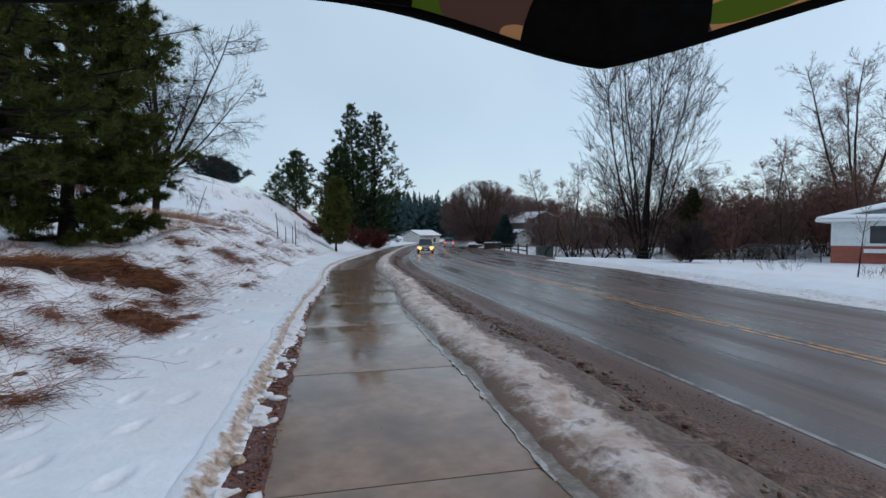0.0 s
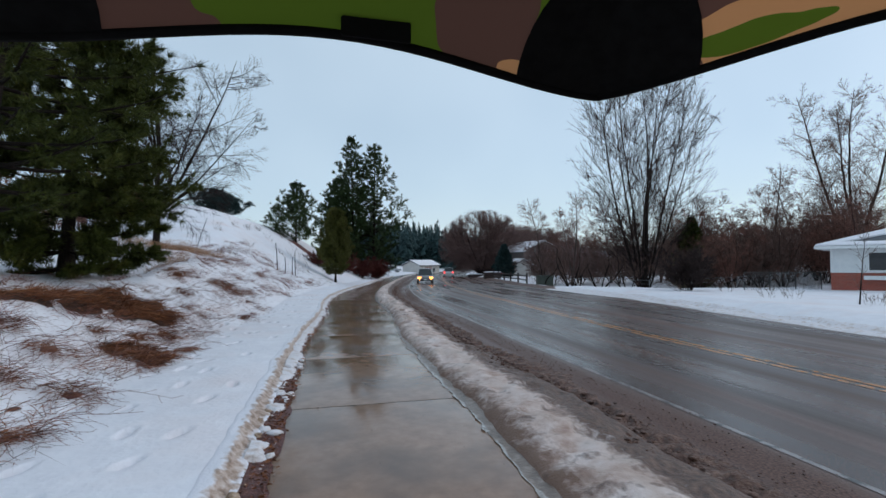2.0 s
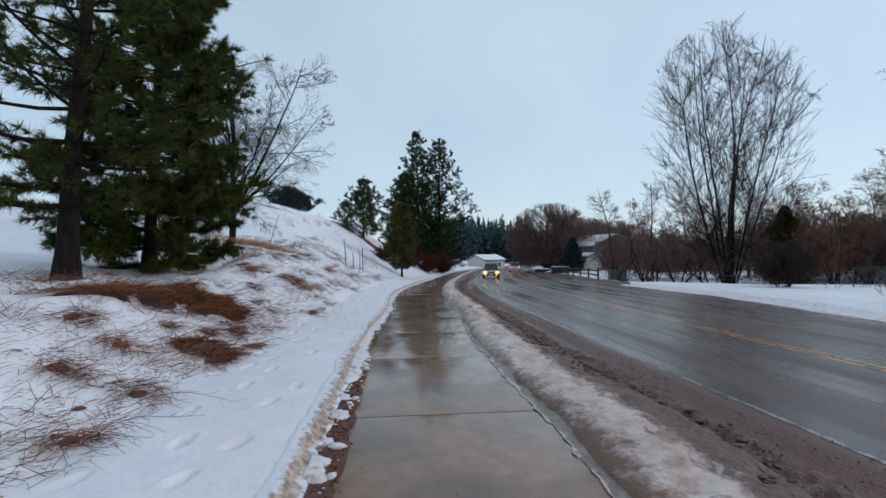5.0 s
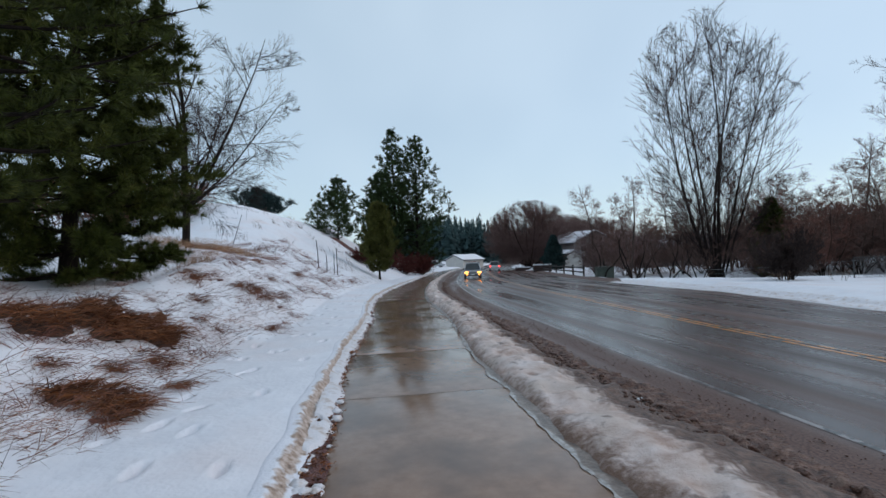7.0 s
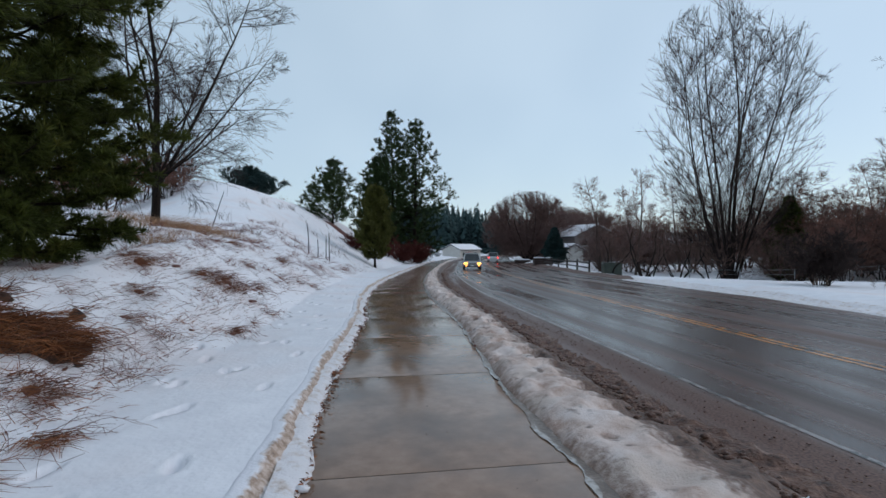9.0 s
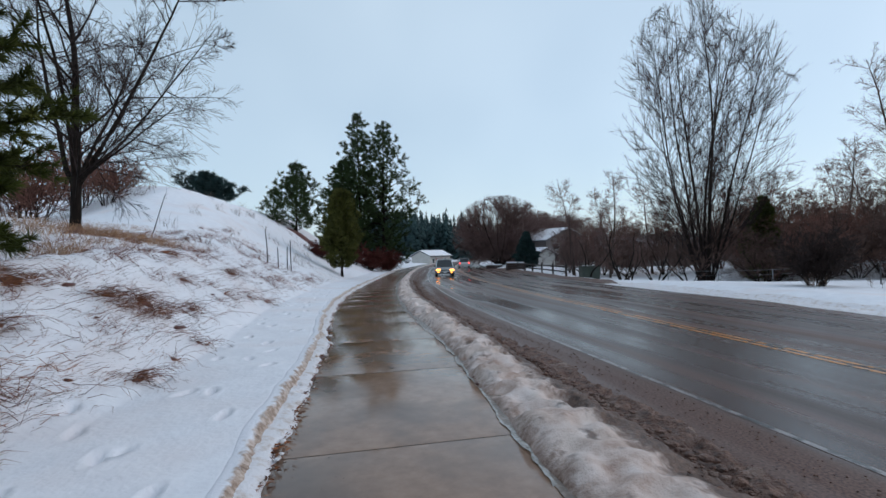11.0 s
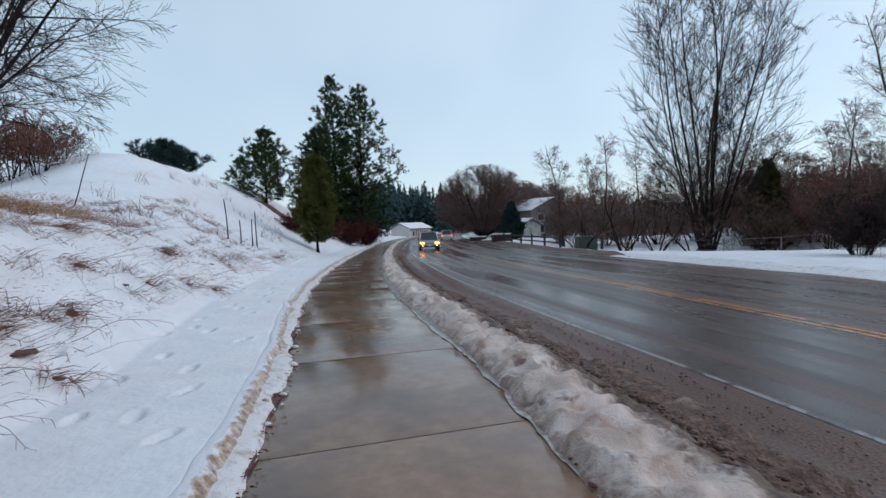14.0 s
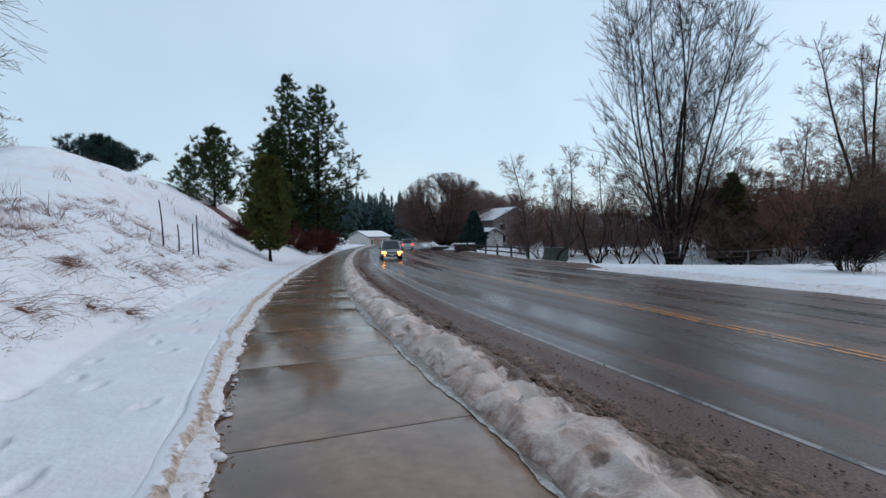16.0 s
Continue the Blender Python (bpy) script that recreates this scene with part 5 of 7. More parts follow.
# hillside bushes
HB = [(9, 0.15, 1.0, 0.8, 0.45, 0.45, 3, 0.01, 0.14), (7, 0.2, 1.0, 0.75, 0.5, 0.5, 1, 0.0, 0.14)]
hb = bare_tree("hillside_bush", at_ground(-26.0, 43.4), shrub_wood(45, 3.2, 18, 0.9, HB), 1, BARK, TWIG_RED, "leafless russet bush on the snowy hillside", "bush", thin_min=0.012,
               group="bushes on the hillside")
for x, y, k in ((-29.0, 43.0, 1.9), (-32.0, 41.0, 2.0), (-35.0, 38.5, 2.1), (-28.0, 38.0, 1.7), (-24.5, 39.5, 1.2)):
    copy_thing(hb, pose(x, y, ground_at(x, y) - 0.1, 0, 0, x * 40) @ Matrix.Scale(k, 4))
# crimson bush at the foot of the tall conifers
cb = bare_tree("crimson_bush", at_ground(-11.2, 66.0), shrub_wood(46, 2.8, 40, 0.75, [(13, 0.10, 1.0, 0.8, 0.45, 0.45, 3, 0.01, 0.14), (9, 0.2, 1.0, 0.75, 0.5, 0.5, 1, 0.0, 0.14)]), 1, BARK, TWIG_CRIMSON, "dense crimson-stemmed bush below the conifers", "bush", thin_min=0.012,
               group="crimson bushes")
for x, y, k in ((-9.4, 69.0, 1.1), (-12.6, 63.5, 1.0), (-13.6, 52.5, 0.7)):
    copy_thing(cb, pose(x, y, ground_at(x, y) - 0.1, 0, 0, x * 50) @ Matrix.Scale(k, 4))
# sapling and weeds on the snow beside the brick house
wood = bare_wood(27, [((0, 0, 0), (0.02, 0, 1), 2.9, 0.03, 0.02)], [(14, 0.15, 0.95, 0.8, 0.36, 0.4, 5, 0.05, 0.1), (4, 0.2, 1.0, 0.6, 0.5, 0.5, 3, 0.03, 0.1)])
bare_tree("sapling", at_ground(15.2, 17.7), wood, 1, BARK, TWIG, "thin leafless sapling in the snow", thin_min=0.006)
for i, (x, y, h) in enumerate(((13.9, 20.6, 0.6), (14.6, 20.3, 0.55), (16.6, 18.6, 0.6), (15.5, 17.4, 0.5), (13.2, 27.0, 0.6), (15.9, 27.2, 0.7))):
    wood = shrub_wood(50 + i, h, 9, 0.6, [(5, 0.2, 1.0, 0.6, 0.45, 0.6, 3, 0.04, 0.14)])
    bare_tree("dead_weed", at_ground(x, y), wood, 1, WEED, WEED, "small dead weed poking out of the snow", "weed", thin_min=0.005, group="weeds on the snow", sink=0.03)

# far woods: crowded conifers on the rise behind the far house


def far_woods(name, spots, label):
    rng = np.random.RandomState(9)
    V, F, n = [], [], 0
    for x, y, h in spots:
        z = ground_at(x, y) - 0.3
        k = 170
        f = rng.uniform(0.05, 1.0, k)
        a = rng.uniform(0, 6.28, k)
        rad = 0.20 * h * (1 - f) ** 0.8 + 0.02 * h
        c = np.stack([x + 0 * f, y + 0 * f, z + f * h], axis=1)
        d = np.stack([np.cos(a), np.sin(a), rng.uniform(-0.5, 0.1, k)], axis=1)
        tip = c + d * rad[:, None]
        s = np.stack([-np.sin(a), np.cos(a), 0 * a], axis=1) * (0.10 * h * (1.1 - f))[:, None]
        up = np.array([0, 0, 1.0]) * (0.07 * h)
        v = np.stack([c + up, tip - s * 0.6, tip + s * 0.6], axis=1).reshape(-1, 3)
        V.append(v)
        F.append(np.arange(len(v)).reshape(-1, 3) + n)
        n += len(v)
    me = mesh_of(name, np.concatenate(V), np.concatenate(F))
    tagged(part(name, me, HAZED_NEEDLE), label, "woods", kind="stuff")


r2 = np.random.RandomState(12)
spots = [(float(x), float(y), float(r2.uniform(13, 22))) for x, y in zip(r2.uniform(-36, 8, 90), r2.uniform(215, 265, 90))]
spots += [(float(x), float(y), float(r2.uniform(14, 24))) for x, y in zip(r2.uniform(-60, 22, 120), r2.uniform(270, 330, 120))]
far_woods("far_woods", spots, "dark conifer woods in the distance, haze put into their bluish colour")
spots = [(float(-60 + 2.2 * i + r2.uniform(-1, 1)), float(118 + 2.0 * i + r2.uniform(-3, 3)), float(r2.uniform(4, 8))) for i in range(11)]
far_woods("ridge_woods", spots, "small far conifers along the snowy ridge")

# ---- grass, weeds and litter on the bank ----


def blades(rng, bases, length, width, lean, down, up=1.0):
    """Dry blades: two-part bent strips. lean: sideways spread; down: downhill pull."""
    n = len(bases)
    a = rng.uniform(0, 6.28, n)
    d = np.stack([np.cos(a) * lean, np.sin(a) * lean, up * np.ones(n)], axis=1) + np.array(down)
    d /= np.linalg.norm(d, axis=1, keepdims=True)
    L = (length * rng.uniform(0.5, 1.3, n))[:, None]
    s = np.cross(d, rng.normal(0, 1, (n, 3)))
    s = s / (np.linalg.norm(s, axis=1, keepdims=True) + 1e-9) * width
    mid = bases + d * L * 0.55
    bend = d + np.stack([np.cos(a), np.sin(a), -1.1 * np.ones(n)], axis=1) * rng.uniform(0.2, 0.9, n)[:, None]
    bend /= np.linalg.norm(bend, axis=1, keepdims=True)
    tip = mid + bend * L * 0.5
    v = np.stack([bases - s, bases + s, mid + s * 0.7, mid - s * 0.7, tip], axis=1).reshape(-1, 3)
    i = np.arange(n)[:, None] * 5
    return v, [i + np.array([[0, 1, 2, 3]]), i + np.array([[3, 2, 4]])]


def patch_points(rng, x, y, rx, ry, n, turn=0.0):
    r = np.sqrt(rng.uniform(0, 1, n))
    a = rng.uniform(0, 6.28, n)
    dx, dy = rx * r * np.cos(a), ry * r * np.sin(a)
    c, s = math.cos(turn), math.sin(turn)
    px, py = x + dx * c - dy * s, y + dx * s + dy * c
    return np.stack([px, py, height(px, py) - 0.01], axis=1)


def on_bank(s, o):
    x, y = road(s, o)
    return float(x), float(y)


r3 = np.random.RandomState(14)
# matted russet clumps: a domed thatch with blades hanging downhill


def thatch(at, rx, ry, h, seed, n, turn=0.0, label="matted russet dead grass hummock on the bank"):
    """Matted grass showing in ragged patches between lobes of snow, its blades combed downhill."""
    rng = np.random.RandomState(seed)
    x, y = at
    z = ground_at(x, y)
    ob = thing("grass_hummock", (x, y, z), label, "grass hummock", group="hummocks on the bank")
    g = 60
    c, s = math.cos(turn), math.sin(turn)

    def shown(u, v):
        """How far the mat stands clear of the snow, 0 to 1."""
        r = np.sqrt(u ** 2 + v ** 2)
        n_ = fnoise(u * rx * 3.4 + seed, v * ry * 2.2, seed, 4)
        return np.clip((n_ - 0.30 - 0.34 * r ** 2.2) * 4.5, 0, 1)

    uu, vv = np.meshgrid(np.linspace(-1.2, 1.2, g), np.linspace(-1.2, 1.2, g))
    lx, ly = uu * rx * c - vv * ry * s, uu * rx * s + vv * ry * c
    k = shown(uu, vv)
    gz = height(x + lx, y + ly) - z
    rough = fnoise(lx * 9, ly * 9 + seed, seed + 3, 3) - 0.5
    idx = np.arange(g * g).reshape(g, g)
    faces = np.stack([idx[:-1, :-1], idx[:-1, 1:], idx[1:, 1:], idx[1:, :-1]], axis=-1).reshape(-1, 4)
    part("thatch", mesh_of("thatch", np.stack([lx, ly, gz - 0.07 + k * (0.09 + 0.35 * h + 0.25 * h * rough)], axis=-1).reshape(-1, 3), faces, smooth=True), THATCH, ob, "dark wet thatch")
    bu, bv = rng.uniform(-1.2, 1.2, n * 3), rng.uniform(-1.2, 1.2, n * 3)
    kb = shown(bu, bv)
    keep = np.flatnonzero(kb > rng.uniform(0.12, 0.7, n * 3))[:n]
    bu, bv, kb = bu[keep], bv[keep], kb[keep]
    bx, by = bu * rx * c - bv * ry * s, bu * rx * s + bv * ry * c
    bz = height(x + bx, y + by) - z + 0.02 + kb * 0.4 * h
    v, f = blades(rng, np.stack([bx, by, bz], axis=1), 0.42, 0.0058, 0.75, (0.9, -0.45, -0.2), up=0.4)
    part("turf", mesh_of("turf", v, f), RUSSET, ob, "limp russet grass blades", "stuff")
    return ob


thatch((-6.85, 9.25), 0.85, 2.15, 0.26, 120, 3400, -0.08, "broad mat of dark russet dead grass under the pines")
thatch((-6.30, 10.2), 0.50, 0.90, 0.20, 121, 1500, 0.1)
thatch((-5.00, 7.75), 0.55, 0.60, 0.16, 123, 900, 0.6)


def weed_clump(x, y, r, count, stems, seed, mat, label):
    """A tuft half buried in snow: a dark crumbly base, limp matted blades and long curved stems."""
    rng = np.random.RandomState(seed)
    z = ground_at(x, y)
    ob = thing("weed_clump", (x, y, z), label, "weeds", group="weed clumps on the bank")
    bm = bmesh.new()
    bmesh.ops.create_icosphere(bm, subdivisions=2, radius=1.0)
    for v in bm.verts:
        k = rng.uniform(0.75, 1.2)
        v.co = Vector((v.co.x * r * 0.22 * k, v.co.y * r * 0.40 * k, v.co.z * r * 0.10 * k))
        v.co.z += ground_at(x + v.co.x, y + v.co.y) - z
    part("earth", bm, LITTER, ob, "dark wet earth and roots", smooth=True)
    p = patch_points(rng, x, y, r * 0.9, r, count, 0.3)
    p = p[fnoise(p[:, 0] * 7, p[:, 1] * 7, seed) > 0.46] - np.array([x, y, z])
    v, f = blades(rng, p + np.array([0, 0, 0.03]), 0.20 + 0.4 * r, 0.0042, 0.7, (0.9, -0.45, -0.2), up=0.35)
    part("turf", mesh_of("turf", v, f), mat, ob, "limp matted blades", "stuff")
    lines = []
    swept = rng.uniform(-1.1, 0.3)
    for _ in range(int(stems * 0.8) + 3):
        a = swept + rng.normal(0, 0.45)
        q = np.array([rng.uniform(-r, r) * 0.5, rng.uniform(-r, r) * 0.7, 0.0])
        q[2] = ground_at(x + q[0], y + q[1]) - z - 0.02
        line, w = grow(rng, q, (math.cos(a), math.sin(a), rng.uniform(0.5, 1.5)), rng.uniform(0.25, 0.75), 0.0032, 8, 0.06, -0.18, 0.4)
        line[:, 2] = np.maximum(line[:, 2], height(x + line[:, 0], y + line[:, 1]) - z + 0.006)
        lines.append((line, w))
        for i in range(3, 9):
            if rng.uniform() < 0.6:
                lines.append(grow(rng, line[i], side_dir(rng, line[i] - line[i - 1], 0.7), rng.uniform(0.04, 0.16), 0.0022, 2, 0.1, -0.1, 0.5))
    v, f = tubes(lines, 3)
    part("undergrowth", mesh_of("undergrowth", v, f), WEED_RED, ob, "thin reddish stems", "stuff")
    return ob


RUSSET_TUFT, STALKY = "russet dead grass tuft breaking through the snow", "tangle of reddish dead stalks bent over the snow"
for i, (x, y, r, count, stems, m_) in enumerate(((-5.55, 8.75, 0.26, 220, 10, RUSSET), (-5.80, 8.05, 0.22, 150, 14, RUSSET), (-5.12, 7.72, 0.32, 420, 12, ORANGE), (-4.78, 7.85, 0.30, 380, 8, ORANGE),
                                                 (-4.60, 7.35, 0.24, 160, 16, RUSSET), (-4.32, 5.62, 0.34, 200, 26, RUSSET), (-3.92, 4.35, 0.26, 180, 18, RUSSET), (-5.07, 5.36, 0.34, 160, 30, RUSSET),
                                                 (-5.54, 9.47, 0.26, 240, 10, RUSSET), (-4.72, 8.80, 0.22, 150, 14, ORANGE), (-5.30, 6.50, 0.32, 200, 24, ORANGE), (-5.95, 6.40, 0.34, 200, 28, RUSSET),
                                                 (-7.53, 13.70, 0.40, 520, 4, ORANGE), (-6.96, 14.75, 0.34, 220, 22, RUSSET), (-5.42, 13.05, 0.20, 60, 14, RUSSET), (-6.80, 15.40, 0.40, 260, 34, RUSSET),
                                                 (-6.70, 16.70, 0.24, 120, 18, RUSSET), (-5.48, 13.25, 0.15, 60, 10, RUSSET), (-5.56, 14.05, 0.14, 30, 8, RUSSET), (-5.82, 15.25, 0.18, 40, 12, RUSSET),
                                                 (-8.55, 22.50, 0.36, 160, 30, ORANGE), (-7.28, 19.45, 0.24, 60, 18, RUSSET), (-7.15, 21.75, 0.26, 60, 18, RUSSET), (-7.40, 21.10, 0.24, 80, 16, RUSSET),
                                                 (-6.45, 11.90, 0.24, 120, 16, ORANGE), (-6.90, 12.80, 0.24, 140, 12, RUSSET), (-7.90, 18.60, 0.28, 120, 20, ORANGE), (-9.20, 20.10, 0.34, 200, 16, ORANGE))):
    weed_clump(x, y, r, count, stems, 300 + i, m_, RUSSET_TUFT if count > 150 else STALKY)

# straw tufts over the slope
bases, lines_n = [], 0
for _ in range(270):
    s, o = r3.uniform(5, 38), -r3.uniform(7.2, 12.5)
    x, y = on_bank(s, o)
    bases.append(patch_points(r3, x, y, r3.uniform(0.12, 0.4), r3.uniform(0.1, 0.25), r3.randint(14, 46), 0.8))
v, f = blades(r3, np.concatenate(bases), 0.40, 0.0036, 0.9, (0.6, -0.25, -0.2), up=0.8)
tagged(part("brown_grass", mesh_of("brown_grass", v, f), WEED_RED), "sparse reddish brown grass tufts through the snow", "grass", kind="stuff")
bases = []
for x, y, rx, ry, n in ((-12.3, 21.2, 1.8, 0.5, 420), (-11.6, 22.5, 1.4, 0.5, 320), (-13.6, 22.4, 1.3, 0.6, 320), (-10.4, 19.6, 0.8, 0.3, 160), (-15.6, 27.0, 1.8, 0.7, 300), (-12.0, 25.0, 1.4, 0.5, 260)):
    bases.append(patch_points(r3, x, y, rx, ry, n, 0.6))
v, f = blades(r3, np.concatenate(bases), 0.44, 0.0034, 0.75, (0.35, -0.1, -0.15))
orange = [patch_points(r3, x, y, rx, ry, k, 0.6) for x, y, rx, ry, k in ((-12.2, 20.6, 1.6, 0.9, 300), (-11.4, 21.9, 1.3, 0.9, 280), (-11.9, 19.2, 0.9, 0.4, 150), (-12.6, 23.6, 1.4, 0.6, 240), (-10.3, 17.9, 0.7, 0.3, 120), (-9.4, 16.4, 0.7, 0.25, 180))]
v2, f2 = blades(r3, np.concatenate(orange), 0.46, 0.0050, 0.5, (0.2, -0.05, 0.0))
tagged(part("orange_grass", mesh_of("orange_grass", v2, f2), STRAW), "patches of orange dead grass around the bare tree", "grass", kind="stuff")
tagged(part("straw_grass", mesh_of("straw_grass", v, f), STRAW), "tufts of dry straw-coloured grass through the snow", "grass", kind="stuff")
bases = []
for _ in range(170):
    s, o = (r3.uniform(3.5, 18) if r3.uniform() < 0.6 else r3.uniform(18, 44)), -(7.05 + r3.exponential(1.3))
    x, y = on_bank(s, o)
    bases.append(patch_points(r3, x, y, 0.3, 0.16, r3.randint(4, 12), 0.8))
v, f = blades(r3, np.concatenate(bases), 0.60, 0.0024, 1.5, (0.8, -0.2, -0.25))
tagged(part("weed_stalks", mesh_of("weed_stalks", v, f), WEED), "thin brown weed stalks bent over the snow", "weeds", kind="stuff")
# loose rusty blades between the tufts
bases = []
for _ in range(120):
    s, o = r3.uniform(4.5, 17), -(7.15 + r3.exponential(0.8))
    x, y = on_bank(s, o)
    bases.append(patch_points(r3, x, y, r3.uniform(0.25, 0.6), r3.uniform(0.12, 0.3), r3.randint(12, 34), 0.7))
v, f = blades(r3, np.concatenate(bases), 0.30, 0.0036, 1.6, (0.8, -0.3, -0.4))
tagged(part("rusty_grass", mesh_of("rusty_grass", v, f), ORANGE), "loose rust-coloured grass blades lying on the snowy bank", "grass", kind="stuff")
# long dead stalks with short side stems, bent over the snow
stalks = []
for _ in range(95):
    s, o = r3.uniform(5, 32), -(7.0 + r3.exponential(1.5))
    x, y = on_bank(s, o)
    a = r3.uniform(-0.9, 0.9)
    L = r3.uniform(0.5, 1.3)
    p, r = grow(r3, (x, y, ground_at(x, y) - 0.03), (math.cos(a), 0.6 * math.sin(a), r3.uniform(0.3, 0.9)), L, 0.0045, 8, 0.07, -0.10, 0.4)
    p[:, 2] = np.maximum(p[:, 2], height(p[:, 0], p[:, 1]) + 0.01)
    stalks.append((p, r))
    for i in range(3, 9):
        d = side_dir(r3, p[i] - p[i - 1], 0.7)
        stalks.append(grow(r3, p[i], d, r3.uniform(0.06, 0.22), 0.0025, 2, 0.1, -0.05, 0.5))
v, f = tubes(stalks, 3)
tagged(part("dead_stalks", mesh_of("dead_stalks", v, f), WEED_RED), "long reddish dead stalks bent over the snow", "weeds", kind="stuff")
# fallen needles and broken stems lying on the bank
n = 5200
ss, oo = r3.uniform(2, 30, n), -(7.0 + r3.exponential(1.1, n))
px, py = road(ss, oo)
pts = np.stack([px, py, height(px, py) + 0.004], axis=1)
v, f = blades(r3, pts, 0.10, 0.003, 6.0, (0.3, 0, 0))
tagged(part("fallen_needles", mesh_of("fallen_needles", v, f), RUSSET), "scattered brown needles and stems on the snow", "debris", kind="stuff")
# reedy tufts standing on the far slope
bases = []
for _ in range(90):
    s, o = r3.uniform(26, 70), -r3.uniform(9, 34)
    x, y = on_bank(s, o)
    bases.append(patch_points(r3, x, y, 0.4, 0.3, 14, 0.0))
v, f = blades(r3, np.concatenate(bases), 0.8, 0.008, 0.5, (0, 0, 0))
tagged(part("slope_weeds", mesh_of("slope_weeds", v, f), WEED), "sparse dead weeds on the upper snow slope", "weeds", kind="stuff")

# bare earth under the slope pine
x, y = -16.6, 58.5
g = 18
uu, vv = np.meshgrid(np.linspace(-1, 1, g), np.linspace(-1, 1, g))
lx, ly = x + uu * 2.4 + vv * 0.3, y - uu * 0.8 + vv * 1.0
lz = height(lx, ly) + 0.30 * np.clip(1 - (uu ** 2 + vv ** 2), -0.6, 1) + 0.15 * (fnoise(lx * 2, ly * 2, 5) - 0.5)
idx = np.arange(g * g).reshape(g, g)
faces = np.stack([idx[:-1, :-1], idx[:-1, 1:], idx[1:, 1:], idx[1:, :-1]], axis=-1).reshape(-1, 4)
tagged(part("bare_earth", mesh_of("bare_earth", np.stack([lx, ly, lz], axis=-1).reshape(-1, 3), faces, smooth=True), LITTER), "patch of bare brown earth under the pine", "earth", kind="structure")

# stakes and a leaning stalk on the slope


def stake(x, y, h, r, lean, label):
    z = ground_at(x, y)
    ob = thing("stake", (x, y, z), label, "stake", group="stakes on the slope")
    p, rad = grow(np.random.RandomState(int(abs(x * 10))), (0, 0, -0.15), (lean[0], lean[1], 1), h + 0.15, r, 6, 0.03, 0, 0.7)
    v, f = tubes([(p, rad)], 6)
    part("shaft", mesh_of("shaft", v, f, smooth=True), BARK, ob)
    return ob


stake(-13.6, 26.6, 1.75, 0.018, (0.34, 0.05), "tall crooked dead stalk leaning in the snow")
for x, y, h in ((-11.15, 32.6, 1.75), (-10.75, 33.0, 1.1), (-10.55, 33.9, 1.3), (-10.3, 33.8, 1.7)):
    stake(x, y, h, 0.03, (0.02, 0.0), "thin upright wooden stake in the snow")

# snow crumbs along the melted edge, grit and stones on the road edge


def crumbs(name, rng, n, place, size, flat, mat, label, category):
    bm = bmesh.new()
    bmesh.ops.create_icosphere(bm, subdivisions=1, radius=1.0)
    bv = np.array([v.co[:] for v in bm.verts])
    bf = np.array([[v.index for v in f.verts] for f in bm.faces])
    bm.free()
    V, F = [], []
    for i in range(n):
        x, y, z, k = place(rng)
        r = size * k
        s = bv * r * (1 + rng.uniform(-0.3, 0.3, (len(bv), 1))) * np.array([rng.uniform(0.8, 1.4), rng.uniform(0.8, 1.4), flat])
        V.append(s + np.array([x, y, z + r * flat * 0.35]))
        F.append(bf + i * len(bv))
    me = mesh_of(name, np.concatenate(V), np.concatenate(F))
    tagged(part(name, me, mat), label, category, kind="stuff")


def crumb_place(rng):
    s = rng.uniform(0.5, 26) if rng.uniform() < 0.8 else rng.uniform(26, 44)
    o = rng.uniform(-5.05, WALK_L + 0.04) - 0.02
    x, y = road(s, o)
    return float(x), float(y), float(grade(s)) + 0.012, min(0.25 + rng.exponential(0.45), 1.5)


def grit_place(rng):
    s = rng.uniform(0.5, 40)
    x, y = road(s, (-0.95 if rng.uniform() < 0.4 else -0.42) + rng.normal(0, 0.16))
    return float(x), float(y), float(grade(s)) - ROAD_DROP + 0.0, rng.uniform(0.4, 1.4)


def chunk_place(rng):
    s = rng.uniform(2, 45)
    o = -1.22 - 0.2 * float(smooth01((s - 7.0) / 5.0)) + rng.normal(0, 0.17) + 0.35 * (float(fnoise(s / 0.7, 5.0, 85)) - 0.5)
    x, y = road(s, o)
    return float(x), float(y), float(grade(s)) - ROAD_DROP + 0.02 + 0.10 * max(0.0, min(1.0, (-1.1 - o) / 0.4)), min(0.25 + rng.exponential(0.38), 1.6)


crumbs("snow_crumbs", np.random.RandomState(3), 300, crumb_place, 0.045, 0.55, SOILED, "melting lumps of snow beside the pavement", "snow lumps")
crumbs("grit", np.random.RandomState(4), 2400, grit_place, 0.010, 0.6, MUD, "scattered grit and stones on the road edge", "grit")
crumbs("mud_clods", np.random.RandomState(8), 3600, chunk_place, 0.031, 0.55, MUD, "clods of mud and dirty ice at the road edge", "mud")


def earth_place(rng):
    s = rng.uniform(6, 26)
    x, y = on_bank(s, -(7.1 + rng.exponential(0.7)))
    return x, y, ground_at(x, y) - 0.02, rng.uniform(0.4, 1.3)


crumbs("earth_lumps", np.random.RandomState(17), 12, earth_place, 0.10, 0.3, LITTER, "lumps of dark red-brown earth showing through the snow", "earth")


def clump_place(rng):
    s = 14.15 + rng.normal(0, 0.09)
    x, y = road(s, -2.58 + rng.normal(0, 0.05))
    return float(x), float(y), float(grade(s)) + 0.02, rng.uniform(0.5, 1.3)


crumbs("leaf_clump", np.random.RandomState(19), 60, clump_place, 0.022, 0.6, LITTER, "clump of wet dark red leaves at the foot of the ridge", "leaves")


def tan_place(rng):
    s = rng.uniform(0.5, 40)
    x, y = road(s, -5.0 + rng.normal(0, 0.05))
    return float(x), float(y), float(grade(s)) + 0.03, 0.3 + rng.exponential(0.5)


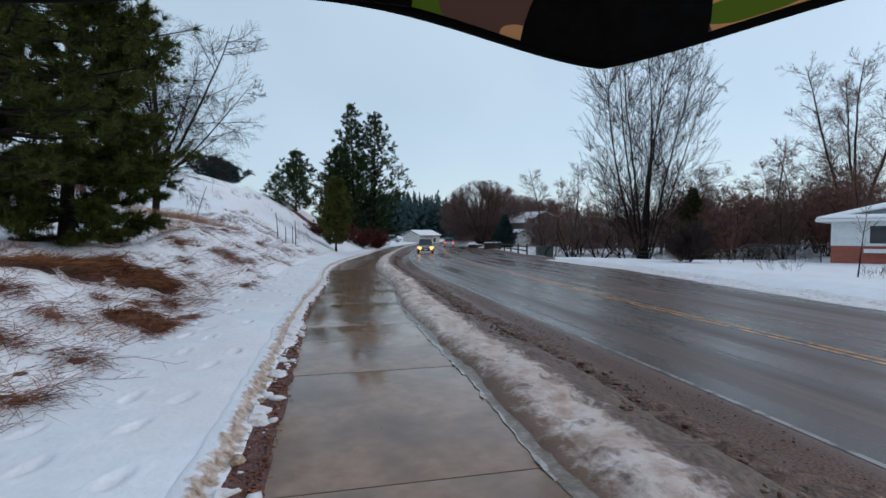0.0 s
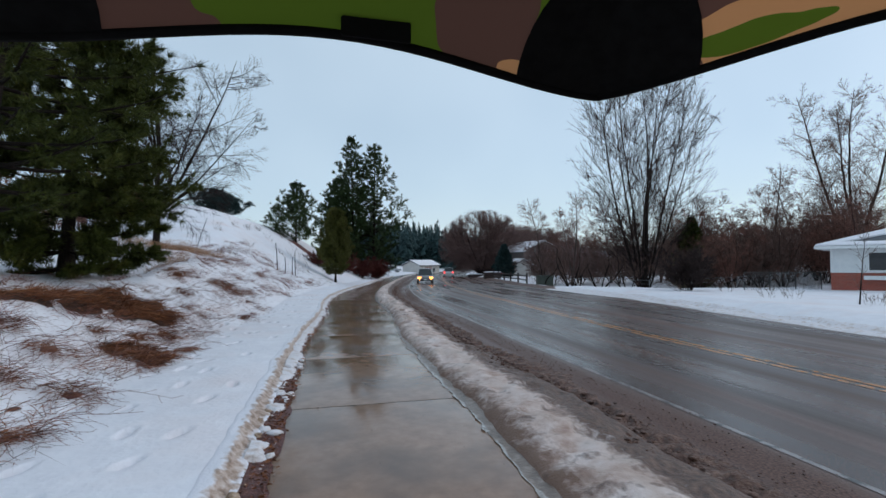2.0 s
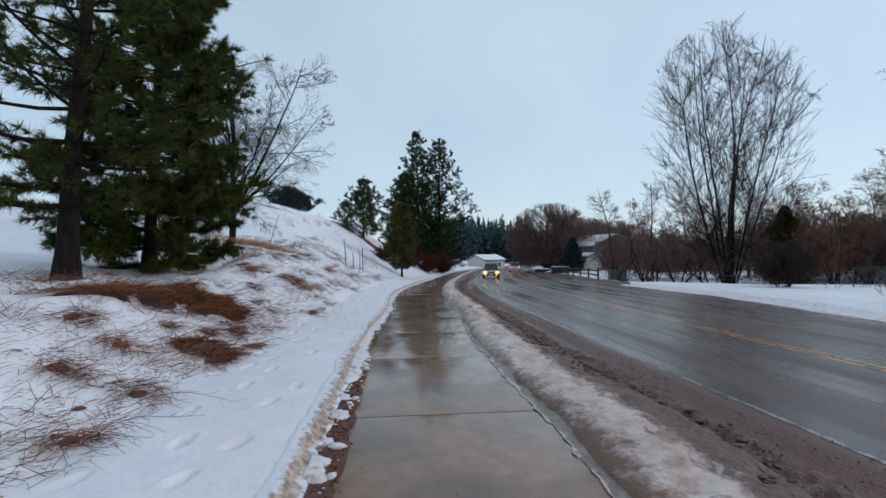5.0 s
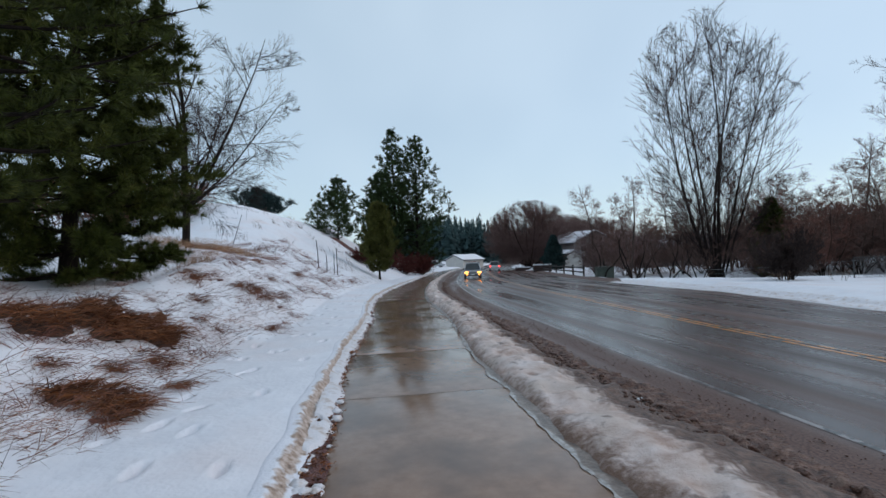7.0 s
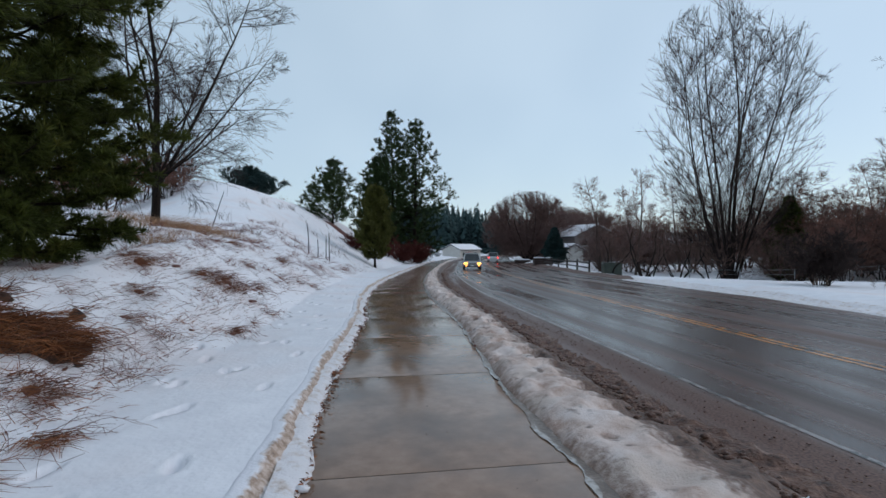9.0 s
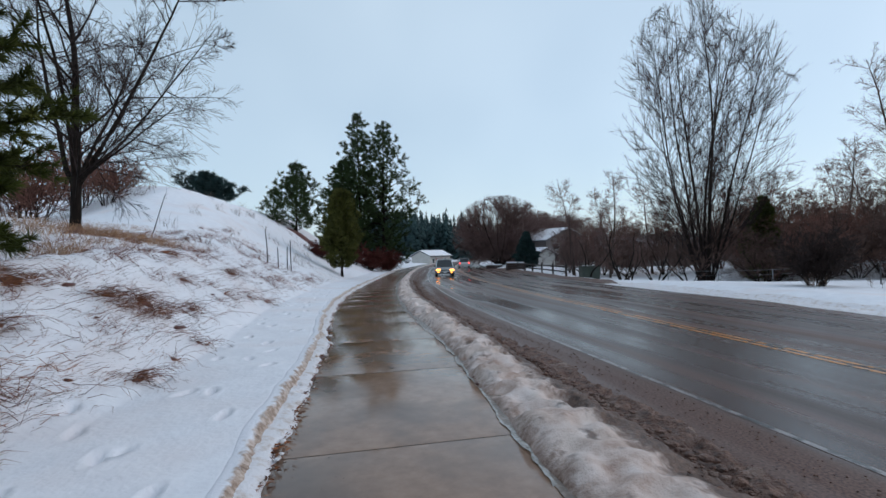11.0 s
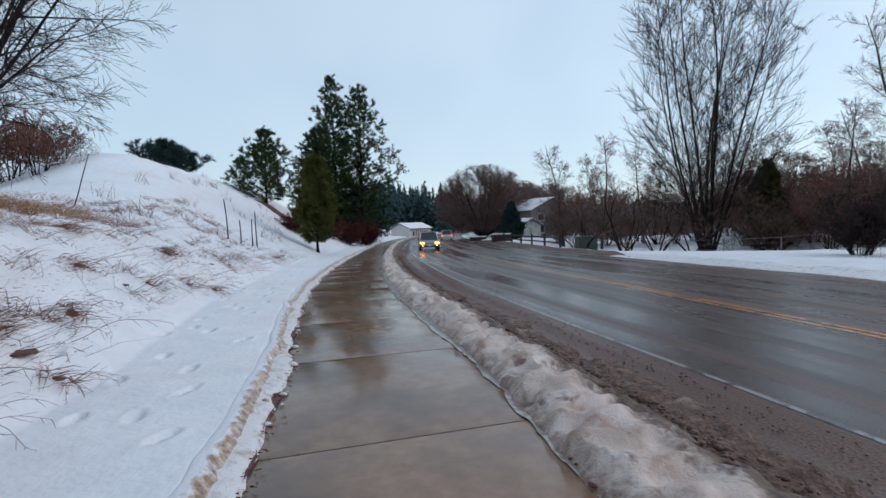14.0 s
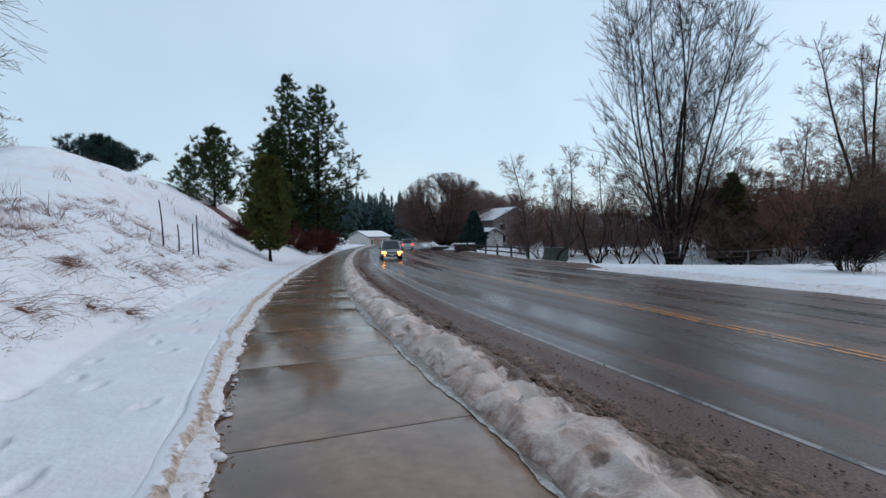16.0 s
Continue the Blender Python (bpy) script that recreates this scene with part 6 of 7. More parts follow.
def speck_place(rng):
    s = rng.uniform(1, 30)
    o = rng.uniform(WALK_L, WALK_R - 0.1) if rng.uniform() < 0.4 else WALK_L + rng.exponential(0.12)
    x, y = road(s, o)
    return float(x), float(y), float(grade(s)), rng.uniform(0.4, 1.5)


crumbs("tan_ice_crumbs", np.random.RandomState(31), 600, tan_place, 0.017, 0.7, TAN_SNOW, "crumbs of tan dirty ice along the snow edge", "ice crumbs")
crumbs("pavement_grit", np.random.RandomState(32), 500, speck_place, 0.0035, 0.6, MUD, "specks of dark grit on the wet pavement", "grit")
# loose wet leaves in the litter strip
n = 5200
ss = np.where(r3.uniform(0, 1, n) < 0.75, r3.uniform(-1, 14, n), r3.uniform(14, 34, n))
px, py = road(ss, r3.uniform(-5.08, WALK_L + 0.04, n) + 0.05 * r3.normal(0, 1, n) * (r3.uniform(0, 1, n) < 0.3))
v, f = blades(r3, np.stack([px, py, grade(ss) + 0.022], axis=1), 0.05, 0.008, 5.0, (0, 0, 0))
tagged(part("loose_leaves", mesh_of("loose_leaves", v, f), RUSSET), "loose wet russet leaves beside the pavement", "leaves", kind="stuff")


def litter_scrap(x, y, z, w, label):
    rng = np.random.RandomState(int(x * 100) % 97)
    bm = bmesh.new()
    bmesh.ops.create_grid(bm, x_segments=5, y_segments=4, size=w / 2)
    for v in bm.verts:
        v.co.z = rng.uniform(0, w * 0.35)
        v.co.y *= 0.7
    bmesh.ops.solidify(bm, geom=list(bm.faces), thickness=0.003)
    ob = thing("paper_scrap", (x, y, z), label, "litter", turn=rng.uniform(0, 360), group="litter on the road edge")
    part("sheet", bm, TRIM, ob)


litter_scrap(1.565, 6.18, -0.09, 0.09, "crumpled white paper scrap on the muddy road edge")
litter_scrap(1.0, 8.72, -0.07, 0.10, "crumpled pale scrap on the muddy road edge")

# ---- houses ----


def window(parent, x0, x1, z0, z1, y, name="window"):
    """A window set in a wall that faces -y: frame, glass, sill."""
    t = 0.06
    bm = box(x0, x1, y - 0.04, y + 0.02, z0, z0 + t)
    box(x0, x1, y - 0.04, y + 0.02, z1 - t, z1, bm=bm)
    box(x0, x0 + t, y - 0.04, y + 0.02, z0 + t, z1 - t, bm=bm)
    box(x1 - t, x1, y - 0.04, y + 0.02, z0 + t, z1 - t, bm=bm)
    w = part(name, bm, TRIM, parent, "white window frame")
    part("pane", box(x0 + t, x1 - t, y - 0.012, y - 0.004, z0 + t, z1 - t), PANE, w, "dark glass")
    part("sill", box(x0 - 0.06, x1 + 0.06, y - 0.10, y - 0.042, z0 - 0.05, z0 - 0.002), TRIM, w)
    return w


def gable_house(name, at, turn, width, depth, wall_h, rise, wall_mat, label, snow=True, windows=(), along="x", overhang=0.45, roof_mat=None):
    """Gabled house; the ridge runs along x (or y). Front wall faces -y."""
    ob = thing(name, at, label, "house", turn)
    hw, hd = width / 2, depth / 2
    if along == "x":
        prof = [(-hd, -0.4), (hd, -0.4), (hd, wall_h), (0, wall_h + rise), (-hd, wall_h)]
        bm = prism(prof, -hw, hw)
    else:
        prof = [(-hw, -0.4), (hw, -0.4), (hw, wall_h), (0, wall_h + rise), (-hw, wall_h)]
        bm = prism(prof, -hd, hd)
        bmesh.ops.rotate(bm, verts=bm.verts, cent=(0, 0, 0), matrix=Matrix.Rotation(radians(90), 3, "Z"))
    part("wall", bm, wall_mat, ob)

    def slopes(gap, thick, over, cut=0.0):
        span = hd if along == "x" else hw
        ends = (hw if along == "x" else hd) + over
        k = rise / span
        out = []
        for sgn in (-1, 1):
            e = span + over - cut
            pr = [(0, wall_h + rise + gap), (sgn * e, wall_h + rise - k * e + gap), (sgn * e, wall_h + rise - k * e + gap + thick), (0, wall_h + rise + gap + thick)]
            b = prism(pr, -ends + cut, ends - cut)
            if along != "x":
                bmesh.ops.rotate(b, verts=b.verts, cent=(0, 0, 0), matrix=Matrix.Rotation(radians(90), 3, "Z"))
            out.append(b)
        return out

    for b in slopes(0.01, 0.14, overhang):
        part("roof", b, roof_mat or SHINGLE, ob, "grey shingle roof slope")
    if snow:
        for b in slopes(0.16, 0.12, overhang, 0.08):
            part("roof_snow", b, SNOW, ob, "snow lying on the roof")
    for w in windows:
        window(ob, *w, -hd)
    return ob


# white-and-brick bungalow beyond the snow field


def bungalow():
    x0, y0 = 24.2, 30.2
    z0 = ground_at(x0 + 1, y0 - 0.3) - 0.05
    ob = thing("bungalow", (x0, y0, z0), "low white-sided bungalow with a red brick base and snowy roof", "house", turn=-42)
    W_, D_ = 14.0, 9.0
    part("base_wall", box(0, W_, 0, D_, -0.6, 1.14), BRICK, ob, "red brick lower wall")
    part("upper_wall", box(0.02, W_ - 0.02, 0.02, D_ - 0.02, 1.144, 2.62), SIDING, ob, "white siding")
    part("corner_board", box(-0.012, 0.11, -0.012, 0.11, 1.144, 2.62), TRIM, ob)
    for i in range(6):
        part("siding_board", box(0.12, W_ - 0.02, 0.0, 0.016, 1.16 + i * 0.24, 1.16 + i * 0.24 + 0.218), SIDING, ob)
    ov = 0.75
    part("eave", box(-ov, W_ + ov, -ov, D_ + ov, 2.624, 2.80), TRIM, ob, "white boxed eave")
    bm = bmesh.new()
    e = ov - 0.02
    ridge = 1.75
    zr = 2.804
    a = [bm.verts.new(p) for p in ((-e, -e, zr), (W_ + e, -e, zr), (W_ + e, D_ + e, zr), (-e, D_ + e, zr))]
    r = [bm.verts.new(p) for p in ((5.2, D_ / 2, zr + ridge), (W_ - 5.2, D_ / 2, zr + ridge))]
    for f in ((a[0], a[1], r[1], r[0]), (a[1], a[2], r[1]), (a[2], a[3], r[0], r[1]), (a[3], a[0], r[0]), (a[3], a[2], a[1], a[0])):
        bm.faces.new(f)
    roof = part("roof", bm, SHINGLE, ob, "grey-blue shingles, partly bare")
    # snow along the eaves and hips, leaving the middle of the front slope bare
    k = ridge / (D_ / 2 + e)

    def on_front(x, d, lift):
        return (x, -e + d, zr + k * d + lift)

    def snow_slab(pts, name="roof_snow"):
        b = bmesh.new()
        lo = [b.verts.new(on_front(x, d, 0.012)) for x, d in pts]
        hi = [b.verts.new(on_front(x, d, 0.10)) for x, d in pts]
        b.faces.new(hi)
        n = len(pts)
        for i in range(n):
            b.faces.new((lo[i], lo[(i + 1) % n], hi[(i + 1) % n], hi[i]))
        bmesh.ops.recalc_face_normals(b, faces=b.faces)
        part(name, b, SNOW, ob, "white snow left on the shingles")

    snow_slab([(-e + 0.03, 0.02), (W_ + e - 0.03, 0.02), (W_ + e - 0.4, 0.42), (-e + 1.3, 0.50)])
    snow_slab([(-e + 0.06, 0.05), (-e + 1.3, 0.52), (4.4, 3.2), (5.1, 4.9), (4.6, 4.7)])
    window(ob, 1.75, 3.15, 1.25, 2.42, 0.0)
    window(ob, 5.2, 7.4, 1.25, 2.42, 0.0)
    part("flower_box", box(1.55, 3.35, -0.22, -0.01, 0.74, 0.98, 0.01), TRIM, ob, "white flower box on the brick")
    return ob


bungalow()

# far cream house where the road bends, with a porch
z = ground_at(-6.2, 141) - 0.1
far = gable_house("far_house", (-6.4, 143, z), 50, 8.6, 6.8, 2.7, 1.35, CREAM, "cream house with a snow-covered roof where the road bends", windows=((-3.4, -2.4, 0.7, 2.0), (1.2, 2.6, 0.7, 2.0)))
for k in range(4):
    part("porch_post", box(-1.8 + 0.8 * k, -1.66 + 0.8 * k, -3.80, -3.66, -0.3, 2.35), TRIM, far)
part("porch_wall", box(-2.0, 0.9, -3.45, -3.41, 0.0, 2.2), BRICK, far, "brick-red porch wall")
gable_house("grey_house", (17.5, 97.0, ground_at(17.5, 97) - 0.1), 25, 9, 9, 4.6, 2.0, TAUPE, "two-storey taupe house with a snowy roof behind the spruce", along="y",
            windows=((-3.2, -1.8, 2.9, 4.1), (0.6, 2.0, 2.9, 4.1), (-3.2, -1.8, 0.8, 2.1)))
gable_house("brown_house", (29.5, 84.0, ground_at(29.5, 84) - 0.2), -8, 14, 9, 3.1, 1.9, TAUPE, "low taupe house with patchy snow on its roof behind the thicket",
            snow=False, roof_mat=PATCHY, windows=((-5.0, -3.4, 1.0, 2.2), (-0.8, 0.8, 1.0, 2.2), (3.0, 4.6, 1.0, 2.2)))
gable_house("shed", (13.8, 88.0, ground_at(13.8, 88) - 0.1), 15, 3.2, 3.6, 2.1, 0.9, CREAM, "small pale shed with a snowy roof", along="y")

# ---- fence, boxes ----


def rail_fence():
    ob = thing("rail_fence", (8.6, 49.7, ground_at(8.6, 49.7)), "low dark split-rail fence along the far road edge", "fence")
    posts = []
    for i in range(6):
        y = 49.7 + 4.25 * i
        x = 8.6 - 0.055 * (y - 49.7)
        z = ground_at(x, y)
        posts.append((x - 8.6, y - 49.7, z - ground_at(8.6, 49.7)))
    for p in posts:
        part("post", box(p[0] - 0.08, p[0] + 0.08, p[1] - 0.08, p[1] + 0.08, p[2] - 0.3, p[2] + 1.08, 0.015), WOOD, ob)
    for a, b in zip(posts, posts[1:]):
        for h in (0.38, 0.80):
            part("rail", rod((a[0], a[1], a[2] + h), (b[0], b[1], b[2] + h + 0.02), 0.075, 0.065, 7), WOOD, ob)
    return ob


rail_fence()


def wire_fence():
    """Thin mesh fence with steel posts at the back of the snow field."""
    pts = [(15.8, 46.0), (19.0, 44.6), (22.2, 43.2), (25.4, 41.8), (28.6, 40.4), (31.8, 39.0)]
    x0, y0 = pts[0]
    z0 = ground_at(x0, y0)
    ob = thing("wire_fence", (x0, y0, z0), "thin galvanised wire fence behind the snow", "fence")
    tops = []
    for x, y in pts:
        z = ground_at(x, y) - z0
        part("post", rod((x - x0, y - y0, z - 0.2), (x - x0, y - y0, z + 1.25), 0.03), GALV, ob)
        tops.append(Vector((x - x0, y - y0, z)))
    for a, b in zip(tops, tops[1:]):
        for h in (0.15, 0.5, 0.85, 1.2):
            part("wire", rod(a + Vector((0, 0, h)), b + Vector((0, 0, h)), 0.012 if h > 1 else 0.006, sides=5), GALV, ob)


wire_fence()


def chain_panels():
    """Grey mesh panels beside the bungalow."""
    ob = thing("mesh_fence", (19.2, 30.9, ground_at(19.2, 30.9) - 0.1), "grey chain-link fence panels beside the bungalow", "fence")
    for i in range(4):
        x = i * 1.65
        part("post", rod((x, 0, -0.2), (x, 0, 1.15), 0.03), DULL_WIRE, ob)
    for i in range(3):
        x = i * 1.65
        v, n = [], 0
        lines = []
        for k in range(20):
            a = x + k * 1.65 / 19
            lines.append((np.array([[a, 0, 0.05], [min(a + 0.5, x + 1.65), 0, 0.62], [min(a + 0.5, x + 1.65), 0, 1.2]]), np.full(3, 0.006)))
            lines.append((np.array([[a, 0.01, 1.2], [min(a + 0.5, x + 1.65), 0.01, 0.62], [min(a + 0.5, x + 1.65), 0.01, 0.05]]), np.full(3, 0.006)))
        lines.append((np.array([[x, 0, 1.2], [x + 0.8, 0, 1.2], [x + 1.65, 0, 1.2]]), np.full(3, 0.02)))
        vv, ff = tubes(lines, 4)
        part("mesh_panel", mesh_of("mesh_panel", vv, ff), DULL_WIRE, ob)


chain_panels()

cab = thing("utility_cabinet", (9.9, 47.2, ground_at(9.9, 47.2)), "dark green metal utility cabinet by the fence end", "cabinet", turn=8)
part("body", box(-0.75, 0.75, -0.4, 0.4, -0.1, 0.92, 0.04), GREEN_BOX, cab)
part("lid", box(-0.80, 0.80, -0.45, 0.45, 0.924, 1.0, 0.03), GREEN_BOX, cab)
part("door", box(-0.66, -0.02, -0.418, -0.403, 0.06, 0.86, 0.005), GREEN_BOX, cab)
part("door", box(0.02, 0.66, -0.418, -0.403, 0.06, 0.86, 0.005), GREEN_BOX, cab)
for x, y, w in ((7.4, 72.6, 2.5), (5.6, 84.0, 2.4)):
    pl = thing("timber_planter", (x, y, ground_at(x, y)), "low dark timber planter topped with snow beside the road", "planter", turn=5, group="planters by the road")
    for k in range(3):
        part("board", box(-w / 2, w / 2, -0.6, 0.6, -0.1 + 0.32 * k, 0.2 + 0.32 * k, 0.02), BOXWOOD, pl)
    part("snow_cap", box(-w / 2 + 0.03, w / 2 - 0.03, -0.57, 0.57, 0.845, 0.98, 0.05), SNOW, pl, "white snow cap")

# ---- vehicles ----


def vehicle(name, at, turn, paint, label, lamps_on, length=4.6, width=1.84, height_=1.72, group="", tail_on=False):
    """An estate-shaped car. Its front faces -y."""
    ob = thing(name, at, label, "car", turn, group)
    L, hw = length / 2, width / 2
    belt, sill_ = 0.98, 0.34
    prof = [(-L, 0.42), (-L + 0.02, 0.66), (-L + 0.14, 0.80), (-L + 1.15, belt - 0.02), (L - 0.10, belt + 0.04), (L - 0.01, 0.72), (L - 0.02, 0.42), (L - 0.30, sill_), (-L + 0.35, sill_)]
    bm = bmesh.new()
    rings = []
    for fx, k in ((-1, 0.93), (-0.88, 1.0), (0.88, 1.0), (1, 0.93)):
        rings.append([bm.verts.new((fx * hw, p[0] * (1 if abs(fx) < 0.9 else 0.985), 0.34 + (p[1] - 0.34) * k)) for p in prof])
    n = len(prof)
    for a, b in zip(rings, rings[1:]):
        for i in range(n):
            bm.faces.new((a[i], a[(i + 1) % n], b[(i + 1) % n], b[i]))
    bm.faces.new(rings[0][::-1])
    bm.faces.new(rings[-1])
    bmesh.ops.recalc_face_normals(bm, faces=bm.faces)
    body = part("body", bm, paint, ob)
    # cabin: pillars and roof in paint, glass between
    b0, b1, t0, t1 = -L + 1.15, L - 0.12, -L + 1.95, L - 0.55
    wb, wt_ = hw * 0.93, hw * 0.76
    top = height_
    bm = bmesh.new()
    lo = [bm.verts.new(p) for p in ((-wb, b0, belt), (wb, b0, belt), (wb, b1, belt), (-wb, b1, belt))]
    hi = [bm.verts.new(p) for p in ((-wt_, t0, top - 0.06), (wt_, t0, top - 0.06), (wt_, t1, top - 0.06), (-wt_, t1, top - 0.06))]
    for i in range(4):
        bm.faces.new((lo[i], lo[(i + 1) % 4], hi[(i + 1) % 4], hi[i]))
    bm.faces.new(hi)
    bmesh.ops.recalc_face_normals(bm, faces=bm.faces)
    part("windows", bm, PANE, ob, "dark tinted windows")
    part("roof", box(-wt_ - 0.02, wt_ + 0.02, t0 - 0.05, t1 + 0.05, top - 0.058, top + 0.02, 0.03), paint, ob)
    for sx in (-1, 1):
        for (ya, yb) in ((b0, t0), ((b0 + b1) / 2 - 0.1, (t0 + t1) / 2 - 0.1), (b1, t1)):
            part("pillar", rod((sx * (wb + 0.005), ya, belt), (sx * (wt_ + 0.005), yb, top - 0.04), 0.045, 0.04, 6), paint, ob)
        part("mirror", box(sx * (hw + 0.02) - 0.10, sx * (hw + 0.02) + 0.10, b0 + 0.35, b0 + 0.50, belt, belt + 0.16, 0.03), DARK_PLASTIC, ob)
        for wy in (-L + 0.88, L - 0.92):
            bm = rod((sx * (hw - 0.20), wy, 0.34), (sx * (hw + 0.01), wy, 0.34), 0.34, sides=24)
            wheel = part("wheel", bm, RUBBER, ob, "black tyre")
            part("rim", rod((sx * (hw - 0.05), wy, 0.34), (sx * (hw + 0.018), wy, 0.34), 0.215, 0.20, 16), RIM, wheel, "alloy rim")
        part("headlight", box(sx * hw * 0.74 - 0.19, sx * hw * 0.74 + 0.19, -L - 0.015, -L + 0.1, 0.66, 0.80, 0.02), HEADLAMP if lamps_on else CHROME, ob, "lit yellow headlight" if lamps_on else "")
        part("fog_light", box(sx * hw * 0.70 - 0.09, sx * hw * 0.70 + 0.09, -L - 0.03, -L + 0.1, 0.44, 0.54, 0.02), HEADLAMP if lamps_on else CHROME, ob)
        part("tail_light", box(sx * hw * 0.84 - 0.11, sx * hw * 0.84 + 0.11, L - 0.08, L + 0.02, 0.72, 0.98, 0.02), TAILLAMP, ob, "red tail light")
    part("grille", box(-0.42, 0.42, -L - 0.02, -L + 0.05, 0.60, 0.76, 0.01), DARK_PLASTIC, ob)
    part("grille_bar", box(-0.40, 0.40, -L - 0.035, -L - 0.021, 0.665, 0.70), CHROME, ob, "chrome grille bar")
    part("bumper", box(-hw * 0.97, hw * 0.97, -L - 0.012, -L + 0.12, 0.36, 0.56, 0.03), paint if not lamps_on else DARK_PLASTIC, ob)
    part("rear_bumper", box(-hw * 0.97, hw * 0.97, L - 0.12, L + 0.05, 0.38, 0.60, 0.03), paint, ob)
    part("number_plate", box(-0.16, 0.16, -L - 0.05, -L - 0.036, 0.45, 0.53), TRIM, ob, "plain pale plate")
    return ob


def lane_pose(s, o):
    x, y = road(s, o)
    return (float(x), float(y), float(grade(s)) - ROAD_DROP - 0.01), math.degrees(-math.atan(float(slope_at(s))))


p, tn = lane_pose(57.0, 1.7)
vehicle("oncoming_car", p, tn, PAINT_SILVER, "silver estate car with lit yellow headlights on the wet road", True)
p, tn = lane_pose(92.0, 5.6)
vehicle("departing_car", p, tn + 180, PAINT_SILVER, "silver estate car with red tail lights driving away", False)
for i, (x, y, tn, m_, lab) in enumerate(((-15.8, 118.0, 70, PAINT_WHITE, "white car parked by the far house"), (-13.2, 126.0, 80, PAINT_SILVER, "silver car parked by the far house"))):
    vehicle("parked_car", (x, y, ground_at(x, y) - 0.02), tn, m_, lab, False, group="cars parked by the far house")

# ---- umbrella ----


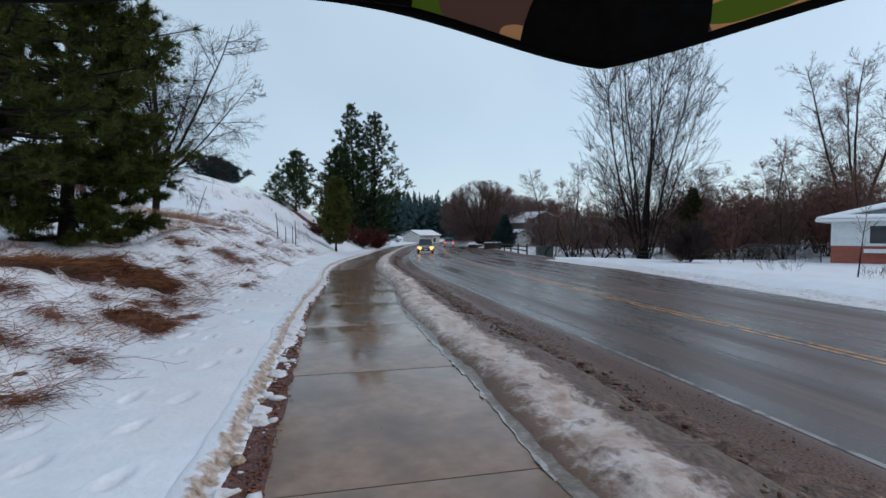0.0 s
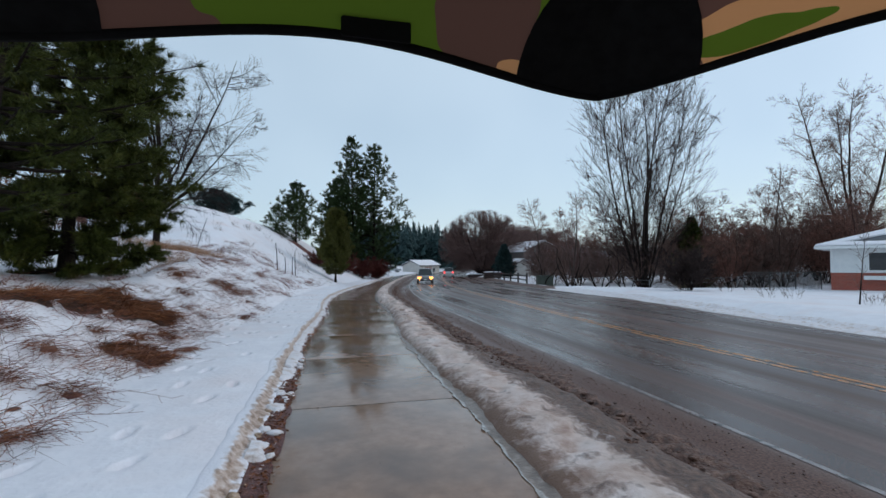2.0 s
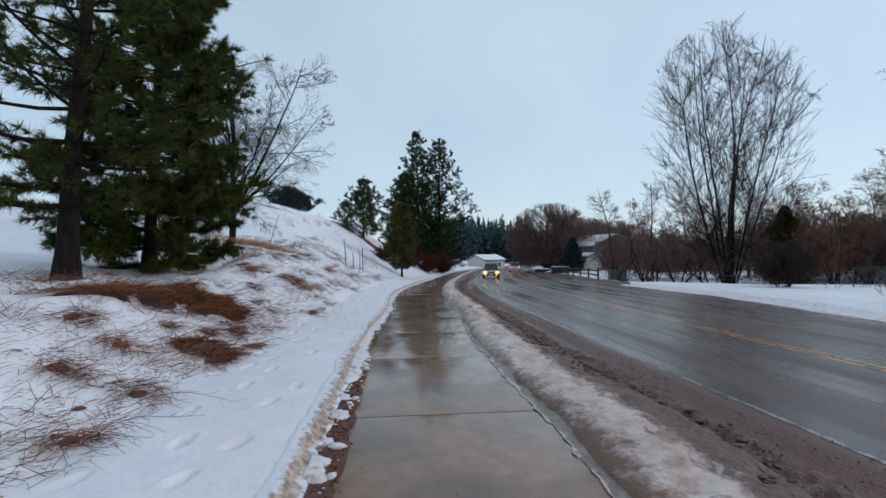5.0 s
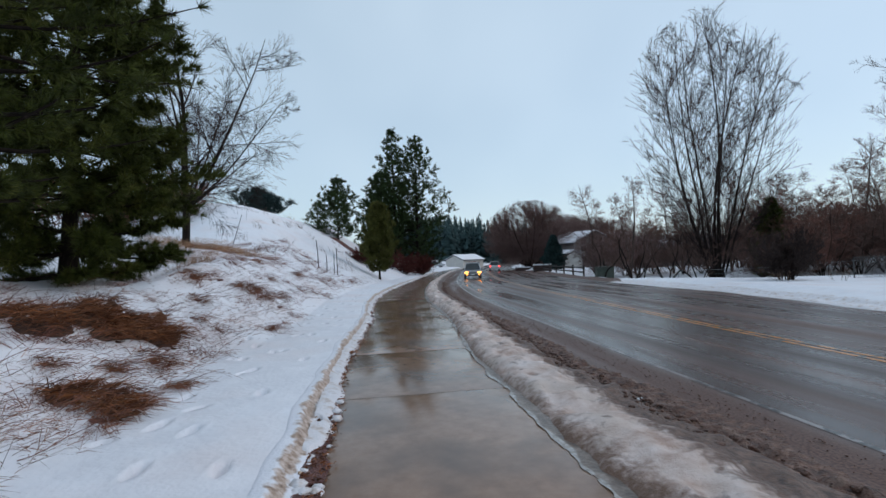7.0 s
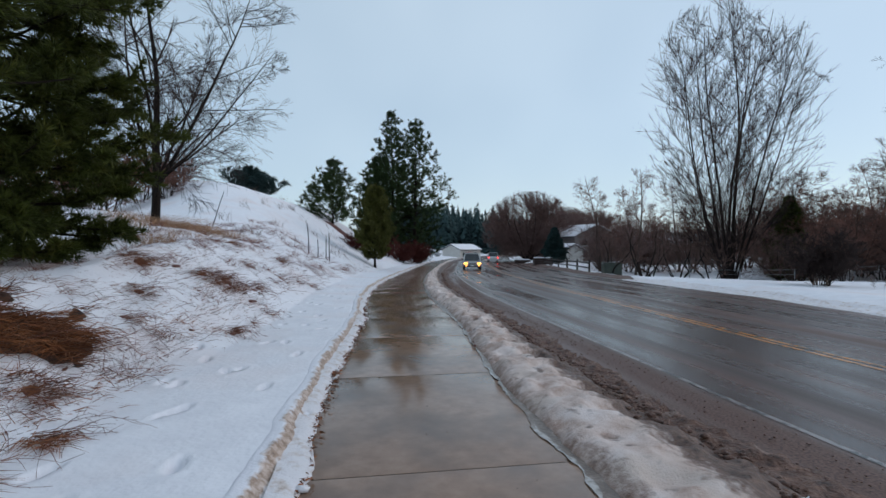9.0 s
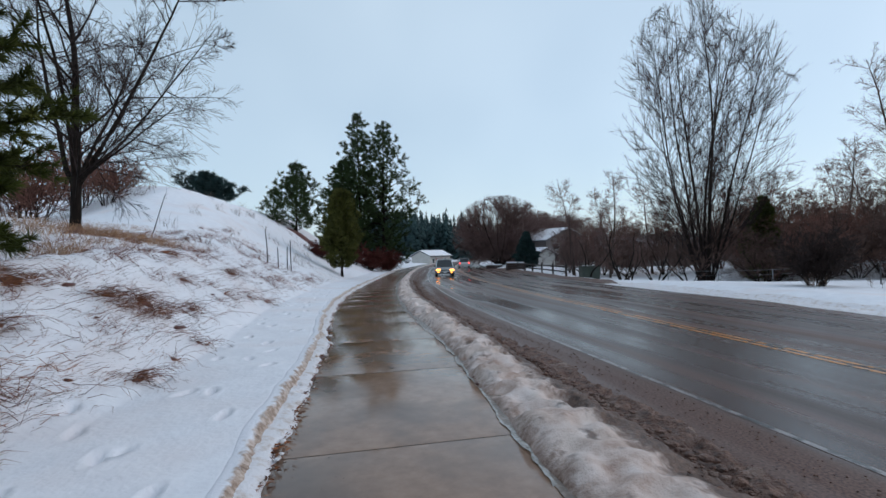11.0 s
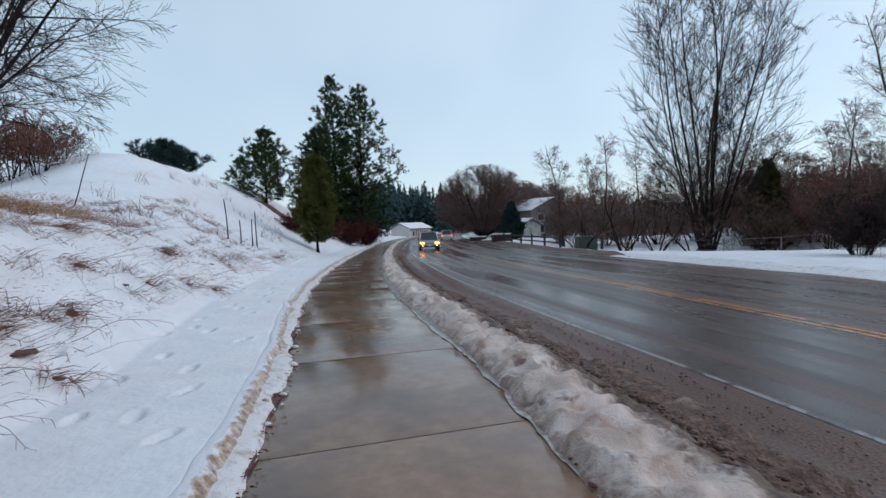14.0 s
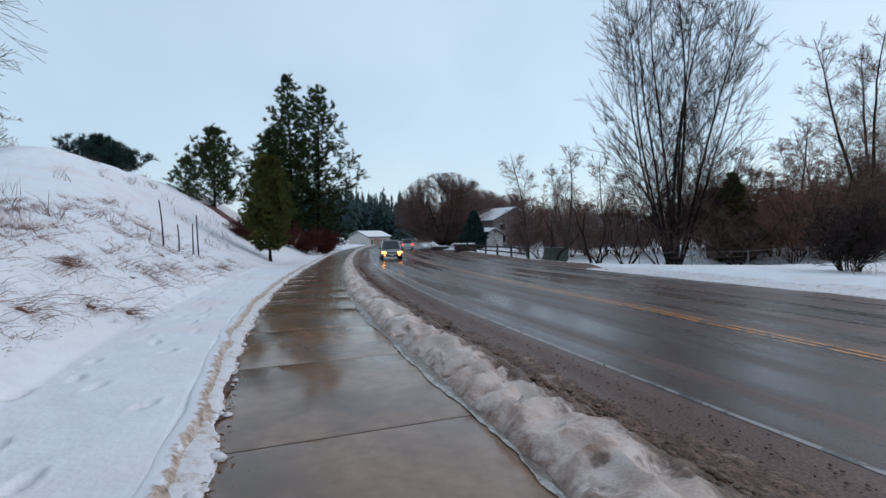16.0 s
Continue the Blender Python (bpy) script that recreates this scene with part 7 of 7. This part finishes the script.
def umbrella(at, turn):
    """Open camouflage umbrella on its shaft: eight panels with hollowed edges, black corner patches and binding."""
    ob = thing("umbrella", at, "open camouflage umbrella with black corner patches and black edge binding", "umbrella", turn)
    R_, TIP, TOP = 0.75, 1.906, 0.23
    half = math.pi / 8

    def place(a, rho, below=0.0):
        """a from -1 to 1 across a panel, rho from the hub to the edge."""
        wave = (0.5 + 0.5 * math.cos(math.pi * a) + 1e-9) ** 0.6
        rad = R_ * rho * (1 - 0.115 * wave * rho)
        z = TIP + TOP * (1 - rho ** 2.2) + 0.022 * wave * rho ** 4
        th = math.pi / 2 + a * half
        return Vector((rad * math.cos(th), rad * math.sin(th), z - below))

    na, nr = 16, 18
    v = [place(-1 + 2 * i / na, max(j / nr, 0.001)) for j in range(nr + 1) for i in range(na + 1)]
    idx = np.arange((nr + 1) * (na + 1)).reshape(nr + 1, na + 1)
    f = np.stack([idx[:-1, :-1], idx[:-1, 1:], idx[1:, 1:], idx[1:, :-1]], axis=-1).reshape(-1, 4)
    line = [place(-1 + 2 * i / 24, 1.0, 0.002) for i in range(25)]
    bv, bf = tubes([(np.array([p[:] for p in line]), np.full(25, 0.0045))], 6)
    bind_me = mesh_of("binding", bv, bf, smooth=True)
    bind_me.materials.append(BLACK_CLOTH)
    # corner patch: the part of two neighbouring panels close to a tip
    pv, pf = [], []
    n1 = 10
    tip = place(-1, 1.0)
    for sgn in (0, 1):
        rot = Matrix.Rotation(math.pi / 4 * sgn, 3, "Z")
        base = len(pv)
        for j in range(n1 + 1):
            for i in range(n1 + 1):
                d = 0.150 * j / n1
                ang = i / n1
                # a wedge fanned between the rib and the hem
                a_w, r_w = d * math.sin(ang * math.pi / 2) / 0.46, 1.0 - d * math.cos(ang * math.pi / 2) / R_ * 0.86
                a_ = (-1 + a_w) if sgn == 0 else (1 - a_w)
                q = place(a_, r_w, 0.004)
                pv.append((rot.inverted() @ q if sgn else q)[:])
        ii = base + np.arange((n1 + 1) ** 2).reshape(n1 + 1, n1 + 1)
        pf.append(np.stack([ii[:-1, :-1], ii[:-1, 1:], ii[1:, 1:], ii[1:, :-1]], axis=-1).reshape(-1, 4))
    patch_me = mesh_of("corner_patch", pv, np.concatenate(pf), smooth=True)
    patch_me.materials.append(BLACK_CLOTH)
    rp = [place(-1, 0.03 + 0.97 * j / 12, -0.004) for j in range(13)]
    rv, rf = tubes([(np.array([p[:] for p in rp]), np.full(13, 0.003))], 5)
    rib_me = mesh_of("rib", rv, rf, smooth=True)
    for k in range(8):
        m = Matrix.Rotation(math.pi / 4 * k, 4, "Z")
        uvs = [((8 - k) % 8 + 1 - i / na, j / nr) for j in range(nr + 1) for i in range(na + 1)]
        o = part("panel", mesh_of("panel", [p[:] for p in v], f, smooth=True, uvs=uvs), CAMO, ob)
        o.matrix_local = m
        for nm, mesh_, lab in (("binding", bind_me, "black edge binding"), ("corner_patch", patch_me, "black corner patch"), ("rib", rib_me, "thin steel rib")):
            o = part(nm, mesh_, GALV if nm == "rib" else None, ob, lab)
            o.matrix_local = m
    c = place(-0.14, 0.985, 0.006)
    part("strap", box(c.x - 0.031, c.x + 0.031, c.y - 0.006, c.y - 0.001, c.z - 0.007, c.z + 0.013, 0.001), BLACK_CLOTH, ob, "black closing strap")
    part("shaft", rod((0, 0, 0.0), (0, 0, TIP + TOP + 0.05), 0.006), GALV, ob, "thin steel shaft")
    part("grip", rod((0, 0, 0.9), (0, 0, 1.1), 0.014), DARK_PLASTIC, ob, "black grip")
    return ob


umbrella((0.065, -0.2415, 0.006), 16.1)

# ---- pavement slabs ----
JOINT_Y = [3.26 - 2.7 * k for k in range(5, 0, -1)] + [3.26, 5.94, 8.85, 11.53, 14.16, 16.55, 18.87, 21.06] + [21.06 + 2.35 * k for k in range(1, 34)]
MID_O = (WALK_L + WALK_R) / 2
JOINTS = [y + MID_O * float(slope_at(y + MID_O * float(slope_at(y)))) * 0.975 for y in JOINT_Y]
for j0, j1 in zip(JOINTS, JOINTS[1:]):
    s0, s1 = j0 + 0.002, j1 - 0.002
    vs, fs = [], []
    # the trowelled border round each slab falls a little towards the joint
    cuts = (s0, s0 + 0.09, (s0 + s1) / 2, s1 - 0.09, s1)
    x0, y0 = [float(c) for c in road((s0 + s1) / 2, (WALK_L + WALK_R) / 2)]
    tilt = random.uniform(-0.0015, 0.0015)
    for k, s in enumerate(cuts):
        for j, (o, dz) in enumerate(((WALK_L - 0.12, -0.035), (WALK_L - 0.12, -0.005), (WALK_L - 0.11, 0.0), (WALK_R + 0.015, 0.0), (WALK_R + 0.025, -0.005), (WALK_R + 0.025, -0.035))):
            ss = s + (0.005 if k == 0 else -0.005 if k == 4 else 0) * (1 if dz == 0 else 0)
            x, y = road(ss, o)
            drop = -0.005 if k in (0, 4) and dz == 0 else 0
            vs.append((float(x) - x0, float(y) - y0, float(grade(s)) + dz + drop + tilt))
    ii = np.arange(30).reshape(5, 6)
    fs = np.stack([ii[:-1, :-1], ii[:-1, 1:], ii[1:, 1:], ii[1:, :-1]], axis=-1).reshape(-1, 4)
    sl = part("slab", mesh_of("slab", vs, fs), CONCRETE, pavement)
    sl.location = (x0, y0, 0)
